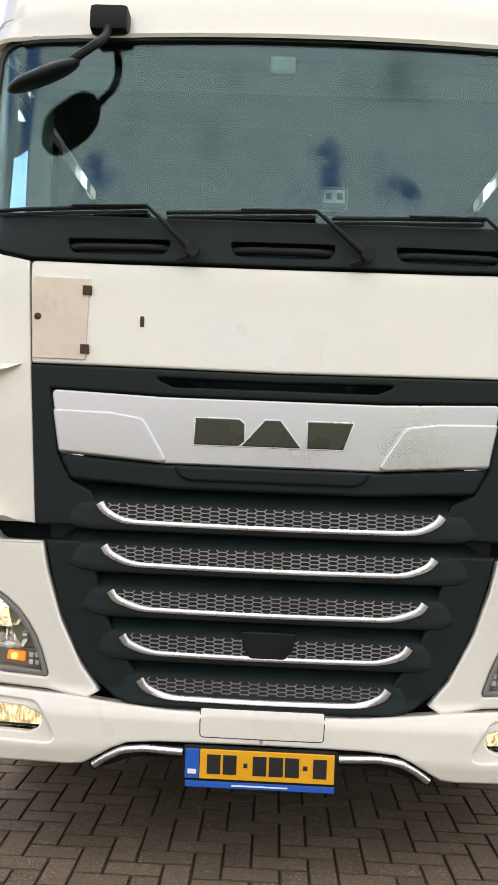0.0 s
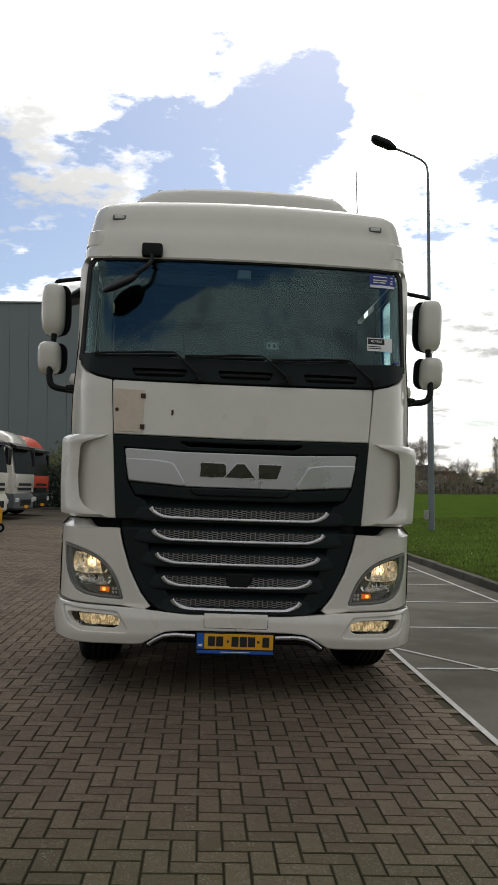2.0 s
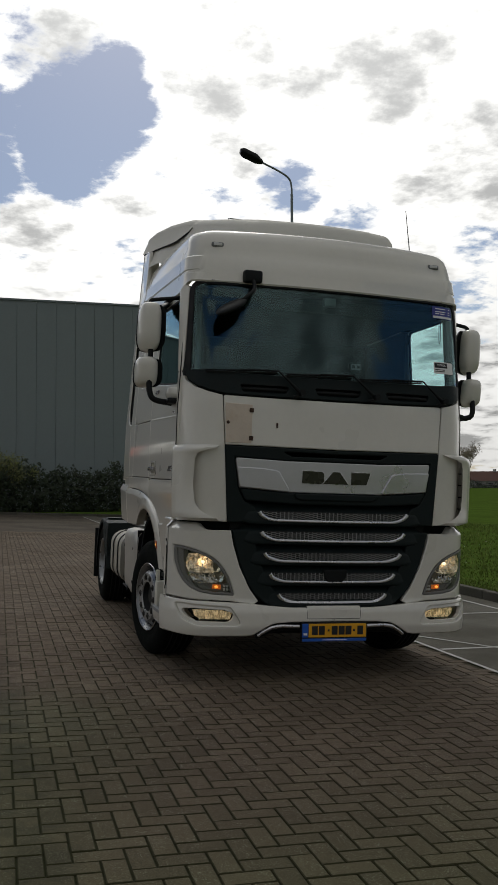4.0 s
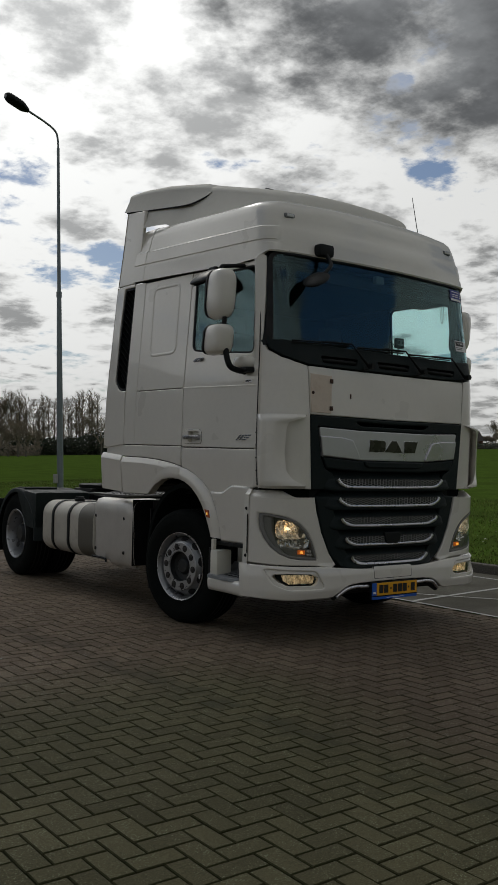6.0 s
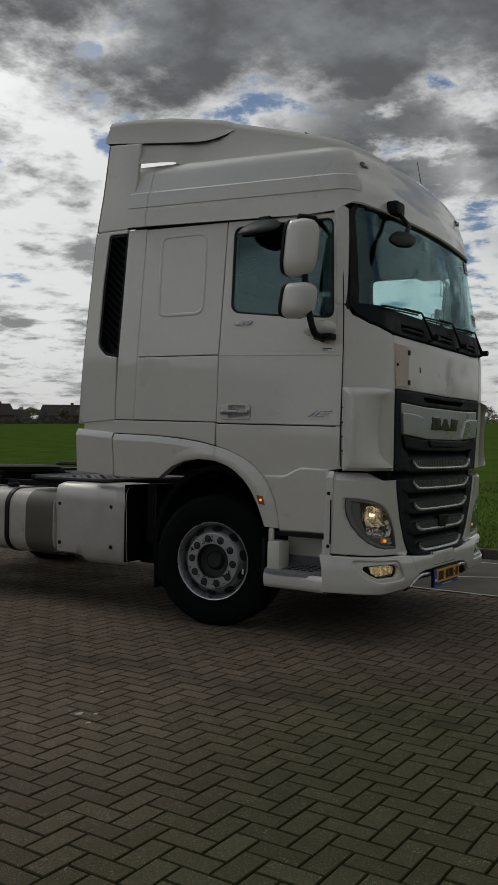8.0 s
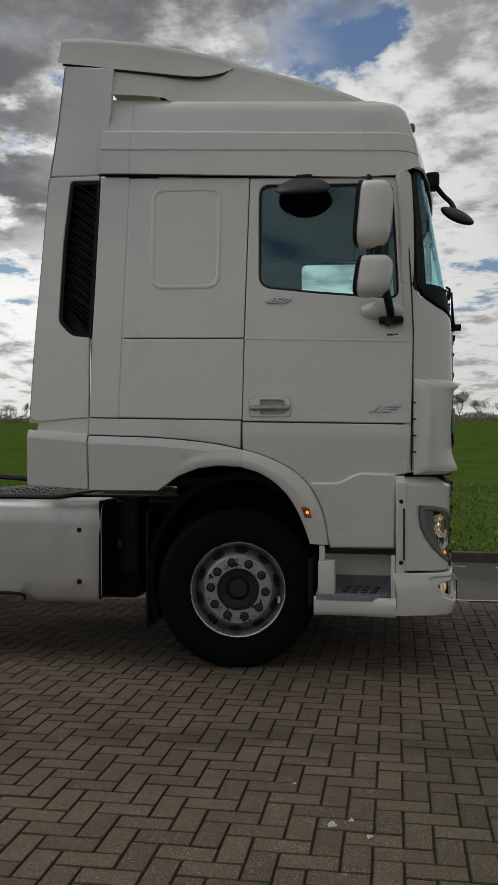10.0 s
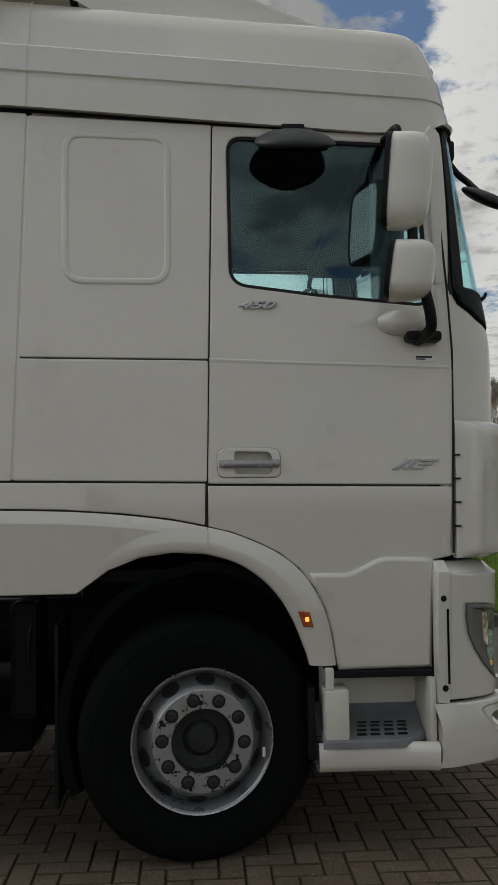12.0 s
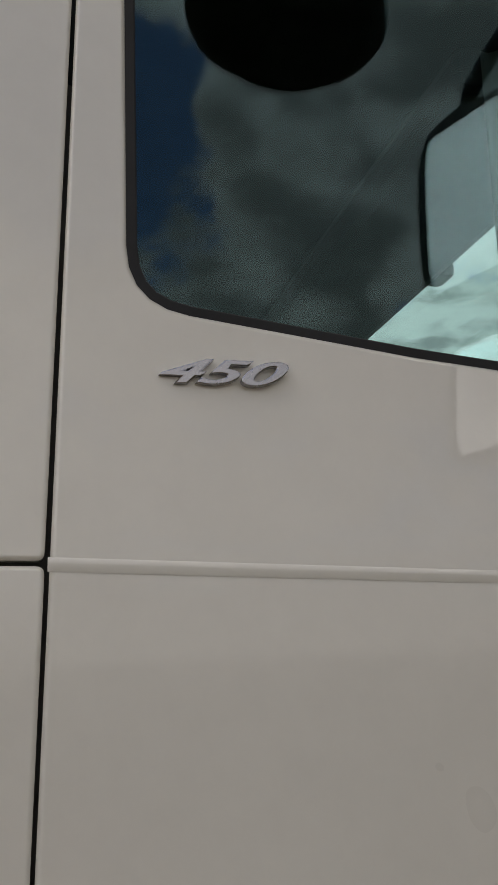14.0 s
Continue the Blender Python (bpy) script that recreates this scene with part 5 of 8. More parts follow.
def roof():
    def outline(z, fy, hw, ry, rc):
        pts = []
        n = 9
        for k in range(n):
            x = (hw - rc) * k / (n - 1)
            pts.append((x, fy - 0.05 + 0.080 * x * x))
        y0 = fy - 0.05 + 0.080 * (hw - rc) ** 2
        for k in range(1, 9):
            a = k / 8 * math.pi / 2
            pts.append((hw - rc + rc * math.sin(a), y0 + rc * 1.1 * (1 - math.cos(a))))
        ys = y0 + rc * 1.1
        for k in range(1, 9):
            y = ys + (ry - ys) * k / 8
            pts.append((hw + 0.036 * (y - ys) * min(1, (3.6 - z) / 0.4), y))
        ring = [Vector((-x, y, 0)) for x, y in reversed(pts[1:])] + [Vector((x, y, 0)) for x, y in pts]
        return [Vector((p.x, p.y, z + (0.036 + 0.026 * (z - 3.06) / 0.43) * (p.y - 3.75) + 0.045 * max(0.0, (z - 3.30) / 0.27) * (1 - (p.x / hw) ** 2) ** 0.5 if abs(p.x) < hw else z + (0.036 + 0.026 * (z - 3.06) / 0.43) * (p.y - 3.75))) for p in ring]
    # level, front edge, half width, corner radius; a narrow groove and a ledge run along the sides
    lv = [(3.075, 3.588, 1.212, 0.15), (3.11, 3.596, 1.211, 0.15), (3.186, 3.615, 1.207, 0.15), (3.191, 3.616, 1.193, 0.15), (3.212, 3.621, 1.192, 0.15), (3.217, 3.622, 1.203, 0.15),
          (3.322, 3.645, 1.196, 0.15), (3.333, 3.654, 1.182, 0.15), (3.40, 3.674, 1.170, 0.15), (3.455, 3.694, 1.162, 0.15), (3.500, 3.716, 1.152, 0.15), (3.532, 3.748, 1.134, 0.165), (3.552, 3.795, 1.104, 0.20), (3.564, 3.875, 1.058, 0.25), (3.571, 3.98, 0.975, 0.32)]
    rows = [outline(z, fy, hw, 5.68, rc) for z, fy, hw, rc in lv]
    for q in rows[0]:
        f = min(1.0, max(0.0, (q.y - 3.68) / 0.14))
        q.z += 0.048 * (1 - f) - 0.028 * f + 0.010 * min(1.0, max(0.0, (q.y - 3.9) / 0.7)) + 0.014 * min(1.0, max(0.0, (q.y - 4.6) / 0.9))
    under = [Vector((q.x * 0.972, q.y + (0.03 if q.y < 3.7 else 0.0), q.z + 0.004)) for q in rows[0]]
    rows.insert(0, under)
    bm = loft(rows)
    top = [bm.verts.new(Vector((0, y, 3.516 + 0.036 * (y - 3.75)))) for y in np.linspace(4.1, 5.6, 2)]
    last = rows[-1]
    bm.verts.ensure_lookup_table()
    n = len(last)
    vs = [v for v in bm.verts if any((v.co - p).length < 1e-5 for p in last)]
    vs.sort(key=lambda v: min(range(n), key=lambda i: (v.co - last[i]).length))
    for v in top:
        bm.verts.remove(v)
    bm.faces.new(vs)
    r = part("roof", bm, WHITE, truck, smooth=24)
    # roof joint line towards the doors
    for s in (R, L):
        rows = [[Vector((s * (half_width(y, 3.09) - o), y, table(y, [(3.6, 3.056), (4.72, 3.095), (5.68, 3.142)]) + dz)) for o, dz in ((0.004, 0.006), (0.014, 0.0), (0.016, -0.006))] for y in np.linspace(3.72, 5.70, 12)]
        part("roof_joint", loft(rows), SEAM, r)
        c = Vector((s * 0.955, front_y(0.955, 3.43) - 0.004, 3.432))
        m = thing_part("roof_marker_lamp")
        part("base", box(c, (0.100, 0.030, 0.040), 0.012, m=None), GREYSTEP, m, smooth=40)
        line = [Vector((s * (hw + 0.036 * (5.49 - fy - 0.037 * hw * hw - 0.16) * min(1, (3.6 - z) / 0.4) + 0.0005), 5.49, z + (0.036 + 0.026 * (z - 3.06) / 0.43) * 1.74)) for z, fy, hw, rc in lv[:-2]]
        part("panel_seam", tube(line, 0.0034, 5), WHITE2, r)
        part("lens", box(c + Vector((0, -0.016, 0.001)), (0.070, 0.012, 0.024), 0.005), CLEARW, m, "clear marker lens", smooth=40)
    part("windscreen_header", drape_header(), BLACK, r, smooth=40)
    part("aerial", tube([(0.86, 3.95, 3.55), (0.86, 3.99, 3.72), (0.855, 4.05, 4.02)], [0.006, 0.004, 0.003], 6), BLACK, r, "thin whip aerial")
    part("aerial_base", revolve([(0, 0.022), (0.03, 0.014), (0.05, 0.006)], (0.86, 3.97, 3.555), "z", 12), BLACK, r)


def drape_header():
    d = lambda x: 0.010 * max(0.0, (abs(x) - 0.95) / 0.2) ** 2
    rows = [[on_front(x, 3.113 - d(x), 0.000), on_front(x, 3.107 - d(x), 0.010), on_front(x, 3.092 - d(x), 0.010), on_front(x, 3.086 - d(x), -0.03)] for x in np.linspace(-1.05, 1.05, 30)]
    return loft(rows)


def deflector():
    """The roof air deflector: a rising shell between two side cheeks, with a separate rear flap."""
    df = thing_part("roof_deflector")
    ys = [3.84, 3.90, 3.96, 4.04, 4.18, 4.46, 4.85, 5.12, 5.45, 5.80, 6.06]
    zt = [3.50, 3.645, 3.725, 3.768, 3.812, 3.885, 3.982, 4.030, 4.075, 4.095, 4.095]
    hw = [0.62, 0.66, 0.69, 0.715, 0.76, 0.83, 0.91, 0.96, 1.05, 1.13, 1.165]

    def row(y, z, w, zb, r=0.14, n=8, skirt=0.03):
        pts = [Vector((-w - skirt, y, zb))]
        for k in range(n + 1):
            a = k / n * math.pi / 2
            pts.append(Vector((-w + r - r * math.cos(a) * 1.0, y, z - r * 0.8 + r * 0.8 * math.sin(a))))
        pts += [Vector((x, y, z + 0.03 * (1 - (x / w) ** 2))) for x in np.linspace(-w + r, w - r, 9)[1:-1]]
        for k in range(n + 1):
            a = math.pi / 2 * (1 - k / n)
            pts.append(Vector((w - r + r * math.cos(a), y, z - r * 0.8 + r * 0.8 * math.sin(a))))
        return pts + [Vector((w + skirt, y, zb))]
    rows = []
    for y in list(np.linspace(3.84, 4.08, 9)) + list(np.linspace(4.16, 5.93, 26)):
        z, w = table(y, list(zip(ys, zt))), table(y, list(zip(ys, hw)))
        zb = table(y, [(3.84, 3.45), (3.90, 3.50), (4.3, 3.54), (4.8, 3.57), (5.18, 3.590), (5.27, 3.650), (5.36, 3.662), (5.62, 3.674), (5.98, 3.73)])
        rows.append(row(y, z, w, zb, min(0.10, 0.45 * (z - zb) + 0.006), skirt=table(y, [(3.85, 0.04), (4.4, 0.16), (5.0, 0.17), (5.6, 0.125), (5.98, 0.05)])))
    part("shell", loft(rows), DEFLM, df, smooth=40)
    for s in (R, L):
        line = [Vector((s * (0.50 + 0.04 * (y - 4.1)), y, table(y, list(zip(ys, zt))) + 0.012)) for y in np.linspace(4.05, 4.95, 10)]
        part("panel_joint", tube(line, 0.004, 5), SEAM, df)
        line = [Vector((s * x, 4.36 - 0.10 * (x - 0.52), table(4.36 - 0.10 * (x - 0.52), list(zip(ys, zt))) + 0.010 - 0.05 * max(0, x - 0.66))) for x in np.linspace(0.52, 0.72, 5)]
        part("panel_joint", tube(line, 0.004, 5), SEAM, df)
    # raised rear flap with a curved leading edge, lying over the shell
    rows = []
    for y in np.linspace(4.88, 5.99, 18):
        z, w = table(y, list(zip(ys, zt))), table(y, list(zip(ys, hw)))
        zb = table(y, [(4.88, 3.91), (4.97, 3.85), (5.12, 3.82), (5.5, 3.845), (6.0, 3.90)])
        t = min(1.0, (y - 4.88) / 0.10)
        rows.append(row(y, z - 0.006 + 0.026 * t, w - 0.006 + 0.016 * t, min(zb, z - 0.03), 0.10, skirt=table(y, [(4.88, 0.02), (5.1, 0.075), (6.0, 0.055)])))
    part("rear_flap", loft(rows), DEFLM, df, smooth=40)
    edge = [Vector((-w0, y0, z0)) for y0, z0, w0 in ((4.88, 3.925, 0.88), (4.97, 3.848, 0.985), (5.12, 3.818, 1.045), (5.5, 3.843, 1.135), (5.96, 3.893, 1.205))]
    for s in (R, L):
        part("flap_joint", tube(bend([(-p.x, p.y, p.z) for p in edge] if s == L else edge, 4), 0.008, 6), SEAM, df)
        S = on_side(s)
        # upper side fairing, from the louvre up to the flap
        up = [(6.030, 3.148), (5.985, 3.46), (5.945, 3.885), (5.62, 3.845), (5.628, 3.56), (5.655, 3.30), (5.690, 3.141)]
        drape("upper_side_fairing", up, S, WHITE, df, (), 0.03, 0.010, out=-0.004)
        rows = [[S(y, z, 0.0), S(y + 0.012, z, -0.03), S(y - 0.02, z, -0.16)] for y, z in ((6.030, 3.148), (5.985, 3.46), (5.945, 3.885))]
        part("fairing_return", loft(rows), WHITE, df, smooth=60)
        brace = [Vector((s * 1.06, 5.30, 3.60)), Vector((s * 1.08, 5.32, 3.70))]
        part("brace", tube(brace, 0.02, 8), BLACK, df)


def outside_mirrors(s):
    mm = thing_part("outside_mirror")
    tagged(mm, "two white mirror housings on black arms")

    def housing(name, cx, cy, z0, z1, w, d):
        rows, rim, pane = [], [], []
        n = 22
        back = 0.052
        for i in range(n + 1):
            t = i / n
            z = z0 + (z1 - z0) * t
            e = (1 - abs(2 * t - 1) ** 4) ** 0.36 if 0 < t < 1 else 0.0
            e = max(e, 0.05)
            lean = cy - 0.018 * (2 * t - 1)
            ring = []
            for j in range(24):
                a = 2 * math.pi * j / 24
                ca, sa = math.cos(a), math.sin(a)
                x = (abs(ca) ** 0.6) * math.copysign(1, ca) * w * e
                y = -(abs(sa) ** 0.75) * d * e if sa < 0 else back * min(1.0, 1.6 * sa)
                ring.append(Vector((s * (cx + x), lean + y + (0.16 + 0.26 * max(0.0, min(1.0, 2 * sa))) * x, z)))
            rows.append(ring)
            u = w * e * 0.985
            k = z + (0.004 if i == 0 else -0.004 if i == n else 0.0)
            rim.append([Vector((s * (cx + x), lean + y + 0.42 * x, k)) for x, y in ((-1.5 * u, back - 0.014), (u, back - 0.006), (u, back + 0.012), (0.92 * u, back + 0.016), (-1.42 * u, back + 0.016), (-1.5 * u, back + 0.010))])
            if 2 <= i <= n - 2:
                pane.append([Vector((s * (cx + x), lean + back + 0.018 + 0.42 * x, z)) for x in (-1.22 * u, 0.0, 0.72 * u)])
        h = part(name, loft(rows, True, True), WHITE, mm, smooth=60)
        part("rear_shell", loft(rim, True, True), BLACK, h, smooth=40)
        part("mirror_glass", loft(pane), MIRROR, h)
    housing("upper_housing", 1.447, 3.945, 2.562, 2.968, 0.091, 0.115)
    housing("lower_housing", 1.462, 3.945, 2.272, 2.520, 0.090, 0.115)
    part("neck", tube([(s * 1.435, 3.91, 2.51), (s * 1.432, 3.91, 2.61)], 0.022, 8), BLACK, mm)
    part("top_arm", tube(bend([(s * 1.44, 3.96, 2.945), (s * 1.435, 3.965, 2.988), (s * 1.37, 3.97, 3.004), (s * 1.20, 3.97, 3.030)], 4), 0.017, 8), BLACK, mm, smooth=60)
    part("lower_arm", tube(bend([(s * 1.445, 3.868, 2.32), (s * 1.44, 3.846, 2.225), (s * 1.40, 3.838, 2.166), (s * 1.26, 3.855, 2.146)], 4), 0.024, 8), BLACK, mm, smooth=60)
    foot = []
    for k in range(9):
        t = k / 8
        y = 3.765 + 0.255 * t
        h = 0.026 + 0.034 * math.sin(math.pi * min(1, t * 1.02)) ** 0.5
        foot.append([Vector((s * (half_width(y, 2.2) + o), y, 2.225 + dz * h)) for o, dz in ((-0.01, 1), (0.05 * math.sin(math.pi * t) ** 0.5, 0.8), (0.065 * math.sin(math.pi * t) ** 0.5, 0.0), (0.04 * math.sin(math.pi * t) ** 0.5, -0.9), (-0.01, -1))])
    part("foot_cover", loft(foot), WHITE, mm, smooth=60)
    part("foot", box((s * 1.265, 3.835, 2.160), (0.09, 0.15, 0.045), 0.018), BLACK, mm, smooth=50)


def front_mirror():
    fm = thing_part("front_view_mirror")
    tagged(fm, "black front-view mirror on a bent arm above the windscreen")
    x0 = -0.69
    part("mount", box(on_front(x0, 3.160, 0.040), (0.15, 0.09, 0.10), 0.022), BLACK, fm, smooth=50)
    a = on_front(x0, 3.125, 0.06)
    arm = bend([a, a + Vector((0, -0.045, -0.06)), a + Vector((-0.03, -0.09, -0.115)), a + Vector((-0.12, -0.112, -0.195))], 5)
    part("arm", tube(arm, 0.017, 8), BLACK, fm, smooth=60)
    rows = []
    c = a + Vector((-0.205, -0.120, -0.250))
    for k in range(15):
        t = -math.cos(math.pi * k / 14)
        e = max(0.02, (1 - abs(t) ** 3.0)) ** 0.55
        rows.append([c + Vector((0.125 * t, 0.02 * t + 0.098 * e * math.cos(b), 0.066 * t + 0.036 * e * math.sin(b) + 0.034 * e * math.cos(b))) for b in np.linspace(0, 2 * math.pi, 19)[:-1]])
    part("housing", loft(rows, True, True), BLACK, fm, smooth=60)


def wheel(name, x, y, s, front, width=0.30):
    w = thing_part(name)
    c = (x, y, 0.505)
    o = s
    # tyre, from the inside shoulder round to the outside bead
    prof = [(-width / 2, 0.30), (-width / 2 - 0.012, 0.36), (-width / 2 - 0.015, 0.42), (-width / 2 + 0.005, 0.475), (-width / 2 + 0.03, 0.497), (-width / 2 + 0.05, 0.503)]
    tp = prof + [(-a, r) for a, r in reversed(prof)]
    ty = revolve([(o * a, r) for a, r in tp], c, "x", 72, caps=False)
    t = part("tyre", ty, TYRE, w, "black rubber tyre", smooth=35)
    for k, gx in enumerate((-0.075, -0.025, 0.025, 0.075)):
        part("tread_groove", revolve([(o * gx - 0.006, 0.5045), (o * gx + 0.006, 0.5045)], c, "x", 60, caps=False), SEAM, t)
    for rr in (0.335, 0.395, 0.455):
        e = table(rr, [(0.30, 0.0), (0.36, 0.012), (0.42, 0.015), (0.475, -0.005)])
        part("sidewall_ring", revolve([(o * (width / 2 + e + 0.001), rr - 0.004), (o * (width / 2 + e + 0.003), rr), (o * (width / 2 + e + 0.001), rr + 0.004)], c, "x", 60, caps=False), TYRE, t, smooth=60)
    f = width / 2
    if front:
        rim = [(-f, 0.302), (-f + 0.02, 0.270), (f - 0.06, 0.262), (f - 0.012, 0.276), (f + 0.006, 0.298), (f + 0.010, 0.294), (f + 0.002, 0.284), (f - 0.022, 0.276), (f - 0.070, 0.268)]
        part("rim", revolve([(o * a, r) for a, r in rim], c, "x", 60, caps=False), STEEL, w, "silver steel rim", smooth=40)
        part("rim_edge", revolve([(o * (f + 0.007), 0.300), (o * (f + 0.012), 0.297), (o * (f + 0.011), 0.292)], c, "x", 60, caps=False), CHROME, w, "bright worn rim edge", smooth=40)
        # dished disc that bulges outwards to the bolt ring, with ten hand holes
        part("disc", revolve([(o * a, r) for a, r in ((f - 0.072, 0.270), (f - 0.060, 0.262), (f - 0.030, 0.242), (f - 0.004, 0.224), (f + 0.008, 0.210))], c, "x", 72, caps=False), DISCM, w, "grey wheel disc with hand holes", smooth=40)
        for k in range(10):
            a = 2 * math.pi * (k + 0.5) / 10 + 0.08
            hb = revolve([(0, 0.0), (o * 0.005, 0.031), (o * 0.001, 0.036)], (0, 0, 0), "x", 16, caps=False)
            bmesh.ops.transform(hb, matrix=Matrix.Translation((c[0] + o * (f - 0.030), c[1] + 0.243 * math.cos(a), c[2] + 0.243 * math.sin(a))) @ Matrix.Rotation(a, 4, "X") @ Matrix.Rotation(o * radians(52), 4, "Z") @ Matrix.Diagonal((1, 0.85, 1.15, 1)), verts=hb.verts)
            part("hand_hole", hb, SEAM, w, "dark hand hole")
        part("bolt_ring", revolve([(o * (f + 0.008), 0.213), (o * (f + 0.013), 0.208), (o * (f + 0.013), 0.134), (o * (f + 0.002), 0.130)], c, "x", 60, caps=False), RIMBARE, w, "silver bolt ring with worn black paint", smooth=30)
        for k in range(10):
            a = 2 * math.pi * k / 10 + 0.08
            p = (c[0] + o * (f + 0.013), c[1] + 0.172 * math.cos(a), c[2] + 0.172 * math.sin(a))
            part("nut_recess", revolve([(0, 0.0285), (o * 0.0012, 0.0278), (o * 0.0012, 0.001)], p, "x", 20, caps=False), SEAM, w, "dark round nut recess")
            part("wheel_nut", revolve([(0, 0.0205), (o * 0.004, 0.0205), (o * 0.005, 0.0160), (o * 0.009, 0.0150), (o * 0.010, 0.010), (o * 0.006, 0.009)], p, "x", 12), NUT, w, "dark wheel nut", smooth=25)
        part("hub", revolve([(o * (f + 0.004), 0.132), (o * (f - 0.020), 0.130), (o * (f - 0.045), 0.125), (o * (f - 0.050), 0.075), (o * (f - 0.030), 0.066), (o * (f - 0.020), 0.052), (o * (f - 0.020), 0.0)], c, "x", 40, caps=False), HUBM, w, "black hub cap", smooth=35)
        part("balance_weight", box((c[0] + o * (f + 0.010), c[1] - 0.272 * math.cos(0.35), c[2] - 0.272 * math.sin(0.35) + 0.03), (0.008, 0.014, 0.04), 0.003), CLEARW, w)
    else:
        rim = [(-f, 0.302), (-f + 0.02, 0.270), (f - 0.02, 0.276), (f + 0.006, 0.300), (f + 0.010, 0.296), (f - 0.002, 0.272), (f - 0.05, 0.255), (f - 0.16, 0.235), (f - 0.175, 0.18), (f - 0.178, 0.10)]
        part("rim", revolve([(o * a, r) for a, r in rim], c, "x", 60, caps=False), STEEL, w, "silver deep-dished rim", smooth=40)
        part("hub", revolve([(o * (f - 0.178), 0.115), (o * (f - 0.06), 0.105), (o * (f - 0.04), 0.09), (o * (f - 0.04), 0.0)], c, "x", 36, caps=False), HUBM, w, smooth=35)
        for k in range(10):
            a = 2 * math.pi * k / 10
            part("wheel_nut", revolve([(0, 0.018), (o * 0.03, 0.016)], (c[0] + o * (f - 0.176), c[1] + 0.15 * math.cos(a), c[2] + 0.15 * math.sin(a)), "x", 8), NUT, w)
    return w


def step_box(s):
    st = thing_part("entry_step")
    tagged(st, "white entry step with a grey perforated tread")
    x1 = 1.235
    # lower shell with a cut-out that shows the tread
    rows = []
    for y in np.linspace(3.805, 4.305, 11):
        x1 = 1.235 + 0.024 * max(0.0, (4.10 - y) / 0.295) ** 2
        rows.append([Vector((s * x, y, z)) for x, z in ((0.95, 0.365), (x1 - 0.06, 0.345), (x1 - 0.012, 0.357), (x1, 0.385), (x1 + 0.004, 0.435), (x1 - 0.004, 0.462), (x1 - 0.03, 0.470))])
    part("shell", loft(rows), WHITE, st, smooth=60)
    # shallow grey tray, turned up at the back and cut off at the front corner
    rows = []
    for y in np.linspace(3.838, 4.290, 13):
        cut = 0.10 * max(0.0, 1 - (y - 3.838) / 0.11)
        end = 0.030 * max(0.0, 1 - min(y - 3.838, 4.290 - y) / 0.03)
        rows.append([Vector((s * x, y, z)) for x, z in ((0.990, 0.580), (1.006, 0.548 + end), (1.030, 0.524 + end), (1.060, 0.512 + end), (1.215 - cut, 0.488 + end * 0.5), (1.238 - cut, 0.490), (1.250 - cut, 0.482), (1.252 - cut, 0.458))])
    part("tread", loft(rows), GREYSTEP, st, "grey perforated tread", smooth=50)
    for i in range(4):
        for j in range(4):
            part("tread_hole", box((0, 0, 0), (0.017, 0.040, 0.003), 0.001, 2, None, pose(s * (1.085 + 0.032 * j), 3.92 + 0.058 * i + 0.008 * j, 0.5085 - 0.032 * 0.155 * j, 0, s * 9, 0)), BLACK, st)
    part("wall_bolt", revolve([(0, 0.012), (s * 0.004, 0.010)], (s * 1.212, 3.822, 0.585), "x", 10), BLACK, st)
    part("rear_post", box((s * 1.175, 4.228, 0.585), (0.12, 0.105, 0.215), 0.018), WHITE2, st, smooth=40)
    part("inner_wall", box((s * 0.985, 4.03, 0.60), (0.02, 0.47, 0.27), 0.004), WHITE2, st)
    part("front_wall", box((s * 1.065, 3.822, 0.59), (0.31, 0.03, 0.28), 0.012), WHITE2, st, smooth=40)
    # black slab put in as the shade above the tread
    part("upper_shadow", box((s * 1.05, 4.03, 0.745), (0.28, 0.44, 0.03), 0.005), BLACK, st)
    part("post_peg", box((s * 1.215, 4.255, 0.735), (0.03, 0.035, 0.09), 0.006), WHITE2, st)
    part("bracket", box((s * 1.08, 4.33, 0.55), (0.25, 0.03, 0.30), 0.006), BLACK, st)


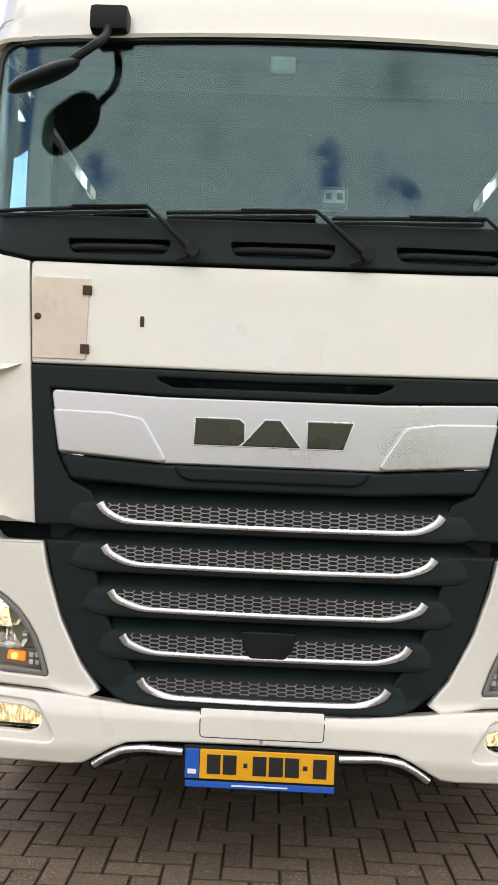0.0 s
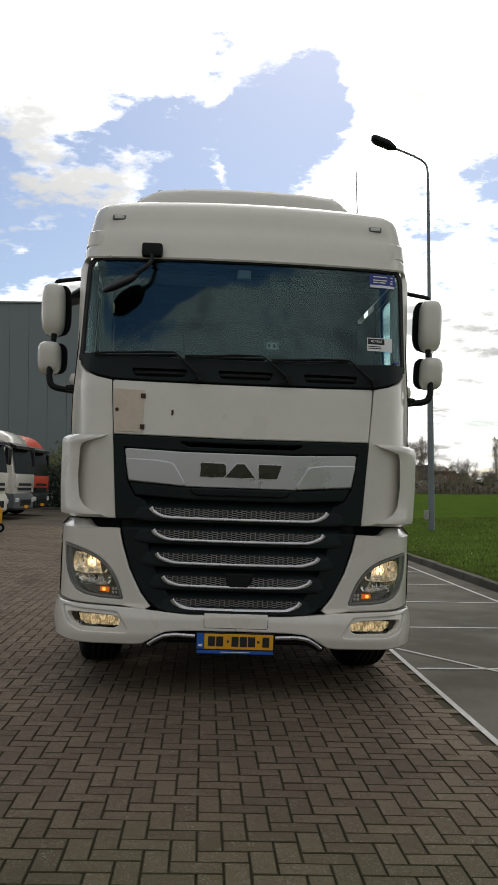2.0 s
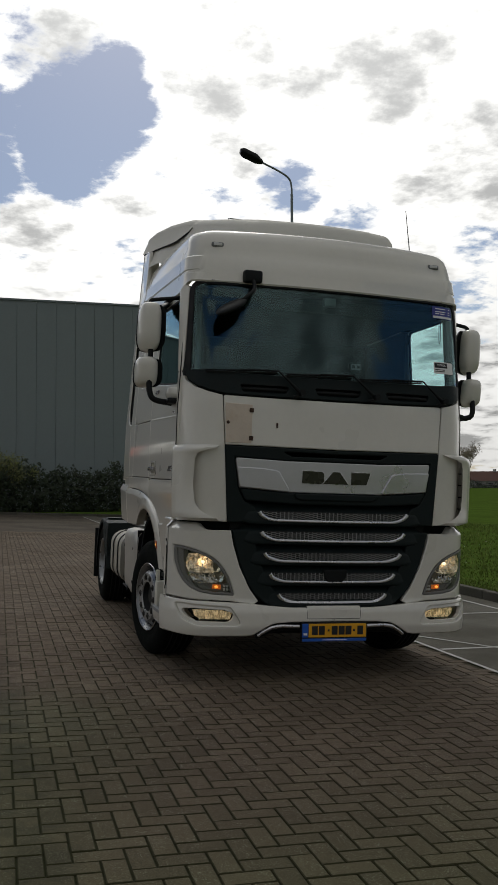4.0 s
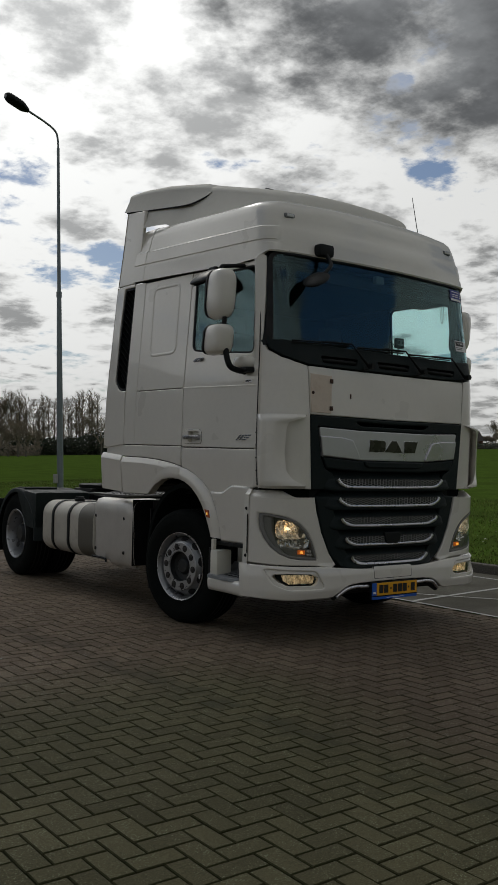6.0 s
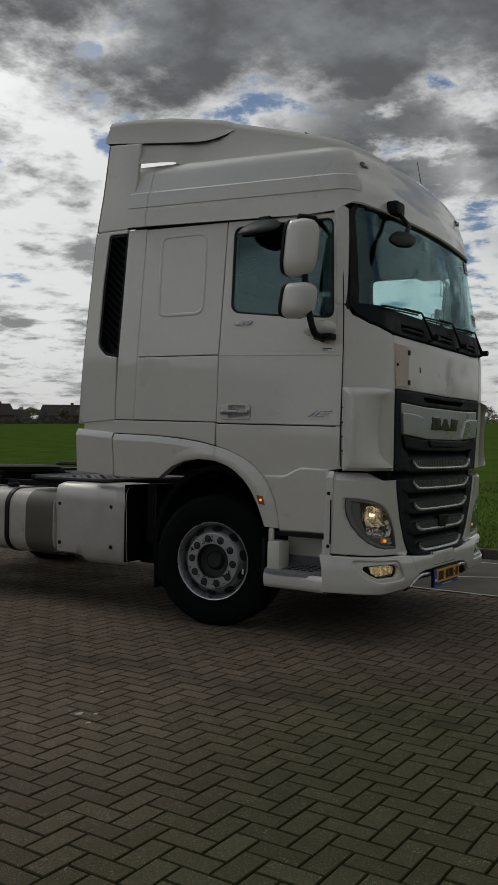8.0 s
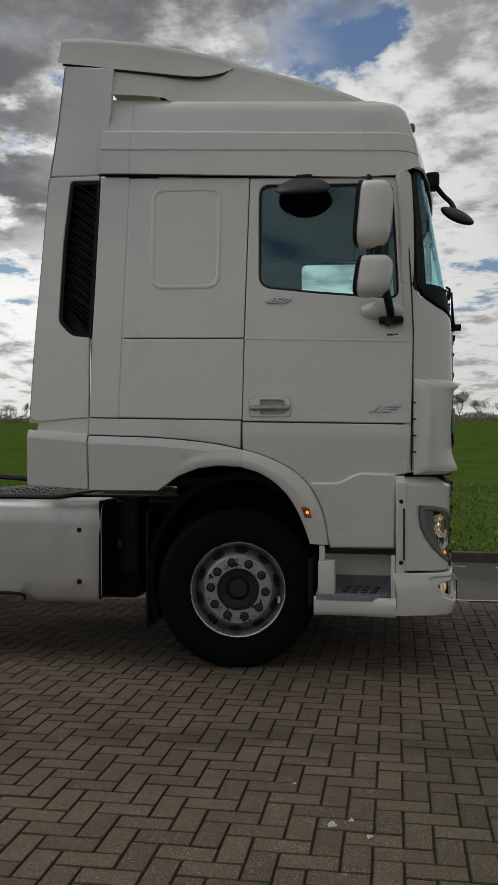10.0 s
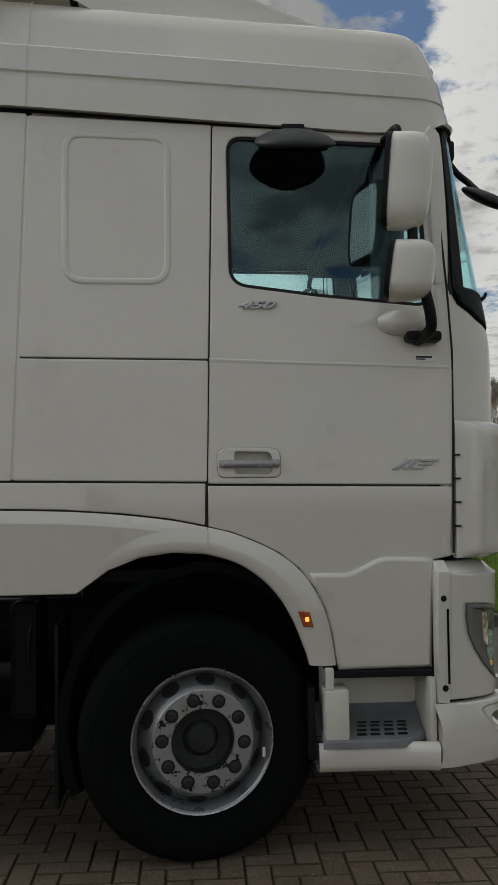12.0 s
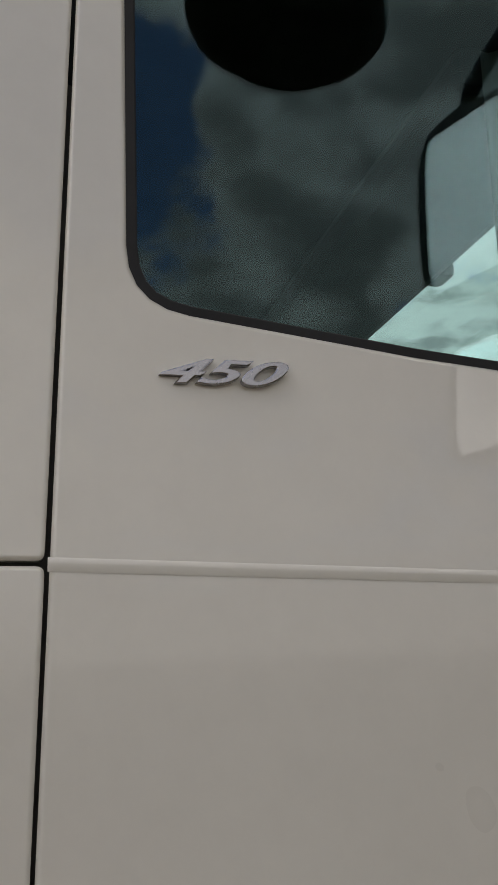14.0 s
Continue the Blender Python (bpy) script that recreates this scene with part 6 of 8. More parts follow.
def chassis():
    ch = thing_part("chassis")
    for s in (R, L):
        part("rail", box((s * 0.40, 6.4, 0.86), (0.08, 5.6, 0.26), 0.01), CHASSIS, ch)
        part("mudguard_flap", box((s * 1.02, 5.385, 0.60), (0.36, 0.016, 0.75), 0.004), BLACK, ch, "black rubber mud flap")
        part("air_tank", revolve([(0, 0.06), (0.03, 0.12), (0.55, 0.12), (0.58, 0.06)], (s * 0.75, 5.45, 0.62), "y", 24), CHASSIS, ch, smooth=40)
    part("front_axle", box((0, 4.79, 0.46), (1.9, 0.14, 0.14), 0.03), CHASSIS, ch)
    part("rear_axle", revolve([(-1.0, 0.09), (-0.25, 0.11), (-0.2, 0.24), (0.2, 0.24), (0.25, 0.11), (1.0, 0.09)], (0, 8.55, 0.52), "x", 24), CHASSIS, ch, smooth=40)
    part("engine", box((0, 4.6, 0.86), (0.85, 1.6, 0.75), 0.1), CHASSIS, ch)
    part("gearbox", box((0, 5.55, 0.62), (0.95, 1.0, 0.55), 0.12), CHASSIS, ch, smooth=40)
    # unseen silencer and battery masses, added to block light under the truck
    part("exhaust_silencer", box((0.55, 5.75, 0.56), (0.85, 0.85, 0.46), 0.10), CHASSIS, ch, smooth=40)
    part("battery_tray", box((-0.62, 5.70, 0.52), (0.45, 0.30, 0.34), 0.03), CHASSIS, ch)
    part("sump", box((0, 4.3, 0.45), (0.5, 0.9, 0.22), 0.05), CHASSIS, ch)
    part("radiator", box((0, 3.68, 0.85), (1.4, 0.10, 0.9), 0.02), BLACK, ch)
    part("cross_beam", box((0, 3.60, 0.42), (1.9, 0.10, 0.14), 0.02), BLACK, ch)
    part("fifth_wheel", revolve([(0, 0.46), (0.05, 0.47), (0.06, 0.44), (0.06, 0.05)], (0, 8.30, 1.06), "z", 40), CHASSIS, ch, "black fifth-wheel plate", smooth=30)
    part("fifth_wheel_mount", box((0, 8.30, 1.00), (0.95, 0.5, 0.14), 0.03), CHASSIS, ch)
    part("catwalk", box((-0.45, 6.45, 1.060), (1.3, 0.85, 0.02), 0.004), WALKM, ch, "chequer-plate catwalk")
    for i in range(7):
        for j in range(10):
            m = pose(-1.02 + 0.09 * j, 6.10 + 0.09 * i, 1.074, 0, 0, 45 if (i + j) % 2 else -45)
            part("chequer_stud", box((0, 0, 0), (0.035, 0.008, 0.006), 0.002, 1, None, m), WALKM, ch)
    for k in range(3):
        part("air_hose", tube(bend([(-0.5 + 0.1 * k, 6.15, 1.25), (-0.7 + 0.1 * k, 6.3, 1.16), (-0.6, 6.8 + 0.1 * k, 1.18), (-0.3, 7.4, 1.16)], 5), 0.018, 6), SEAM, ch, "black coiled hose")
    part("rear_frame_cover", box((0, 7.0, 1.02), (0.95, 1.2, 0.06), 0.02), CHASSIS, ch)
    part("exhaust_bracket", box((-0.9, 5.55, 0.80), (0.3, 0.12, 0.5), 0.03), CHASSIS, ch)
    for k in range(4):
        part("pipe", tube(bend([(-1.02 + 0.03 * k, 5.50, 1.05), (-1.05 + 0.03 * k, 5.53, 0.85), (-1.0 + 0.02 * k, 5.50, 0.6)], 4), 0.012, 6), BLACK, ch)
    # equipment box with a dented aluminium cover
    for s in (R, L):
        bx = thing_part("side_box")
        tagged(bx, "light grey equipment cover with dark bolts")
        rows = []
        for y in np.linspace(5.69, 6.495, 15):
            e = min(1.0, (y - 5.69) / 0.05, (6.495 - y) / 0.03)
            e = math.sqrt(max(0.0, 1 - (1 - e) ** 2)) if e < 1 else 1.0
            z0 = table(y, [(5.69, 0.365), (6.15, 0.365), (6.22, 0.435), (6.495, 0.435)])
            prof = [(0.85, 1.040), (1.14, 1.037), (1.205, 1.020), (1.232, 0.975), (1.236, 0.88), (1.225, 0.70), (1.225, 0.52), (1.215, 0.42), (1.19, 0.38), (1.15, 0.365)]
            rows.append([Vector((s * (x - 0.03 * (1 - e) if x > 1 else x), y, max(z, z0) - (0.01 * (1 - e) if z > 0.9 else 0))) for x, z in prof])
        part("cover", loft(rows), ALU, bx, smooth=60)
        part("end_wall", box((s * 1.03, 5.70, 0.72), (0.36, 0.012, 0.64), 0.004), CHASSIS, bx)
        for y in (5.83, 6.42):
            for z in (0.85, 0.515):
                part("bolt", revolve([(0, 0.018), (s * 0.006, 0.016), (s * 0.004, 0.008)], (s * 1.231, y, z), "x", 12), BLACK, bx, "dark bolt")
        part("lower_rail", tube(bend([(s * 1.22, 6.20, 0.39), (s * 1.225, 6.24, 0.425), (s * 1.225, 6.49, 0.427)], 4), 0.012, 6), BLACK, bx)
        # fuel tank, a rounded box with two straps
        tk = thing_part("fuel_tank")
        tagged(tk, "dusty cream fuel tank with two black straps")
        def ring(y, g=0.0):
            pts = []
            for cx, cz, a0 in ((1.055, 0.79, 0), (0.72, 0.79, 90), (0.72, 0.54, 180), (1.055, 0.54, 270)):
                for k in range(7):
                    a = radians(a0 + 15 * k)
                    pts.append(Vector((s * (cx + (0.16 + g) * math.cos(a)), y, cz + (0.16 + g) * math.sin(a))))
            return pts
        part("body", loft([ring(6.50, -0.03), ring(6.515, 0.0), ring(7.78, 0.0), ring(7.82, -0.05)], True, True), TANKP, tk, smooth=40)
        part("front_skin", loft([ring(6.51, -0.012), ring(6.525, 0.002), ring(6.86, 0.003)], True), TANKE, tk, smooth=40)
        for y in (7.10, 7.50):
            part("strap", loft([ring(y - 0.03, 0.003), ring(y - 0.025, 0.010), ring(y + 0.025, 0.010), ring(y + 0.03, 0.003)], True), BLACK, tk, "black tank strap", smooth=40)
        part("filler_cap", revolve([(0, 0.055), (0.03, 0.055), (0.04, 0.045)], (s * 1.02, 7.24, 0.955), "z", 20), BLACK, tk, "black filler cap", smooth=35)
        part("cap_lever", box((s * 1.02, 7.24, 1.0), (0.10, 0.022, 0.015), 0.005), BLACK, tk)
        # rear mudguard
        mg = thing_part("rear_mudguard")
        tagged(mg, "dark grey plastic mudguard over the twin rear wheels")
        rows = []
        for k in range(17):
            a = radians(-12 + 196 * k / 16)
            c, sn = math.cos(a), math.sin(a)
            rows.append([Vector((s * x, 8.52 + (0.60 + dr) * c, 0.50 + (0.565 + dr) * sn)) for x, dr in ((1.245, -0.055), (1.25, -0.02), (1.235, 0.0), (0.55, 0.0))])
        part("shell", loft(rows), DARK, mg, smooth=60)
        part("top_rib", box((s * 0.98, 8.50, 1.062), (0.42, 0.22, 0.02), 0.008), DARK, mg, smooth=40)
        # flat front deck of the guard, above the tank end
        deck = [[Vector((s * x, y, z)) for x, z in ((0.55, 1.045), (1.19, 1.045), (1.235, 1.030), (1.245, 0.985), (1.245, 0.62))] for y in (7.93, 8.20, 8.48)]
        for q in deck[0]:
            q.z -= 0.02
        for q in deck[2][3:]:
            q.z = 1.0
        part("front_deck", loft(deck), DARK, mg, smooth=35)
        part("deck_front", box((s * 0.90, 7.935, 0.82), (0.68, 0.015, 0.40), 0.004), DARK, mg)
        part("rear_flap", box((s * 0.97, 9.135, 0.58), (0.60, 0.02, 0.66), 0.005), BLACK, mg)
    part("tail_bar", box((0, 9.25, 0.85), (1.6, 0.06, 0.14), 0.02), CHASSIS, ch)


def cab_inside():
    ins = thing_part("cab_interior")
    tagged(ins, "dark cab interior with two seats and a steering wheel")
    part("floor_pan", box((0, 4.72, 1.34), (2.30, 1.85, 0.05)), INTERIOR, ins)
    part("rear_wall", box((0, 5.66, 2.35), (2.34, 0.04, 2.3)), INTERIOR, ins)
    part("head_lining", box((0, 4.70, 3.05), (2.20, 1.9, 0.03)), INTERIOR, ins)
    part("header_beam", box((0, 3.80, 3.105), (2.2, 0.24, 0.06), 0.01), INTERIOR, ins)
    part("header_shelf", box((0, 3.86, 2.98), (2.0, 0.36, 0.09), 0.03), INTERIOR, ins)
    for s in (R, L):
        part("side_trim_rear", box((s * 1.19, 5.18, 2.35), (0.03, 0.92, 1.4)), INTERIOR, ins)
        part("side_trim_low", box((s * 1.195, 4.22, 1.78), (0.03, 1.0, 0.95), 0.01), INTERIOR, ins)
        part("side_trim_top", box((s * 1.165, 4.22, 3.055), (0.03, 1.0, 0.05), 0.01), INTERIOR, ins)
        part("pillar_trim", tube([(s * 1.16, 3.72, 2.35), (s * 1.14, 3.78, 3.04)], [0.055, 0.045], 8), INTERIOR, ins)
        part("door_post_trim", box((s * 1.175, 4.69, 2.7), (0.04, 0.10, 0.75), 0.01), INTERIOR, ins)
        st = thing_part("seat")
        part("cushion", box((s * 0.62, 4.62, 1.85), (0.50, 0.50, 0.16), 0.06), SEATM, st, smooth=60)
        part("backrest", box((s * 0.62, 4.92, 2.25), (0.48, 0.14, 0.78), 0.06, m=None), SEATM, st, smooth=60)
        part("headrest", box((s * 0.62, 4.94, 2.72), (0.28, 0.10, 0.20), 0.04), SEATM, st, smooth=60)
        part("pedestal", box((s * 0.62, 4.62, 1.57), (0.34, 0.40, 0.42), 0.03), INTERIOR, st)
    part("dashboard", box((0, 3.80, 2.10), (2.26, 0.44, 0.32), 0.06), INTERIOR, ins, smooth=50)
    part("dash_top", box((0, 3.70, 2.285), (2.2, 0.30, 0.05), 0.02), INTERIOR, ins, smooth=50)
    sw = bmesh.new()
    ringp = [Vector((0.23 * math.cos(a), 0.23 * math.sin(a), 0)) for a in np.linspace(0, 2 * math.pi, 33)]
    tube(ringp, 0.017, 8, sw)
    tube([(-0.22, 0, 0), (0, 0, -0.03), (0.22, 0, 0)], 0.016, 6, sw)
    tube([(0, -0.22, 0), (0, 0, -0.03)], 0.016, 6, sw)
    bmesh.ops.transform(sw, matrix=pose(0.62, 4.10, 2.32, 38, 0, 0), verts=sw.verts)
    part("steering_wheel", sw, BLACK, ins, "black steering wheel", smooth=60)
    part("camera_box", box(on_front(-0.02, 3.02, -0.06), (0.10, 0.05, 0.07), 0.015), CLEARW2, ins)
    # toll box on a stalk with a looped lead, curtain by the pillar, cord at the far window
    q = on_front(0.197, 2.492, -0.085)
    toll = part("toll_box", box(q, (0.105, 0.038, 0.090), 0.017, 3), HOUSING, ins, "small rounded box on a stalk", smooth=50)
    part("label", box(q + Vector((0, -0.0195, 0.004)), (0.080, 0.002, 0.050), 0.0008), CLEARW2, toll)
    for k in (-1, 1):
        part("key", box(q + Vector((0.021 * k, -0.0215, 0.004)), (0.022, 0.002, 0.024), 0.0008), INK, toll)
    part("stalk", tube([q + Vector((0, 0.01, -0.04)), q + Vector((0, 0.03, -0.19))], 0.006, 6), BLACK, toll)
    part("lead", tube(bend([q + Vector((-0.04, 0.01, -0.03)), q + Vector((-0.10, 0.01, 0.0)), q + Vector((-0.125, 0.02, -0.06)), q + Vector((-0.10, 0.03, -0.17))], 5), 0.003, 5), BLACK, toll)
    part("binnacle", box((0.60, 3.84, 2.315), (0.52, 0.26, 0.10), 0.045, 4), INTERIOR, ins, smooth=60)
    folds = [[Vector((-1.10 + 0.022 * math.cos(5.2 * k) + 0.012 * k, 3.86 + 0.020 * k, z)) for k in range(8)] for z in (2.36, 2.55, 2.8, 3.0)]
    part("curtain", loft(folds), CURTAIN, ins, "grey curtain gathered by the pillar", smooth=60)
    part("cord", tube(bend([(1.13, 3.905, 3.02), (1.13, 3.905, 2.85), (1.13, 3.897, 2.815), (1.13, 3.885, 2.815), (1.13, 3.880, 2.85), (1.13, 3.880, 3.02)], 4), 0.0032, 5), BLACK, ins)
    part("bunk", box((0, 5.35, 1.95), (2.0, 0.55, 0.16), 0.05), SEATM, ins, smooth=50)
    # stickers inside the windscreen
    bl = drape("blue_sticker", [(0.905, 3.075), (1.105, 3.075), (1.105, 2.968), (0.905, 2.968)], on_front, STBLUE, ins, (), 0.001, 0.0003, label="blue sticker with a white border", out=-0.003 + 0.004)
    for z in (3.060, 3.034, 3.016):
        drape("sticker_bar", [(0.935, z), (1.085, z), (1.085, z - 0.008), (0.935, z - 0.008)], on_front, PAPER, bl, (), 0.001, 0.0002, out=0.002)
    drape("sticker_foot", [(0.91, 2.992), (1.10, 2.992), (1.10, 2.972), (0.91, 2.972)], on_front, PAPER, bl, (), 0.001, 0.0002, out=0.002)
    wl = drape("stock_label", [(0.885, 2.5850), (1.075, 2.5850), (1.075, 2.4850), (0.885, 2.4850)], on_front, PAPER, ins, (), 0.001, 0.0003, label="white stock label with a dark number field", out=0.001)
    drape("label_field", [(0.892, 2.5780), (1.015, 2.5780), (1.015, 2.5350), (0.892, 2.5350)], on_front, INK, wl, (), 0.001, 0.0002, out=0.002)
    c = on_front(0.953, 2.5565, 0.0035)
    writing("label_number", "307906", 0.030, Matrix.Translation(c) @ Matrix(((1, 0, 0, 0), (0, 0, -1, 0), (0, 1, 0, 0), (0, 0, 0, 1))) @ pose(0, 0, 0, 0, 3, 0), PAPER, wl, 0.0004)
    for z in (2.5220, 2.5080):
        drape("label_bar", [(0.895, z), (0.99, z), (0.99, z - 0.006), (0.895, z - 0.006)], on_front, INK, wl, (), 0.001, 0.0002, out=0.002)
    drape("window_bar", [(1.095, 2.42), (1.125, 2.42), (1.125, 2.40), (1.095, 2.40)], on_front, STBLUE, ins, (), 0.001, 0.0003, out=0.001)


CURTAIN = surface("grey_curtain_cloth", (0.13, 0.14, 0.14), 0.9, vary=0.15, scale=9)
CLEARW2 = surface("pale_grey_device", (0.15, 0.17, 0.175), 0.5, vary=0.05)


def inner_shell():
    """Dark structure behind the outer panels, seen only in the joints."""
    for s in (R, L):
        S = on_side(s)
        drape("body_side", [(5.72, 3.09), (5.75, 1.14), (5.35, 1.14), (5.05, 1.30), (4.80, 1.32), (4.55, 1.26), (4.35, 1.05), (4.27, 0.78), (3.84, 0.79), (3.75, 1.25), (3.72, 2.0), (3.77, 3.03)], S, BACKING, truck,
              [rounded([(4.656, 3.040, 0.07), (4.652, 2.385, 0.09), (4.27, 2.338, 0.3), (3.785, 2.295, 0.06), (3.825, 3.020, 0.06)])], 0.012, 0.002, step=0.15, out=-0.034)
    drape("body_front", [(-1.2, 2.28), (1.2, 2.28), (1.2, 1.24), (0.85, 1.24), (0.85, 1.78), (-0.85, 1.78), (-0.85, 1.24), (-1.2, 1.24)], on_front, SEAM, truck, (), 0.012, 0.002, step=0.15, out=-0.050)
    part("cab_back", box((0, 5.70, 2.08), (2.34, 0.03, 1.90), 0.01), WHITE2, truck)
    part("cab_under", box((0, 5.3, 1.16), (2.2, 0.9, 0.06), 0.01), BLACK, truck)


for side in (R, L):
    cab_side(side)
    outside_mirrors(side)
    step_box(side)
cab_front()
silver_panel()
grille()
bumper()
for ob in list(truck.children):
    kind = ob.name.split(".")[0]
    if kind in ("bumper", "headlamp", "fog_lamp"):
        spread(ob, 0.80, 1.20, 0.034)
    elif kind == "entry_step":
        spread(ob, 1.10, 1.20, 0.034)
    elif kind == "corner_panel":
        for guide in [o for o in ob.children if o.name.startswith("air_guide")]:
            spread(guide, 1.00, 1.18, 0.036, 3.712)
roof()
deflector()
front_mirror()
chassis()
cab_inside()
inner_shell()
for side in (R, L):
    turned = wheel("front_wheel", side * 1.085, 4.81, side, True, 0.31)
    turned.matrix_basis = pose(side * 1.085, 4.81, -0.010, 0, 0, 10) @ pose(-side * 1.085, -4.81, 0)
    wheel("rear_wheel", side * 1.075, 8.55, side, False, 0.29)
    wheel("rear_wheel", side * 0.76, 8.55, side, False, 0.29)
BASE_Y = 6.2
for ob in list(truck.children):
    ob.matrix_basis = Matrix.Translation((0, -BASE_Y, 0)) @ ob.matrix_basis
truck.matrix_basis = FALL @ pose(XC, BASE_Y, 0)


# ---- the yard and what stands round it ----
def ground_material(name, base, speck, scale, rough=0.9, *rest, spec=0.12, **kw):
    m = ground_nodes(name, base, speck, scale, rough, *rest, **kw)
    m.node_tree.nodes["Principled BSDF"].inputs["Specular IOR Level"].default_value = spec
    return m


def ground_nodes(name, base, speck, scale, rough=0.9, patch=None, patch_amount=0.0, bump=0.4, random_tint=0.0, island=0.0, moss=None):
    m = bpy.data.materials.new(name)
    m.use_nodes = True
    n = Nodes(m.node_tree)
    b = m.node_tree.nodes["Principled BSDF"]
    geo = n.add("ShaderNodeNewGeometry")
    co = geo.outputs["Position"]
    grain = n.noise(co, scale, 4.0, 0.7)
    col = n.mix(n.span(grain, 0.35, 0.68), (*base, 1), (*speck, 1))
    if random_tint:
        s = n.vec("SCALE", col)
        n.put(s.inputs["Scale"], n.span(n.add("ShaderNodeObjectInfo").outputs["Random"], 0.0, 1.0, 1 - random_tint, 1 + random_tint))
        col = s.outputs[0]
    if island:
        s = n.vec("SCALE", col)
        n.put(s.inputs["Scale"], n.span(geo.outputs["Random Per Island"], 0.0, 1.0, 1 - island, 1 + island))
        col = s.outputs[0]
    large = n.noise(co, 0.55, 5.0, 0.6)
    if island:
        # pale stone chips in the concrete
        chips = n.math("MULTIPLY", n.span(n.noise(co, 150, 2.0, 0.5), 0.60, 0.66), n.span(n.noise(co, 9.0, 3.0, 0.6), 0.35, 0.65, 0.2, 0.95))
        col = n.mix(chips, col, (0.38, 0.35, 0.29, 1))
        # a darker rolled track where wheels pass
        across = n.math("ADD", n.vec("DOT_PRODUCT", co, (1.0, 0.04, 0.0)).outputs["Value"], n.math("MULTIPLY", n.math("SUBTRACT", n.noise(co, 1.3, 3.0), 0.5), 0.25))
        off = n.math("ABSOLUTE", n.math("ADD", across, 2.22))
        track = n.math("MULTIPLY", n.span(off, 0.05, 0.20, 0.42, 0.0), n.span(n.noise(co, 3.2, 4.0, 0.6), 0.36, 0.56))
        col = n.mix(track, col, (0.030, 0.029, 0.024, 1))
    if patch:
        col = n.mix(n.math("MULTIPLY", n.span(large, 0.42, 0.62), patch_amount), col, (*patch, 1))
    if moss:
        # a greenish film on the blocks, worn off round the truck's nose and along its side
        at = n.add("ShaderNodeSeparateXYZ", i_0=co).outputs
        uneven = n.math("MULTIPLY", n.math("SUBTRACT", large, 0.5), 1.4)
        f = n.math("MAXIMUM", n.span(n.math("ADD", at[1], uneven), -0.4, 1.8, 1.0, 0.0), n.math("MULTIPLY", n.span(n.math("ADD", at[0], uneven), -2.4, -1.0, 1.0, 0.0), n.span(n.math("ADD", at[1], uneven), 2.4, 4.2, 1.0, 0.0)))
        col = n.mix(f, col, n.vec("MULTIPLY", col, moss).outputs[0])
    n.put(b.inputs["Base Color"], col)
    n.put(b.inputs["Roughness"], n.span(large, 0.3, 0.7, rough - 0.1, min(1.0, rough + 0.05)))
    b.inputs["Specular IOR Level"].default_value = 0.2
    bp = n.add("ShaderNodeBump", i_Strength=bump, i_Distance=0.004, i_Height=n.noise(co, scale * 0.8, 5.0, 0.7))
    n.put(b.inputs["Normal"], bp.outputs[0])
    return m


BRICK = ground_material("concrete_paver", (0.081, 0.060, 0.042), (0.170, 0.130, 0.093), 170, 0.85, (0.060, 0.050, 0.038), 0.22, 0.5, island=0.14, random_tint=0.13, moss=(0.66, 0.80, 0.62))
CHAMFER = ground_material("mossy_block_edge", (0.054, 0.045, 0.030), (0.110, 0.088, 0.062), 120, 0.95, (0.030, 0.036, 0.017), 0.4, moss=(0.60, 0.72, 0.50))
JOINT = ground_material("mossy_joint_sand", (0.046, 0.039, 0.025), (0.076, 0.064, 0.043), 90, 0.95, (0.028, 0.038, 0.014), 0.4, moss=(0.46, 0.58, 0.40))
FARPAVE = ground_material("far_paving", (0.062, 0.050, 0.037), (0.125, 0.104, 0.079), 60, 0.85, (0.048, 0.043, 0.035), 0.5, moss=(0.88, 1.0, 0.78))
ASPHALT = ground_material("grey_bay_surface", (0.084, 0.080, 0.064), (0.155, 0.147, 0.120), 110, 0.85, (0.062, 0.058, 0.044), 0.75)
LINE = ground_material("worn_white_line", (0.42, 0.42, 0.40), (0.66, 0.66, 0.64), 60, 0.7, (0.30, 0.29, 0.27), 0.35)
KERB = ground_material("concrete_kerb", (0.075, 0.068, 0.058), (0.15, 0.14, 0.12), 70, 0.9, (0.05, 0.055, 0.035), 0.5, random_tint=0.12)
GRASS = ground_material("grass_ground", (0.056, 0.105, 0.016), (0.095, 0.145, 0.028), 14, 0.95, (0.046, 0.070, 0.016), 0.5, 0.6, spec=0.0)
BLADE = surface("grass_blade", (0.155, 0.205, 0.050), 0.8, vary=0.35, scale=2.0, island=0.35, spec=0.1)
DAISY = surface("daisy_white", (0.72, 0.72, 0.66), 0.8, vary=0.05)
POLE = surface("galvanised_pole", (0.20, 0.235, 0.25), 0.5, metal=0.35, vary=0.12, scale=5)
WALLM = surface("grey_cladding", (0.215, 0.255, 0.262), 0.55, metal=0.1, vary=0.05, scale=0.6)
BARK = surface("bark", (0.15, 0.135, 0.11), 0.9, vary=0.3, scale=4)
TWIG = surface("bare_twigs", (0.26, 0.22, 0.165), 0.9, vary=0.25, scale=3)
LEAF = surface("dark_evergreen_leaf", (0.022, 0.035, 0.014), 0.7, vary=0.35, scale=2.0, island=0.4)
BUD = surface("pale_spring_leaf", (0.15, 0.165, 0.048), 0.7, vary=0.3, scale=2.0, island=0.4)
ROOFT = surface("dark_roof_tile", (0.035, 0.028, 0.026), 0.8, vary=0.2, scale=2)
ROOFR = surface("red_roof_tile", (0.105, 0.045, 0.032), 0.8, vary=0.2, scale=2)
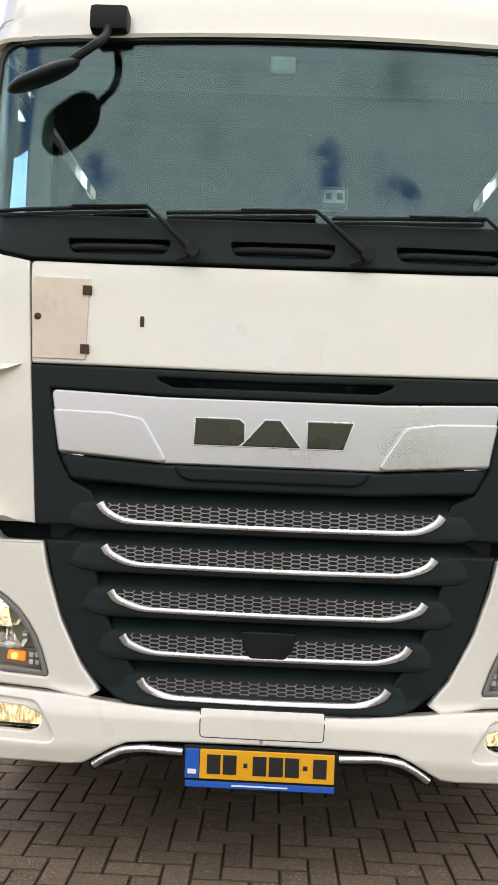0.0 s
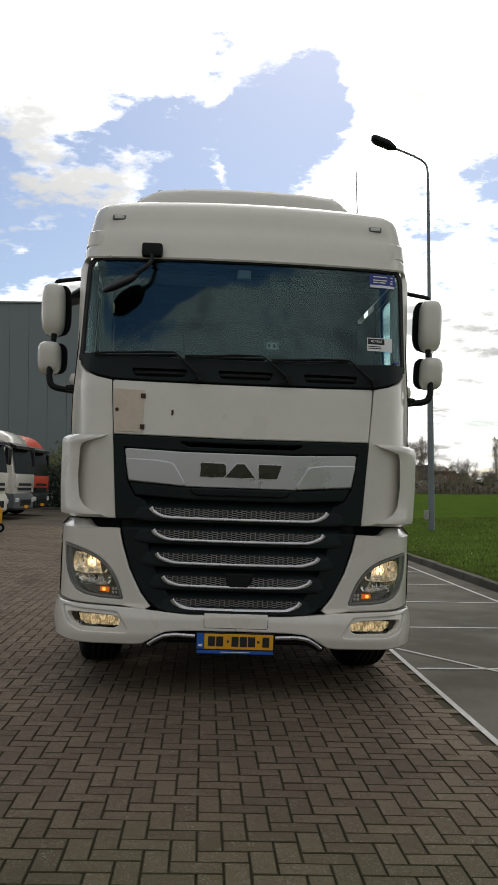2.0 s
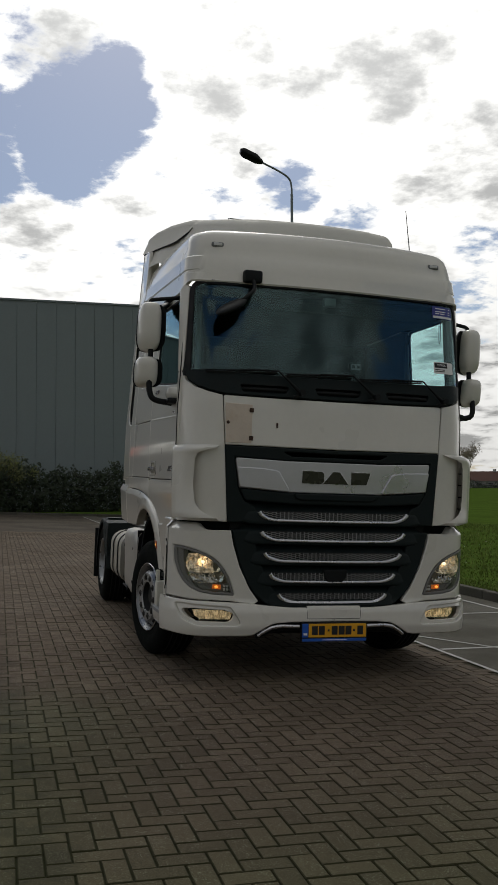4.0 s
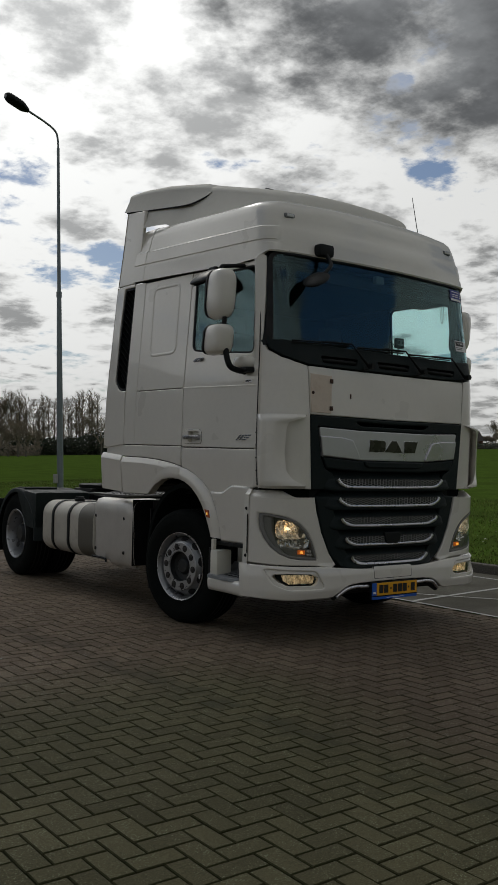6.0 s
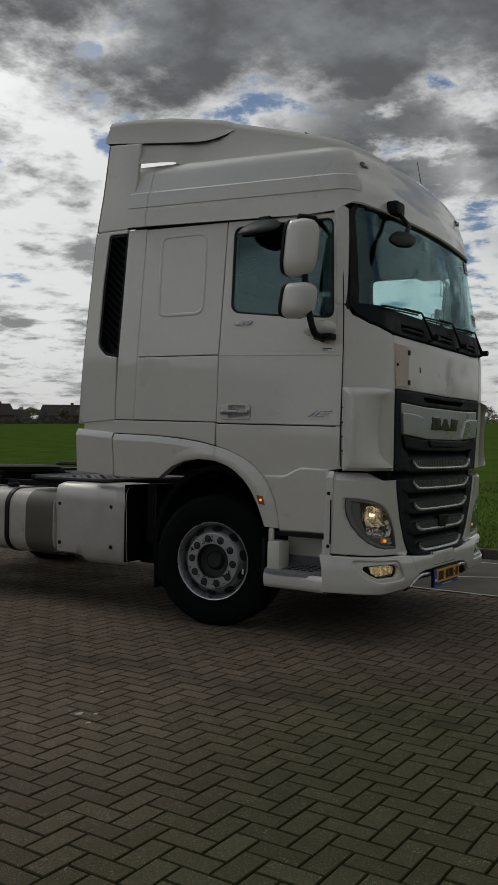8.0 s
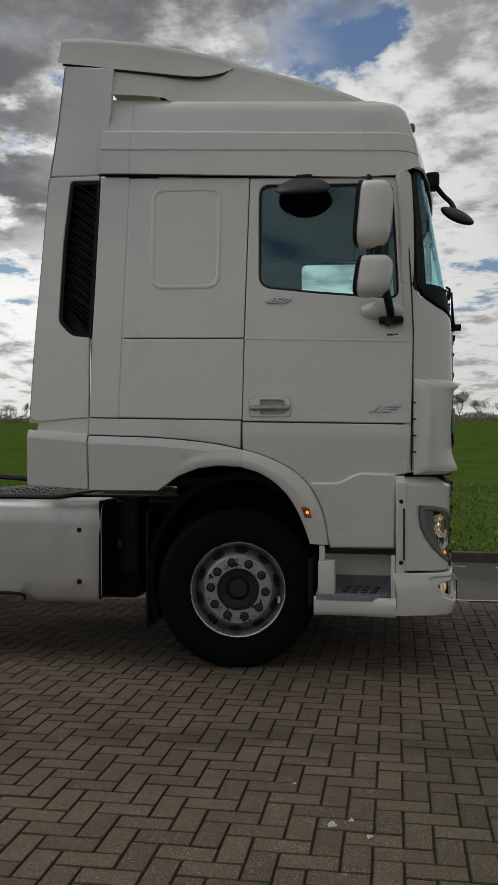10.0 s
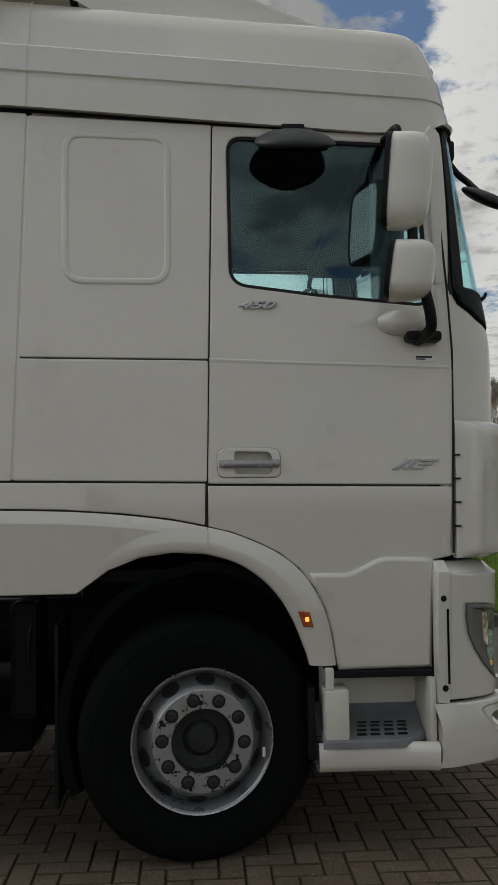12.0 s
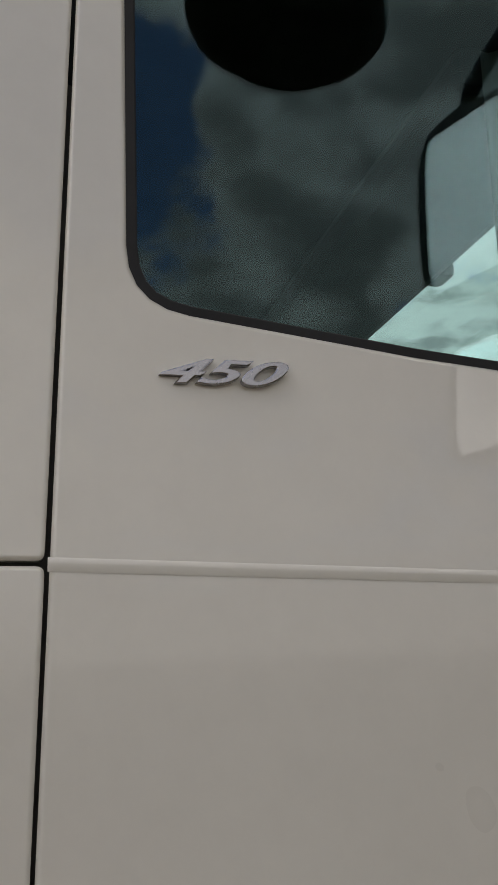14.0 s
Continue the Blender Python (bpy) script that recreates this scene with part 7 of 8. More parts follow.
BRICKW = surface("house_brick", (0.16, 0.075, 0.05), 0.85, vary=0.2, scale=2)
PALEW = surface("pale_render_wall", (0.36, 0.355, 0.345), 0.8, vary=0.06, scale=2)
GREYB = surface("grey_bumper_plastic", (0.10, 0.115, 0.12), 0.6, vary=0.1, scale=4)
PANE = surface("dark_window", (0.02, 0.025, 0.03), 0.15, vary=0.1)

X_LINE, X_KERB, Y_END = 1.67, 4.42, 43.0


def sheet(name, x0, x1, y0, y1, z, material, m, parent=None, nx=1, ny=1, label="", category="", kind="structure", thick=0.0):
    V = [(x0 + (x1 - x0) * i / nx, y0 + (y1 - y0) * j / ny, z) for j in range(ny + 1) for i in range(nx + 1)]
    Fc = [(j * (nx + 1) + i, j * (nx + 1) + i + 1, (j + 1) * (nx + 1) + i + 1, (j + 1) * (nx + 1) + i) for j in range(ny) for i in range(nx)]
    ob = link(name, V, Fc, material, parent)
    if m is not None:
        ob.matrix_basis = m
    return tagged(ob, label, category, "", kind)


# field: one sheet to the horizon; it dips under the paved yard, and its verge starts at the kerb
def field():
    xs = [-3000, -800, -200, -60, -20, -2, 3, 4.40, 4.55, 4.75, 5.2, 6, 7.5, 10, 14, 20, 40, 90, 200, 500, 1200, 3000]
    ys = [-3000, -800, -200, -60, -30, -10, 0, 4, 8, 12, 16, 20, 25, 30, 36, 42, 43.2, 44, 48, 60, 90, 150, 300, 800, 3000]
    V, Fc = [], []
    for y in ys:
        for x in xs:
            inside_yard = x < 4.5 and y < 43.1
            kerb_z = -math.sin(radians(2)) * X_KERB + 0.10
            if inside_yard:
                z = -3.0 if x > -300 else -11.0
                z = min(z, -0.035 * x - 0.5) if x > 0 else -1.0
            else:
                z = kerb_z + (0.10 - kerb_z + 0.05) * min(1, max(0, (x - 4.5) / 4.0)) if y < 43.1 else 0.12
                z += 0.03 * noise.noise(Vector((x * 0.4, y * 0.4, 0))) if abs(x) < 60 and y < 100 else 0
                if 11 < x < 13:
                    z -= 0.1
            V.append((x, y, z))
    w = len(xs)
    for j in range(len(ys) - 1):
        for i in range(w - 1):
            Fc.append((j * w + i, j * w + i + 1, (j + 1) * w + i + 1, (j + 1) * w + i))
    tagged(link("ground", V, Fc, GRASS, smooth=True), "flat green meadow that reaches the horizon", "field", "", "structure")


field()
pave = sheet("pavement", -60, X_LINE, -40, Y_END, -0.009, JOINT, FALL, None, 1, 1, "grey-brown block paving laid in herringbone", "paving")
sheet("far_pavement", -60, X_LINE, 26.0, Y_END, -0.004, FARPAVE, FALL, None, 1, 1, "worn grey-brown block paving farther back", "paving")
sheet("near_pavement", -60, -12.0, -40, 26.0, -0.004, FARPAVE, FALL, None, 1, 1, "worn grey-brown block paving to one side", "paving")
sheet("front_pavement", -12.0, X_LINE, -40, -6.0, -0.004, FARPAVE, FALL, None, 1, 1, "worn grey-brown block paving in front", "paving")
bays = sheet("parking_bays", X_LINE, X_KERB, -40, Y_END, -0.004, ASPHALT, FALL, None, 1, 1, "grey parking bays with white lines", "parking")


def strip_line(pts, w, name="bay_line"):
    a, b = Vector((*pts[0], 0)), Vector((*pts[1], 0))
    d = (b - a).normalized()
    n = Vector((-d.y, d.x, 0)) * w / 2
    k = max(1, int((b - a).length / 0.5))
    V, Fc = [], []
    for i in range(k + 1):
        p = a.lerp(b, i / k)
        j = 0.004 * noise.noise(p * 7)
        V += [(p.x - n.x * (1 + 30 * j * 0.1), p.y - n.y, 0.002), (p.x + n.x, p.y + n.y, 0.002)]
    for i in range(k):
        Fc.append((2 * i, 2 * i + 2, 2 * i + 3, 2 * i + 1))
    return link(name, V, Fc, LINE, bays)


strip_line([(X_LINE, -20), (X_LINE, 42)], 0.045)
strip_line([(4.02, 3.0), (4.05, 30)], 0.055)
for k in range(-3, 13):
    strip_line([(X_LINE + 0.04, 4.62 + 2.22 * k), (4.03, 4.86 + 2.22 * k)], 0.055)
strip_line([(1.74, 5.55), (2.95, 3.75)], 0.045)

# kerb: a row of concrete blocks
kerb = thing("kerb", "row of weathered concrete kerb stones beside the grass", "kerb", FALL @ pose(X_KERB + 0.02, 10, 0), "", "structure")
kb = box((0.075, 0, 0.04), (0.15, 0.985, 0.16), 0.018)
kme = bpy.data.meshes.new("kerb_stone")
bmesh.ops.recalc_face_normals(kb, faces=kb.faces)
kb.to_mesh(kme)
kb.free()
kme.materials.append(KERB)
for k in range(-20, 33):
    o = new("kerb_stone", kme)
    o.parent = kerb
    o.matrix_basis = pose(random.uniform(-0.006, 0.006), k, random.uniform(-0.006, 0.004), 0, random.uniform(-0.6, 0.6), random.uniform(-0.3, 0.3))
kerb2 = thing("kerb", "row of weathered concrete kerb stones before the hedge", "kerb", FALL @ pose(-12, Y_END, 0), "", "structure")
for k in range(-22, 17):
    o = new("kerb_stone", kme)
    o.parent = kerb2
    o.matrix_basis = pose(k, 0, 0.0, 0, 0, 90)


# street lamp
def street_lamp(x, y, z, h):
    p = thing("street_lamp", "tall galvanised lamp post with a curved arm and a dark lantern", "street lamp", pose(x, y, z))
    pole = part("pole", revolve([(0, 0.105), (0.02, 0.105), (3.0, 0.100), (h * 0.56, 0.075), (h * 0.565, 0.062), (h - 0.3, 0.045)], (0, 0, 0), "z", 16), POLE, p, smooth=40)
    part("collar", revolve([(h * 0.555, 0.09), (h * 0.57, 0.09)], (0, 0, 0), "z", 16), POLE, pole)
    arm = bend([(0, 0, h - 0.35), (-0.01, 0, h - 0.05), (-0.10, -0.01, h + 0.22), (-0.45, -0.05, h + 0.42), (-1.15, -0.14, h + 0.66)], 6)
    part("arm", tube(arm, 0.033, 10), POLE, p, smooth=60)
    rows = []
    for k in range(11):
        t = k / 10
        e = max(0.25, min(1.0, 0.42 + 2.2 * t) * (1 - max(0.0, t - 0.86) * 3.2))
        c = Vector((-1.08 - 0.80 * t, -0.13 - 0.10 * t, h + 0.64 + 0.26 * t))
        rows.append([c + Vector((0, 0.20 * e * math.copysign(abs(math.cos(a)) ** 0.7, math.cos(a)), 0.17 * e * (math.sin(a) if math.sin(a) > 0 else 0.7 * math.sin(a)))) for a in np.linspace(0, 2 * math.pi, 17)[:-1]])
    lan = part("lantern", loft(rows, True, True), BLACK, p, "dark lantern head", smooth=50)
    rows = [[Vector((-1.30 - 0.42 * t, -0.16 - 0.05 * t + 0.11 * u, h + 0.645 + 0.137 * t)) for u in (-1, 0, 1)] for t in (0, 0.5, 1)]
    part("glass", loft(rows), CLEARW2, lan)
    part("junction_box", box((-0.16, 0, 0.55), (0.12, 0.16, 0.30), 0.02), PALEW, p)


street_lamp(7.15, 25.1, 0.02, 11.72)


# warehouse
def warehouse():
    w = thing("warehouse", "large flat-roofed warehouse clad in blue-grey sheet panels", "building", pose(-30, 49, 0))
    X0, X1, H, D = -60.0, 37.36, 12.2, 40.0
    part("wall", box(((X0 + X1) / 2, D / 2 + 0.06, H / 2 - 0.5), (X1 - X0, D, H - 1.0 + 1.9)), WALLM, w)
    n = int((X1 - X0) / 1.1)
    me = None
    for k in range(n):
        x = X0 + (k + 0.5) * (X1 - X0) / n
        if me is None:
            o = part("cladding_panel", box((0, 0, H / 2), ((X1 - X0) / n - 0.015, 0.05, H), 0.006, 1), WALLM, w)
            me = o.data
        else:
            o = new("cladding_panel", me)
            o.parent = w
        o.location = (x, 0.02, 0.0)
    for k in range(int(D / 1.3)):
        o = part("cladding_panel", box((X1 + 0.02, 0.7 + 1.3 * k, H / 2), (0.05, 1.285, H), 0.006, 1), WALLM, w) if k == 0 else None
        if o is None:
            o = new("cladding_panel", side_me)
            o.parent = w
            o.location = (0, 1.3 * k, 0)
        else:
            side_me = o.data
    part("roof_edge", box(((X0 + X1) / 2, 0.0, H + 0.02), (X1 - X0 + 0.1, 0.16, 0.12), 0.02), POLE, w)


warehouse()


# parked trucks, seen from afar
def parked_truck(label, m, paint, low, belt, cap):
    t = thing("parked_truck", label, "truck", m, "parked trucks by the warehouse")

    def ring(z, w, yf, yb, r):
        return [Vector((x, y, z)) for x, y in ((-w, yb), (-w, yf + r), (-w + r * 0.3, yf + r * 0.3), (-w + r, yf), (0, yf - 0.03), (w - r, yf), (w - r * 0.3, yf + r * 0.3), (w, yf + r), (w, yb))]
    body = loft([ring(0.95, 1.2, 0.0, 2.1, 0.15), ring(1.72, 1.22, 0.0, 2.1, 0.15), ring(2.66, 1.2, 0.16, 2.1, 0.18), ring(2.78, 1.19, 0.20, 2.1, 0.20)], True, True)
    b = part("cab", body, paint, t, smooth=35)
    part("roof", loft([ring(2.78, 1.19, 0.20, 2.1, 0.20), ring(3.0, 1.17, 0.30, 2.1, 0.24), ring(3.18, 1.12, 0.48, 2.1, 0.32), ring(3.30, 1.0, 0.75, 2.08, 0.38), ring(3.36, 0.85, 1.05, 2.0, 0.40)], True, True), cap, b, smooth=60)
    part("windscreen", loft([[Vector((x, -0.045 + 0.02 * x * x, 1.70)) for x in np.linspace(-1.10, 1.10, 9)], [Vector((x, 0.02 + 0.02 * x * x, 2.2)) for x in np.linspace(-1.09, 1.09, 9)], [Vector((x, 0.115 + 0.02 * x * x, 2.64)) for x in np.linspace(-1.05, 1.05, 9)]]), PANE, b)
    vis = []
    for x in np.linspace(-1.16, 1.16, 13):
        y = 0.02 + 0.10 * (x / 1.16) ** 4
        vis.append([Vector((x, y + 0.16, 2.84)), Vector((x, y - 0.16, 2.72)), Vector((x, y - 0.18, 2.62)), Vector((x, y + 0.10, 2.70))])
    part("visor", loft(vis, True, True), BLACK, b, smooth=40)
    part("belt_panel", box((0, -0.015, 1.42), (2.16, 0.10, 0.50), 0.04), belt, b, smooth=40)
    for k in range(2):
        part("grille_slot", box((0, -0.062, 1.30 - 0.17 * k), (1.55, 0.03, 0.10), 0.012), DARK, b)
    part("bumper", loft([ring(0.34, 1.12, -0.02, 0.5, 0.2), ring(0.42, 1.22, -0.10, 0.5, 0.24), ring(0.86, 1.23, -0.10, 0.5, 0.24), ring(0.96, 1.2, -0.04, 0.5, 0.2)], True, True), low, t, smooth=40)
    part("air_intake", box((0, -0.115, 0.62), (1.2, 0.04, 0.24), 0.02), BLACK, t)
    part("plate", box((0, -0.145, 0.47), (0.50, 0.012, 0.11), 0.003), PLATE, t)
    for s in (-1, 1):
        part("headlamp", box((s * 0.93, -0.075, 0.72), (0.36, 0.10, 0.18), 0.05, m=None), CLEARW, t, smooth=40)
        part("side_window", box((s * 1.208, 0.80, 2.16), (0.03, 0.84, 0.76), 0.012), PANE, b)
        part("window_post", box((s * 1.216, 0.46, 2.16), (0.03, 0.04, 0.76), 0.008), BLACK, b)
        part("door_seam", box((s * 1.214, 1.32, 1.80), (0.02, 0.02, 1.55), 0.002), BLACK, b)
        part("door_handle", box((s * 1.225, 1.20, 1.55), (0.03, 0.16, 0.04), 0.01), BLACK, b)
        mir = part("mirror", box((s * 1.42, 0.12, 2.30), (0.20, 0.14, 0.60), 0.06), BLACK, b, smooth=40)
        part("mirror_arm", tube([(s * 1.2, 0.3, 2.68), (s * 1.42, 0.14, 2.60)], 0.025, 6), BLACK, mir)
        part("corner_deflector", box((s * 1.19, 0.05, 1.35), (0.08, 0.16, 0.70), 0.03), belt, b, smooth=40)
        for wy in (1.3, 4.8):
            part("wheel", revolve([(-0.14, 0.3), (-0.15, 0.46), (-0.10, 0.48), (0.10, 0.48), (0.15, 0.46), (0.14, 0.3), (0.06, 0.12)], (s * 1.02, wy, 0.48), "x", 28), TYRE, t, smooth=35)
        part("step", box((s * 1.08, 0.9, 0.58), (0.25, 0.5, 0.4), 0.04), low, t)
    part("frame", box((0, 3.2, 0.85), (0.9, 4.4, 0.28), 0.02), CHASSIS, t)
    part("load_bed", box((0, 4.2, 1.6), (2.3, 3.4, 1.2), 0.05), CHASSIS, t)
    return t


def yard(x, y, turn):
    return FALL @ pose(x, y, 0, 0, 0, turn)


parked_truck("white truck with black visor parked by the warehouse", yard(-7.1, 27.1, 84), WHITE2, WHITE2, WHITE2, WHITE2)
parked_truck("white truck with dark grey bumper parked in a row", yard(-7.0, 31.2, 84), WHITE, GREYB, WHITE, WHITE)
parked_truck("dark truck with an orange-red front panel and roof", yard(-7.05, 34.8, 84), DARK, DARK, RED, RED)


def cart():
    c = thing("equipment_cart", "small yellow wheeled equipment cart with a post", "cart", yard(-6.12, 22.2, 20) @ Matrix.Scale(0.72, 4))
    bd = part("body", box((0, 0, 0.62), (1.0, 0.8, 0.62), 0.05), YELLOW, c, smooth=40)
    part("side_panel", box((0, -0.405, 0.62), (0.80, 0.02, 0.42), 0.01), YELLOW, bd)
    part("lid", box((0, 0, 0.95), (0.9, 0.7, 0.06), 0.02), YELLOW, c)
    part("post", box((0.35, -0.2, 1.17), (0.07, 0.07, 0.50), 0.01), YELLOW, c)
    part("handle_rail", tube(bend([(-0.40, 0.25, 0.96), (-0.40, 0.25, 1.22), (0.0, 0.25, 1.30), (0.36, 0.25, 1.22), (0.36, 0.25, 0.96)], 4), 0.02, 8), BLACK, c, smooth=60)
    for a in ((0.42, -0.42), (0.42, 0.42), (-0.42, -0.42), (-0.42, 0.42)):
        w = part("wheel", revolve([(-0.05, 0.09), (-0.055, 0.16), (-0.035, 0.175), (0.035, 0.175), (0.055, 0.16), (0.05, 0.09)], (a[0], a[1], 0.175), "y", 20), TYRE, c, smooth=40)
        part("hub", revolve([(-0.058, 0.03), (-0.056, 0.085), (0.056, 0.085), (0.058, 0.03)], (a[0], a[1], 0.175), "y", 16), GREYSTEP, w, smooth=40)


cart()


# ---- shrubs, trees and houses ----
def leaf_cloud(rng, n, centre, radii, size, bm_v, bm_f):
    for _ in range(n):
        d = Vector((rng.gauss(0, 1), rng.gauss(0, 1), rng.gauss(0, 1))).normalized() * rng.uniform(0.35, 1.0) ** 0.5
        p = Vector(centre) + Vector((d.x * radii[0], d.y * radii[1], d.z * radii[2]))
        u = Vector((rng.gauss(0, 1), rng.gauss(0, 1), rng.gauss(0, 1))).normalized()
        v = u.orthogonal().normalized()
        s = size * rng.uniform(0.5, 1.3)
        k = len(bm_v)
        bm_v += [p - u * s, p + v * s * 0.4, p + u * s, p - v * s * 0.4]
        bm_f.append((k, k + 1, k + 2, k + 3))


def branch(rng, V, Fc, p, d, length, r, depth, spread=0.5, lift=0.25, tips=None):
    q = p + d * length
    side = d.orthogonal().normalized()
    other = d.cross(side)
    k = len(V)
    m = 5 if r > 0.05 else 3
    for c, rr in ((p, r), (q, r * 0.66)):
        V.extend(c + (side * math.cos(2 * math.pi * j / m) + other * math.sin(2 * math.pi * j / m)) * rr for j in range(m))
    for j in range(m):
        Fc.append((k + j, k + (j + 1) % m, k + m + (j + 1) % m, k + m + j))
    if depth == 0:
        if tips is not None:
            tips.append(q)
        return
    for _ in range(rng.choice((2, 3, 3))):
        nd = (d + Vector((rng.gauss(0, spread), rng.gauss(0, spread), rng.gauss(lift, spread * 0.5)))).normalized()
        branch(rng, V, Fc, p.lerp(q, rng.uniform(0.55, 1.0)), nd, length * rng.uniform(0.62, 0.85), r * 0.55, depth - 1, spread, lift, tips)


def make_tree(seed, h, spread, lift, label, m, depth=5, leafy=0, twig=0.0036):
    rng = random.Random(seed)
    t = thing("tree", label, "tree", m, "bare trees along the field")
    V, Fc = [], []
    trunk_h = h * 0.28
    n = 8
    for z, r in ((0, 0.028 * h), (0.05 * h, 0.020 * h), (trunk_h, 0.015 * h)):
        V.extend(Vector((r * math.cos(2 * math.pi * j / n), r * math.sin(2 * math.pi * j / n), z)) for j in range(n))
    for i in range(2):
        for j in range(n):
            Fc.append((i * n + j, i * n + (j + 1) % n, (i + 1) * n + (j + 1) % n, (i + 1) * n + j))
    link("trunk", V, Fc, BARK, t, smooth=True)
    V, Fc, tips = [], [], []
    for k in range(6):
        a = 2 * math.pi * k / 6 + rng.uniform(-0.3, 0.3)
        d = Vector((math.cos(a) * spread, math.sin(a) * spread, 1.0)).normalized()
        branch(rng, V, Fc, Vector((0, 0, trunk_h * rng.uniform(0.75, 1.0))), d, h * rng.uniform(0.18, 0.26), 0.009 * h, depth, spread * 0.75, lift, tips)
    for q in tips:
        for _ in range(4):
            e = q + Vector((rng.gauss(0, 1), rng.gauss(0, 1), rng.gauss(0.5, 1))).normalized() * h * 0.07
            k = len(V)
            V += [q, e, q + Vector((twig * h, twig * h, 0))]
            Fc.append((k, k + 1, k + 2))
    c = link("crown", V, Fc, TWIG, t)
    if leafy:
        V, Fc = [], []
        for q in tips[::2]:
            leaf_cloud(rng, leafy, q, (0.5, 0.5, 0.4), 0.16, V, Fc)
        link("foliage", V, Fc, BUD, t)
    return t


def slender_tree(seed, h, label, m):
    """A tall narrow bare tree: a straight leader with many steep side branches."""
    rng = random.Random(seed)
    t = thing("tree", label, "tree", m, "bare trees along the field")
    V, Fc = [], []
    n = 6
    lean = [Vector((rng.gauss(0, 0.01) * h * k / 6, rng.gauss(0, 0.01) * h * k / 6, h * k / 6)) for k in range(7)]
    for k, c in enumerate(lean):
        r = 0.013 * h * (1 - k / 6) + 0.015
        V.extend(c + Vector((r * math.cos(2 * math.pi * j / n), r * math.sin(2 * math.pi * j / n), 0)) for j in range(n))
    for i in range(6):
        for j in range(n):
            Fc.append((i * n + j, i * n + (j + 1) % n, (i + 1) * n + (j + 1) % n, (i + 1) * n + j))
    link("trunk", V, Fc, BARK, t, smooth=True)
    V, Fc, tips = [], [], []
    for k in range(46):
        z = h * (0.16 + 0.80 * (k / 46) ** 0.9)
        a = rng.uniform(0, 2 * math.pi)
        up = rng.uniform(0.9, 2.0)
        d = Vector((math.cos(a), math.sin(a), up)).normalized()
        i = min(5, int(z / h * 6))
        p = lean[i].lerp(lean[i + 1], z / h * 6 - i)
        branch(rng, V, Fc, p, d, h * rng.uniform(0.05, 0.10) * (1.25 - 0.7 * z / h), 0.0042 * h, 3, 0.38, 0.30, tips)
    for q in tips:
        e = q + Vector((rng.gauss(0, 0.6), rng.gauss(0, 0.6), rng.uniform(0.4, 1.2))).normalized() * h * 0.045
        k = len(V)
        V += [q, e, q + Vector((0.02, 0.02, 0))]
        Fc.append((k, k + 1, k + 2))
    link("crown", V, Fc, TWIG, t)
    return t


def far(az, dist, z=0.1):
    a = radians(az)
    return Vector((dist * math.sin(a), dist * math.cos(a), z))


kinds = [make_tree(3, 11.0, 0.55, 0.30, "bare broad tree standing at the edge of the field", pose(*far(14, 165)), 5),
         make_tree(5, 12.5, 0.32, 0.45, "bare slender tree standing at the edge of the field", pose(*far(20, 170)), 5),
         make_tree(8, 9.0, 0.70, 0.18, "bare round-crowned tree standing at the edge of the field", pose(*far(26, 160)), 5)]
dense = [make_tree(17, 8.6, 0.62, 0.20, "bare tree with a dense twiggy crown behind the houses", pose(*far(36.6, 300)), 5, 0, 0.014),
         make_tree(19, 9.2, 0.75, 0.14, "bare broad tree with a dense crown behind the houses", pose(*far(38.0, 302)), 5, 0, 0.014)]
green = make_tree(29, 6.4, 0.70, 0.16, "round tree in fresh yellow-green spring leaf", pose(*far(42.0, 283)), 4, 14)
slim = [slender_tree(31, 12.6, "tall slender bare tree in a row behind a hedge", pose(*far(21.0, 178))),
        slender_tree(37, 11.6, "tall slender bare tree with steep branches behind a hedge", pose(*far(22.4, 174)))]
rng = random.Random(11)
spots = []
for az in np.arange(16.0, 22, 0.55):
    spots.append((az, 150, 0.52))
for az in (12.0, 12.5, 15.0, 15.5):
    spots.append((az, 170, 0.66))
spots += [(29.5, 272, 1.18), (13.6, 176, 0.85), (14.2, 172, 0.8), (33.0, 295, 0.6), (34.8, 300, 0.7), (35.9, 298, 0.65)]
for az in np.arange(52, 80, 1.1):
    spots.append((az, 300, 0.75))
for az in np.arange(80, 100, 1.3):
    spots.append((az, 260, 0.8))
for az in np.arange(108, 125, 1.4):
    spots.append((az, 105, 0.80))
for az in np.arange(-14, 9, 1.6):
    spots.append((az, 230, 0.8))
for az, dist, k in spots:
    size = k * rng.uniform(0.75, 1.15)
    c = copy_thing(kinds[rng.randrange(3)], pose(*far(az + rng.uniform(-0.4, 0.4), dist * rng.uniform(0.93, 1.08)), 0, 0, rng.uniform(0, 360)))
    c.scale = (size, size, size)
for az in np.arange(36.0, 53, 0.55):
    c = copy_thing(dense[rng.randrange(2)], pose(*far(az + rng.uniform(-0.2, 0.2), rng.uniform(292, 310)), 0, 0, rng.uniform(0, 360)))
    size = rng.uniform(0.62, 1.0) * (1.0 if az < 40.5 else 0.80)
    c.scale = (size, size, size * rng.uniform(0.9, 1.05))
for az, size in ((45.2, 0.95), (48.6, 0.9), (29.0, 0.62)):
    c = copy_thing(green, pose(*far(az, 281), 0, 0, az * 9))
    c.scale = (size,) * 3
for az, size in ((27.1, 0.95), (27.7, 0.86), (28.3, 1.06)):
    c = copy_thing(slim[0], pose(*far(az, 220), 0, 0, az * 40))
    c.scale = (size * 1.3, size * 1.3, size)
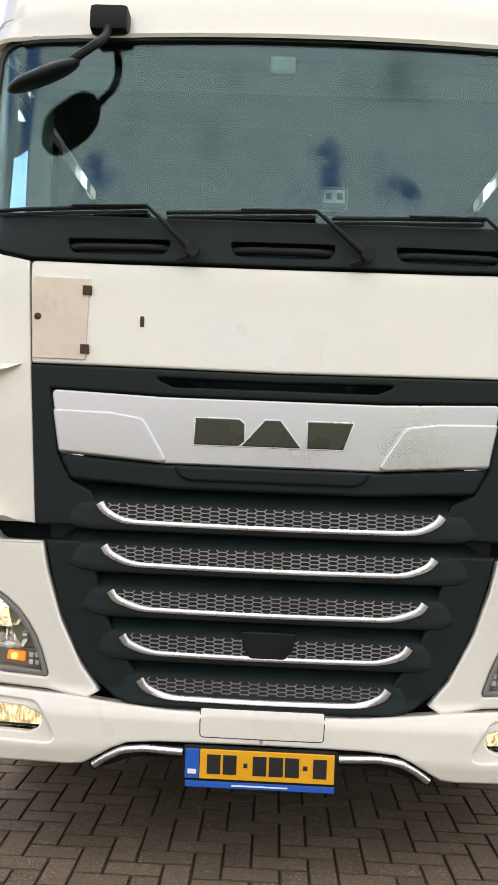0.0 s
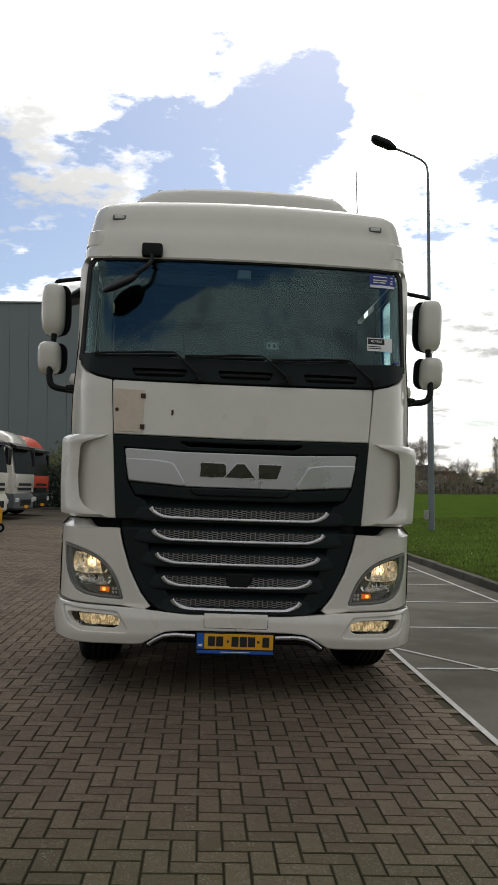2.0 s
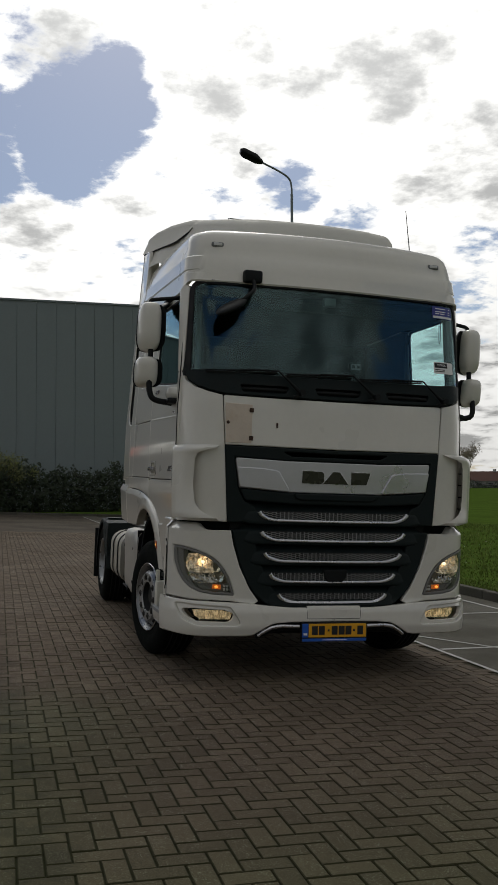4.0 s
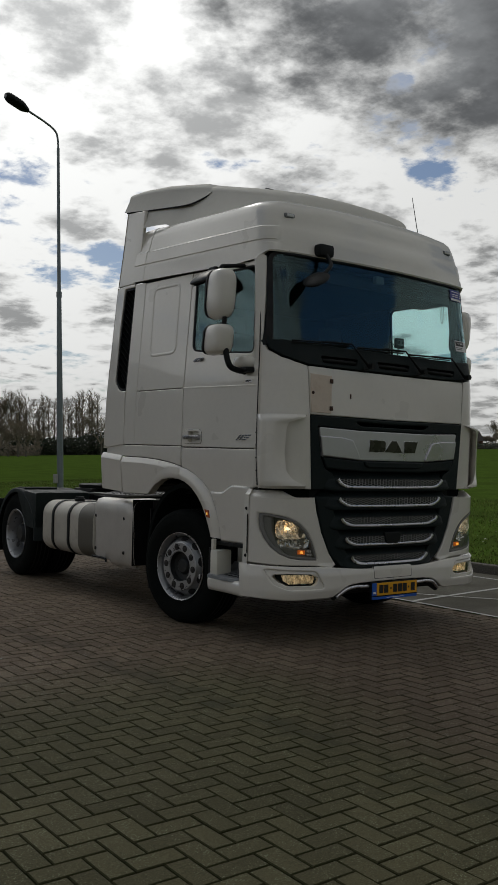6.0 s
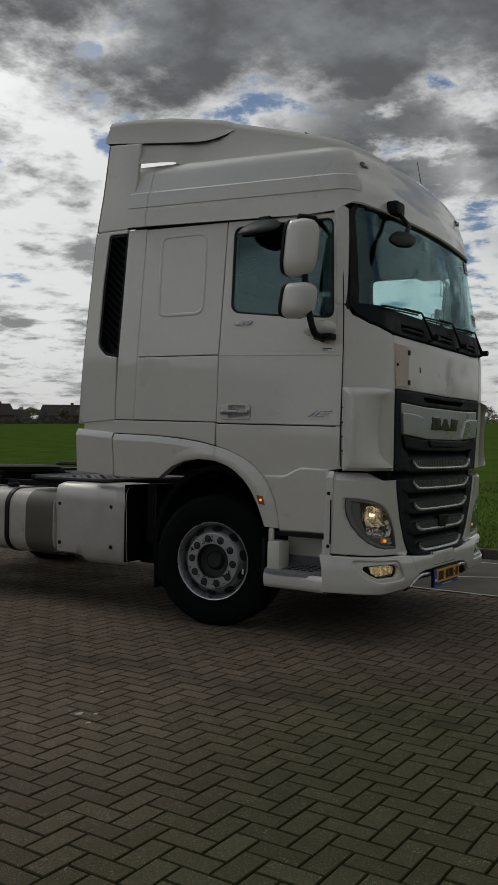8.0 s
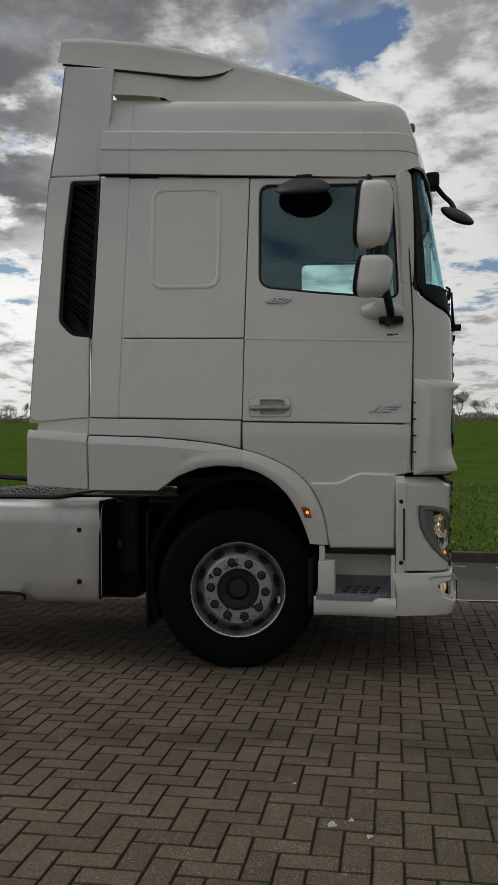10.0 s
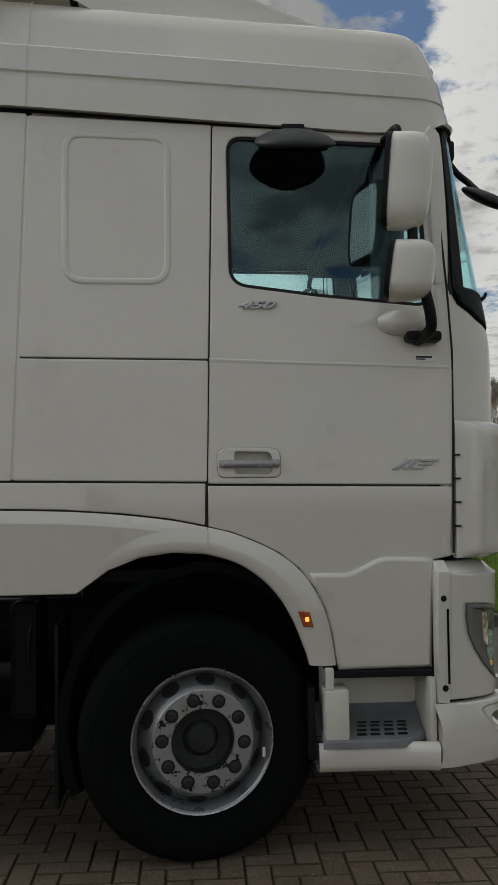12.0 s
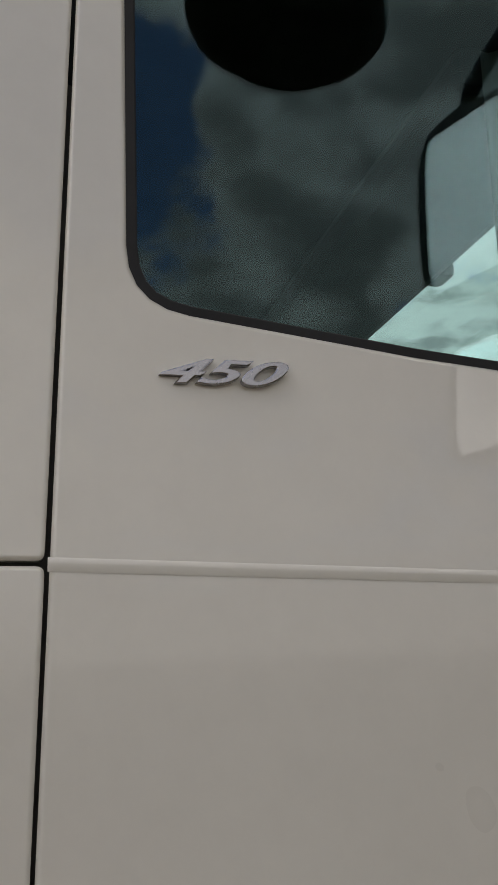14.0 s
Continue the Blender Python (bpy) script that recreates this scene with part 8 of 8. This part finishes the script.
for az in np.arange(18.8, 25.9, 0.27):
    c = copy_thing(slim[rng.randrange(2)], pose(*far(az + rng.uniform(-0.1, 0.1), 176 * rng.uniform(0.97, 1.05)), 0, 0, rng.uniform(0, 360)))
    size = rng.uniform(0.80, 1.02)
    c.scale = (size * rng.uniform(0.9, 1.4), size * rng.uniform(0.9, 1.4), size)

# avenue of round-crowned trees on the dyke
first = make_tree(13, 7.3, 0.85, 0.16, "bare round-crowned avenue tree with a straight trunk", pose(*far(98.9, 130)), 5)
for k in range(1, 9):
    c = copy_thing(first, pose(*far(98.9 + 1.08 * k, 130 - 3 * k), 0, 0, 67 * k))
    c.scale = (1 + 0.03 * k,) * 3

# low scrub below the far trees
V, Fc = [], []
rng = random.Random(21)
for az in np.arange(-15, 125, 0.30):
    dist = table(az, [(-15, 235), (8, 215), (10, 155), (21, 158), (24, 178), (27, 180), (29, 300), (80, 300), (100, 255), (125, 255)]) * rng.uniform(0.98, 1.05)
    p = far(az, dist)
    hgt = dist * rng.uniform(0.005, 0.012) * (2.1 if 9 < az < 27 else 1.0) * (0.6 if az > 98 else 1)
    leaf_cloud(rng, 190 if 9 < az < 27 else 120, (p.x, p.y, hgt * 0.45), (dist * 0.005, dist * 0.005, hgt * 0.6), dist * 0.0016, V, Fc)
tagged(link("far_scrub", V, Fc, TWIG), "brown leafless scrub along the far field edge", "shrubs", "", "stuff")


# dense hedge below the slender trees
V, Fc = [], []
rng = random.Random(23)
for az in np.arange(14.6, 28.2, 0.10):
    dist = 168 * rng.uniform(0.99, 1.02)
    p = far(az, dist)
    hgt = table(az, [(14.6, 2.4), (18, 3.0), (20, 3.9), (24.6, 3.7), (25.3, 4.9), (26.4, 5.2), (27.2, 4.0), (28.2, 2.2)]) * rng.uniform(0.9, 1.06)
    leaf_cloud(rng, 150, (p.x, p.y, hgt * 0.45), (0.6, 0.9, hgt * 0.55), 0.28, V, Fc)
for az in np.arange(26.4, 60, 0.13):
    dist = 272 * rng.uniform(0.985, 1.01)
    p = far(az, dist)
    hgt = table(az, [(26.4, 3.2), (29.0, 3.4), (30.0, 2.6), (31.0, 1.5), (31.6, 2.3), (32.5, 2.4), (33.6, 1.7), (34.6, 2.4), (35.1, 4.2), (36.2, 4.4), (36.6, 2.2), (38, 3.0), (39, 1.6), (41, 2.4), (44, 3.2), (45, 1.4), (46, 2.8), (60, 2.4)]) * rng.uniform(0.6, 1.15)
    leaf_cloud(rng, 80, (p.x, p.y, hgt * 0.45), (0.8, 0.9, hgt * 0.55), 0.30, V, Fc)
tagged(link("far_hedge", V, Fc, LEAF), "dense dark hedge along the far meadow edge", "hedge", "", "stuff")


# hedge and shrubs before the warehouse
def hedge():
    rng = random.Random(4)
    for name, x0, x1, hgt, lab in (("hedge", -16, -1.5, 3.0, "dark dense hedge before the warehouse wall"), ("hedge", -1.5, 8.7, 2.7, "dark dense hedge before the warehouse corner")):
        t = thing(name, lab, "hedge", pose((x0 + x1) / 2, 44.6, 0.0))
        V, Fc = [], []
        for k in range(int((x1 - x0) / 0.35)):
            x = x0 + 0.35 * k - (x0 + x1) / 2
            hh = hgt * rng.uniform(0.85, 1.12) * (1 if x0 + 0.35 * k < 6.9 else max(0.30, 1 - (x0 + 0.35 * k - 6.9) * 0.32))
            leaf_cloud(rng, 420, (x, rng.uniform(-0.2, 0.2), hh * 0.45), (0.5, 1.0, hh * 0.55), 0.12, V, Fc)
        link("foliage", V, Fc, LEAF, t)
        V, Fc = [], []
        for k in range(int((x1 - x0) / 0.8)):
            branch(rng, V, Fc, Vector((x0 + 0.8 * k - (x0 + x1) / 2, 0, 0)), Vector((rng.gauss(0, .2), rng.gauss(0, .2), 1)).normalized(), hgt * 0.4, 0.03, 3, 0.5, 0.2)
        tagged(link("stems", V, Fc, BARK, t), "", "", "", "stuff")
    for x, h in ((-6.4, 5.2), (-3.9, 4.6), (-1.8, 3.8)):
        t = thing("shrub", "tall open shrub with small pale spring leaves", "shrub", pose(x, 45.3, 0.0), "shrubs before the warehouse")
        V, Fc, tips = [], [], []
        for k in range(7):
            d = Vector((rng.gauss(0, 0.35), rng.gauss(0, 0.3), 1)).normalized()
            branch(rng, V, Fc, Vector((rng.uniform(-.3, .3), 0, 0)), d, h * 0.30, 0.05, 4, 0.42, 0.15, tips)
        link("stems", V, Fc, BARK, t)
        V, Fc = [], []
        for q in tips:
            leaf_cloud(rng, 9, q, (0.30, 0.30, 0.30), 0.075, V, Fc)
        link("foliage", V, Fc, BUD, t)


hedge()


# far houses
def house(p, turn, w, d, h, rh, wall, roofm, label):
    t = thing("house", label, "house", pose(p.x, p.y, 0.1, 0, 0, turn), "houses beyond the field")
    b = part("wall", box((0, 0, h / 2), (w, d, h)), wall, t)
    bm = bmesh.new()
    o = 0.4
    pts = [Vector(v) for v in ((-w / 2 - o, -d / 2 - o, h), (w / 2 + o, -d / 2 - o, h), (w / 2 + o, d / 2 + o, h), (-w / 2 - o, d / 2 + o, h), (-w / 2 - o, 0, h + rh), (w / 2 + o, 0, h + rh))]
    vs = [bm.verts.new(q) for q in pts]
    for f in ((0, 1, 5, 4), (2, 3, 4, 5), (0, 4, 3), (1, 2, 5), (0, 3, 2, 1)):
        bm.faces.new([vs[k] for k in f])
    r = part("roof", bm, roofm, t)
    part("chimney", box((w * 0.25, 0, h + rh * 0.95), (0.8, 0.8, 1.6), 0.03), wall, r)
    for k in range(3):
        part("window", box((-w / 2 + w * (k + 0.5) / 3, -d / 2 - 0.02, h * 0.5), (w * 0.14, 0.06, h * 0.4), 0.01), PANE, b)
        part("window", box((-w / 2 - 0.02, -d / 2 + d * (k + 0.5) / 3, h * 0.5), (0.06, d * 0.14, h * 0.4), 0.01), PANE, b)


for az, dist, w, wall, roofm, h, rh, lab in ((13.3, 215, 11, PALEW, ROOFT, 3.0, 3.6, "pale house with a dark hipped roof"), (15.2, 230, 8, BRICKW, ROOFR, 2.6, 2.8, "brick house with a red tiled roof"), (16.2, 232, 6, PALEW, ROOFT, 2.6, 2.2, "small pale house with a grey roof"),
                                             (30.7, 280, 11.0, PALEW, ROOFR, 2.2, 3.0, "low pale house with a broad red-brown roof"), (32.3, 284, 7.5, BRICKW, ROOFT, 2.4, 3.0, "brick house with a steep dark roof"), (33.6, 282, 6.5, PALEW, ROOFT, 2.6, 2.8, "pale gabled house with a dark roof"), (35.4, 285, 7.0, PALEW, PALEW, 5.4, 0.5, "white block of a house with a flat roof"),
                                             (39.5, 285, 12, BRICKW, ROOFT, 2.8, 3.6, "brick farmhouse with a dark roof"), (41.0, 290, 8, PALEW, ROOFT, 2.4, 2.2, "pale low house beyond the field"), (44.0, 295, 13, BRICKW, ROOFT, 2.6, 3.6, "brick house with a broad dark roof"),
                                             (47.0, 310, 11, BRICKW, ROOFT, 2.4, 3.0, "brick house with a dark tiled roof"), (50, 300, 12, BRICKW, ROOFT, 2.6, 3.4, "brick barn with a dark roof")):
    house(far(az, dist), -az + 20, w, w * 0.7, h, rh, wall, roofm, lab)


# building crane behind the houses
def crane(az, dist):
    t = thing("tower_crane", "slim pale steel building crane behind the houses", "crane", pose(*far(az, dist), 0, 0, -az))
    part("mast", tube([(0, 0, 0), (0.9, 0, 11.0)], 0.11, 6), POLE, t)
    part("jib", tube([(-0.4, 0, 10.8), (18.0, 0, 10.9)], 0.09, 6), POLE, t)
    part("stay", tube([(0.9, 0, 11.0), (-0.5, 0, 12.2)], 0.07, 6), POLE, t)


crane(34.4, 300)


# ---- grass blades and daisies on the verge ----
def verge():
    rng = random.Random(9)
    V, Fc = [], []
    kz = -math.sin(radians(2)) * X_KERB + 0.10
    for _ in range(60000):
        x = 4.62 + 9.0 * rng.random() ** 1.8
        y = rng.uniform(-3.5, 34)
        z = kz + (0.15 - kz) * min(1, max(0, (x - 4.5) / 4.0))
        a = rng.uniform(0, math.pi)
        h = rng.uniform(0.02, 0.05) * (2.2 if 10.8 < x < 12.8 else 1)
        w = 0.012
        k = len(V)
        V += [(x - w * math.cos(a), y - w * math.sin(a), z - 0.01), (x + w * math.cos(a), y + w * math.sin(a), z - 0.01), (x + rng.gauss(0, 0.02), y + rng.gauss(0, 0.02), z + h)]
        Fc.append((k, k + 1, k + 2))
    tagged(link("verge_grass", V, Fc, BLADE), "short green grass on the verge", "grass", "", "stuff")
    V, Fc = [], []
    for _ in range(420):
        x, y = 4.8 + 4.5 * rng.random(), rng.uniform(-3, 30)
        if noise.noise(Vector((x * 0.5, y * 0.35, 4))) < 0.0:
            continue
        z = kz + (0.15 - kz) * min(1, max(0, (x - 4.5) / 4.0)) + 0.06
        k = len(V)
        V += [(x + 0.016 * math.cos(j * math.pi / 3), y + 0.016 * math.sin(j * math.pi / 3), z + rng.uniform(-.004, .004)) for j in range(6)]
        Fc.append(tuple(range(k, k + 6)))
    tagged(link("daisies", V, Fc, DAISY), "small white daisies in the grass", "flowers", "", "stuff")


verge()


# ---- paving blocks, herringbone ----
def paver_mesh():
    bm = box((0, 0, -0.025), (0.2040, 0.0990, 0.05))
    edges = [e for e in bm.edges if all(v.co.z > -0.001 for v in e.verts)]
    bmesh.ops.bevel(bm, geom=edges, offset=0.004, segments=1, affect="EDGES")
    low = [f for f in bm.faces if all(v.co.z < -0.049 for v in f.verts)]
    bmesh.ops.delete(bm, geom=low, context="FACES")
    bmesh.ops.recalc_face_normals(bm, faces=bm.faces)
    for f in bm.faces:
        f.material_index = 0 if f.normal.z > 0.95 else 1
    return bm


pb = paver_mesh()
pme = bpy.data.meshes.new("paving_block")
pb.to_mesh(pme)
pme.materials.append(BRICK)
pme.materials.append(CHAMFER)
base_v = np.array([v.co[:] for v in pb.verts])
base_m = [f.material_index for f in pb.faces]
base_f = [[v.index for v in f.verts] for f in pb.faces]
pb.free()
U = 0.105
cells = []
for i in range(-120, 20):
    for j in range(-60, 250):
        # herringbone: the pattern repeats along the diagonal every four units
        k = (i - j) % 4
        if k == 0:
            cells.append(((i + 1.0) * U, (j + 0.5) * U, 0))
        elif k == 3:
            cells.append(((i + 0.5) * U, (j + 1.0) * U, 90))
cells = [c for c in cells if -12.0 < c[0] < X_LINE - 0.06 and -6.0 < c[1] < 26.0]
rngb = random.Random(77)
near = sorted(cells, key=lambda c: (c[0] + 2.6) ** 2 + (c[1] - 2.3) ** 2)
nearset = set(near[:300])
VV, FF = [], []
count = 0
for c in cells:
    dz = rngb.gauss(0, 0.0009)
    rx, ry, rz = rngb.gauss(0, 0.25), rngb.gauss(0, 0.2), rngb.gauss(0, 0.45)
    m = pose(c[0], c[1], dz, rx, ry, c[2] + rz)
    if c in nearset:
        o = new("paving_block", pme)
        o.parent = pave
        o.matrix_basis = m
    else:
        r = np.array(m)[:3]
        VV.append(base_v @ r[:, :3].T + r[:, 3])
        FF += [[count + k for k in f] for f in base_f]
        count += len(base_v)
rest = link("paving_blocks", np.concatenate(VV).tolist(), FF, BRICK, pave)
rest.data.materials.append(CHAMFER)
rest.data.polygons.foreach_set("material_index", base_m * (len(FF) // len(base_f)))
tagged(rest, "grey-brown paving blocks laid in herringbone", "", "", "stuff")


# ---- marks on the paving ----
DROPPING = surface("dried_white_dropping", (0.45, 0.45, 0.42), 0.9, vary=0.2, scale=60)


def dropping(x, y, r, seed):
    """A dried splash: an uneven, slightly domed patch."""
    rng = random.Random(seed)
    bm = bmesh.new()
    rim = []
    for k in range(14):
        a = 2 * math.pi * k / 14
        q = r * rng.uniform(0.55, 1.25)
        rim.append((q * math.cos(a), q * 0.7 * math.sin(a)))
    low = [bm.verts.new((u, v, 0.0)) for u, v in rim]
    top = [bm.verts.new((u * 0.7, v * 0.7, 0.002)) for u, v in rim]
    for k in range(14):
        bm.faces.new((low[k], low[(k + 1) % 14], top[(k + 1) % 14], top[k]))
    bm.faces.new(top)
    t = thing("bird_dropping", "dried white bird dropping on the paving", "dropping", FALL @ pose(x, y, 0.003), "droppings on the paving")
    part("splash", bm, DROPPING, t)


for k, (x, y, r) in enumerate(((-3.32, 4.04, 0.026), (-3.40, 3.90, 0.018), (-3.27, 3.97, 0.016), (-2.95, 4.22, 0.012))):
    dropping(x, y, r, k)
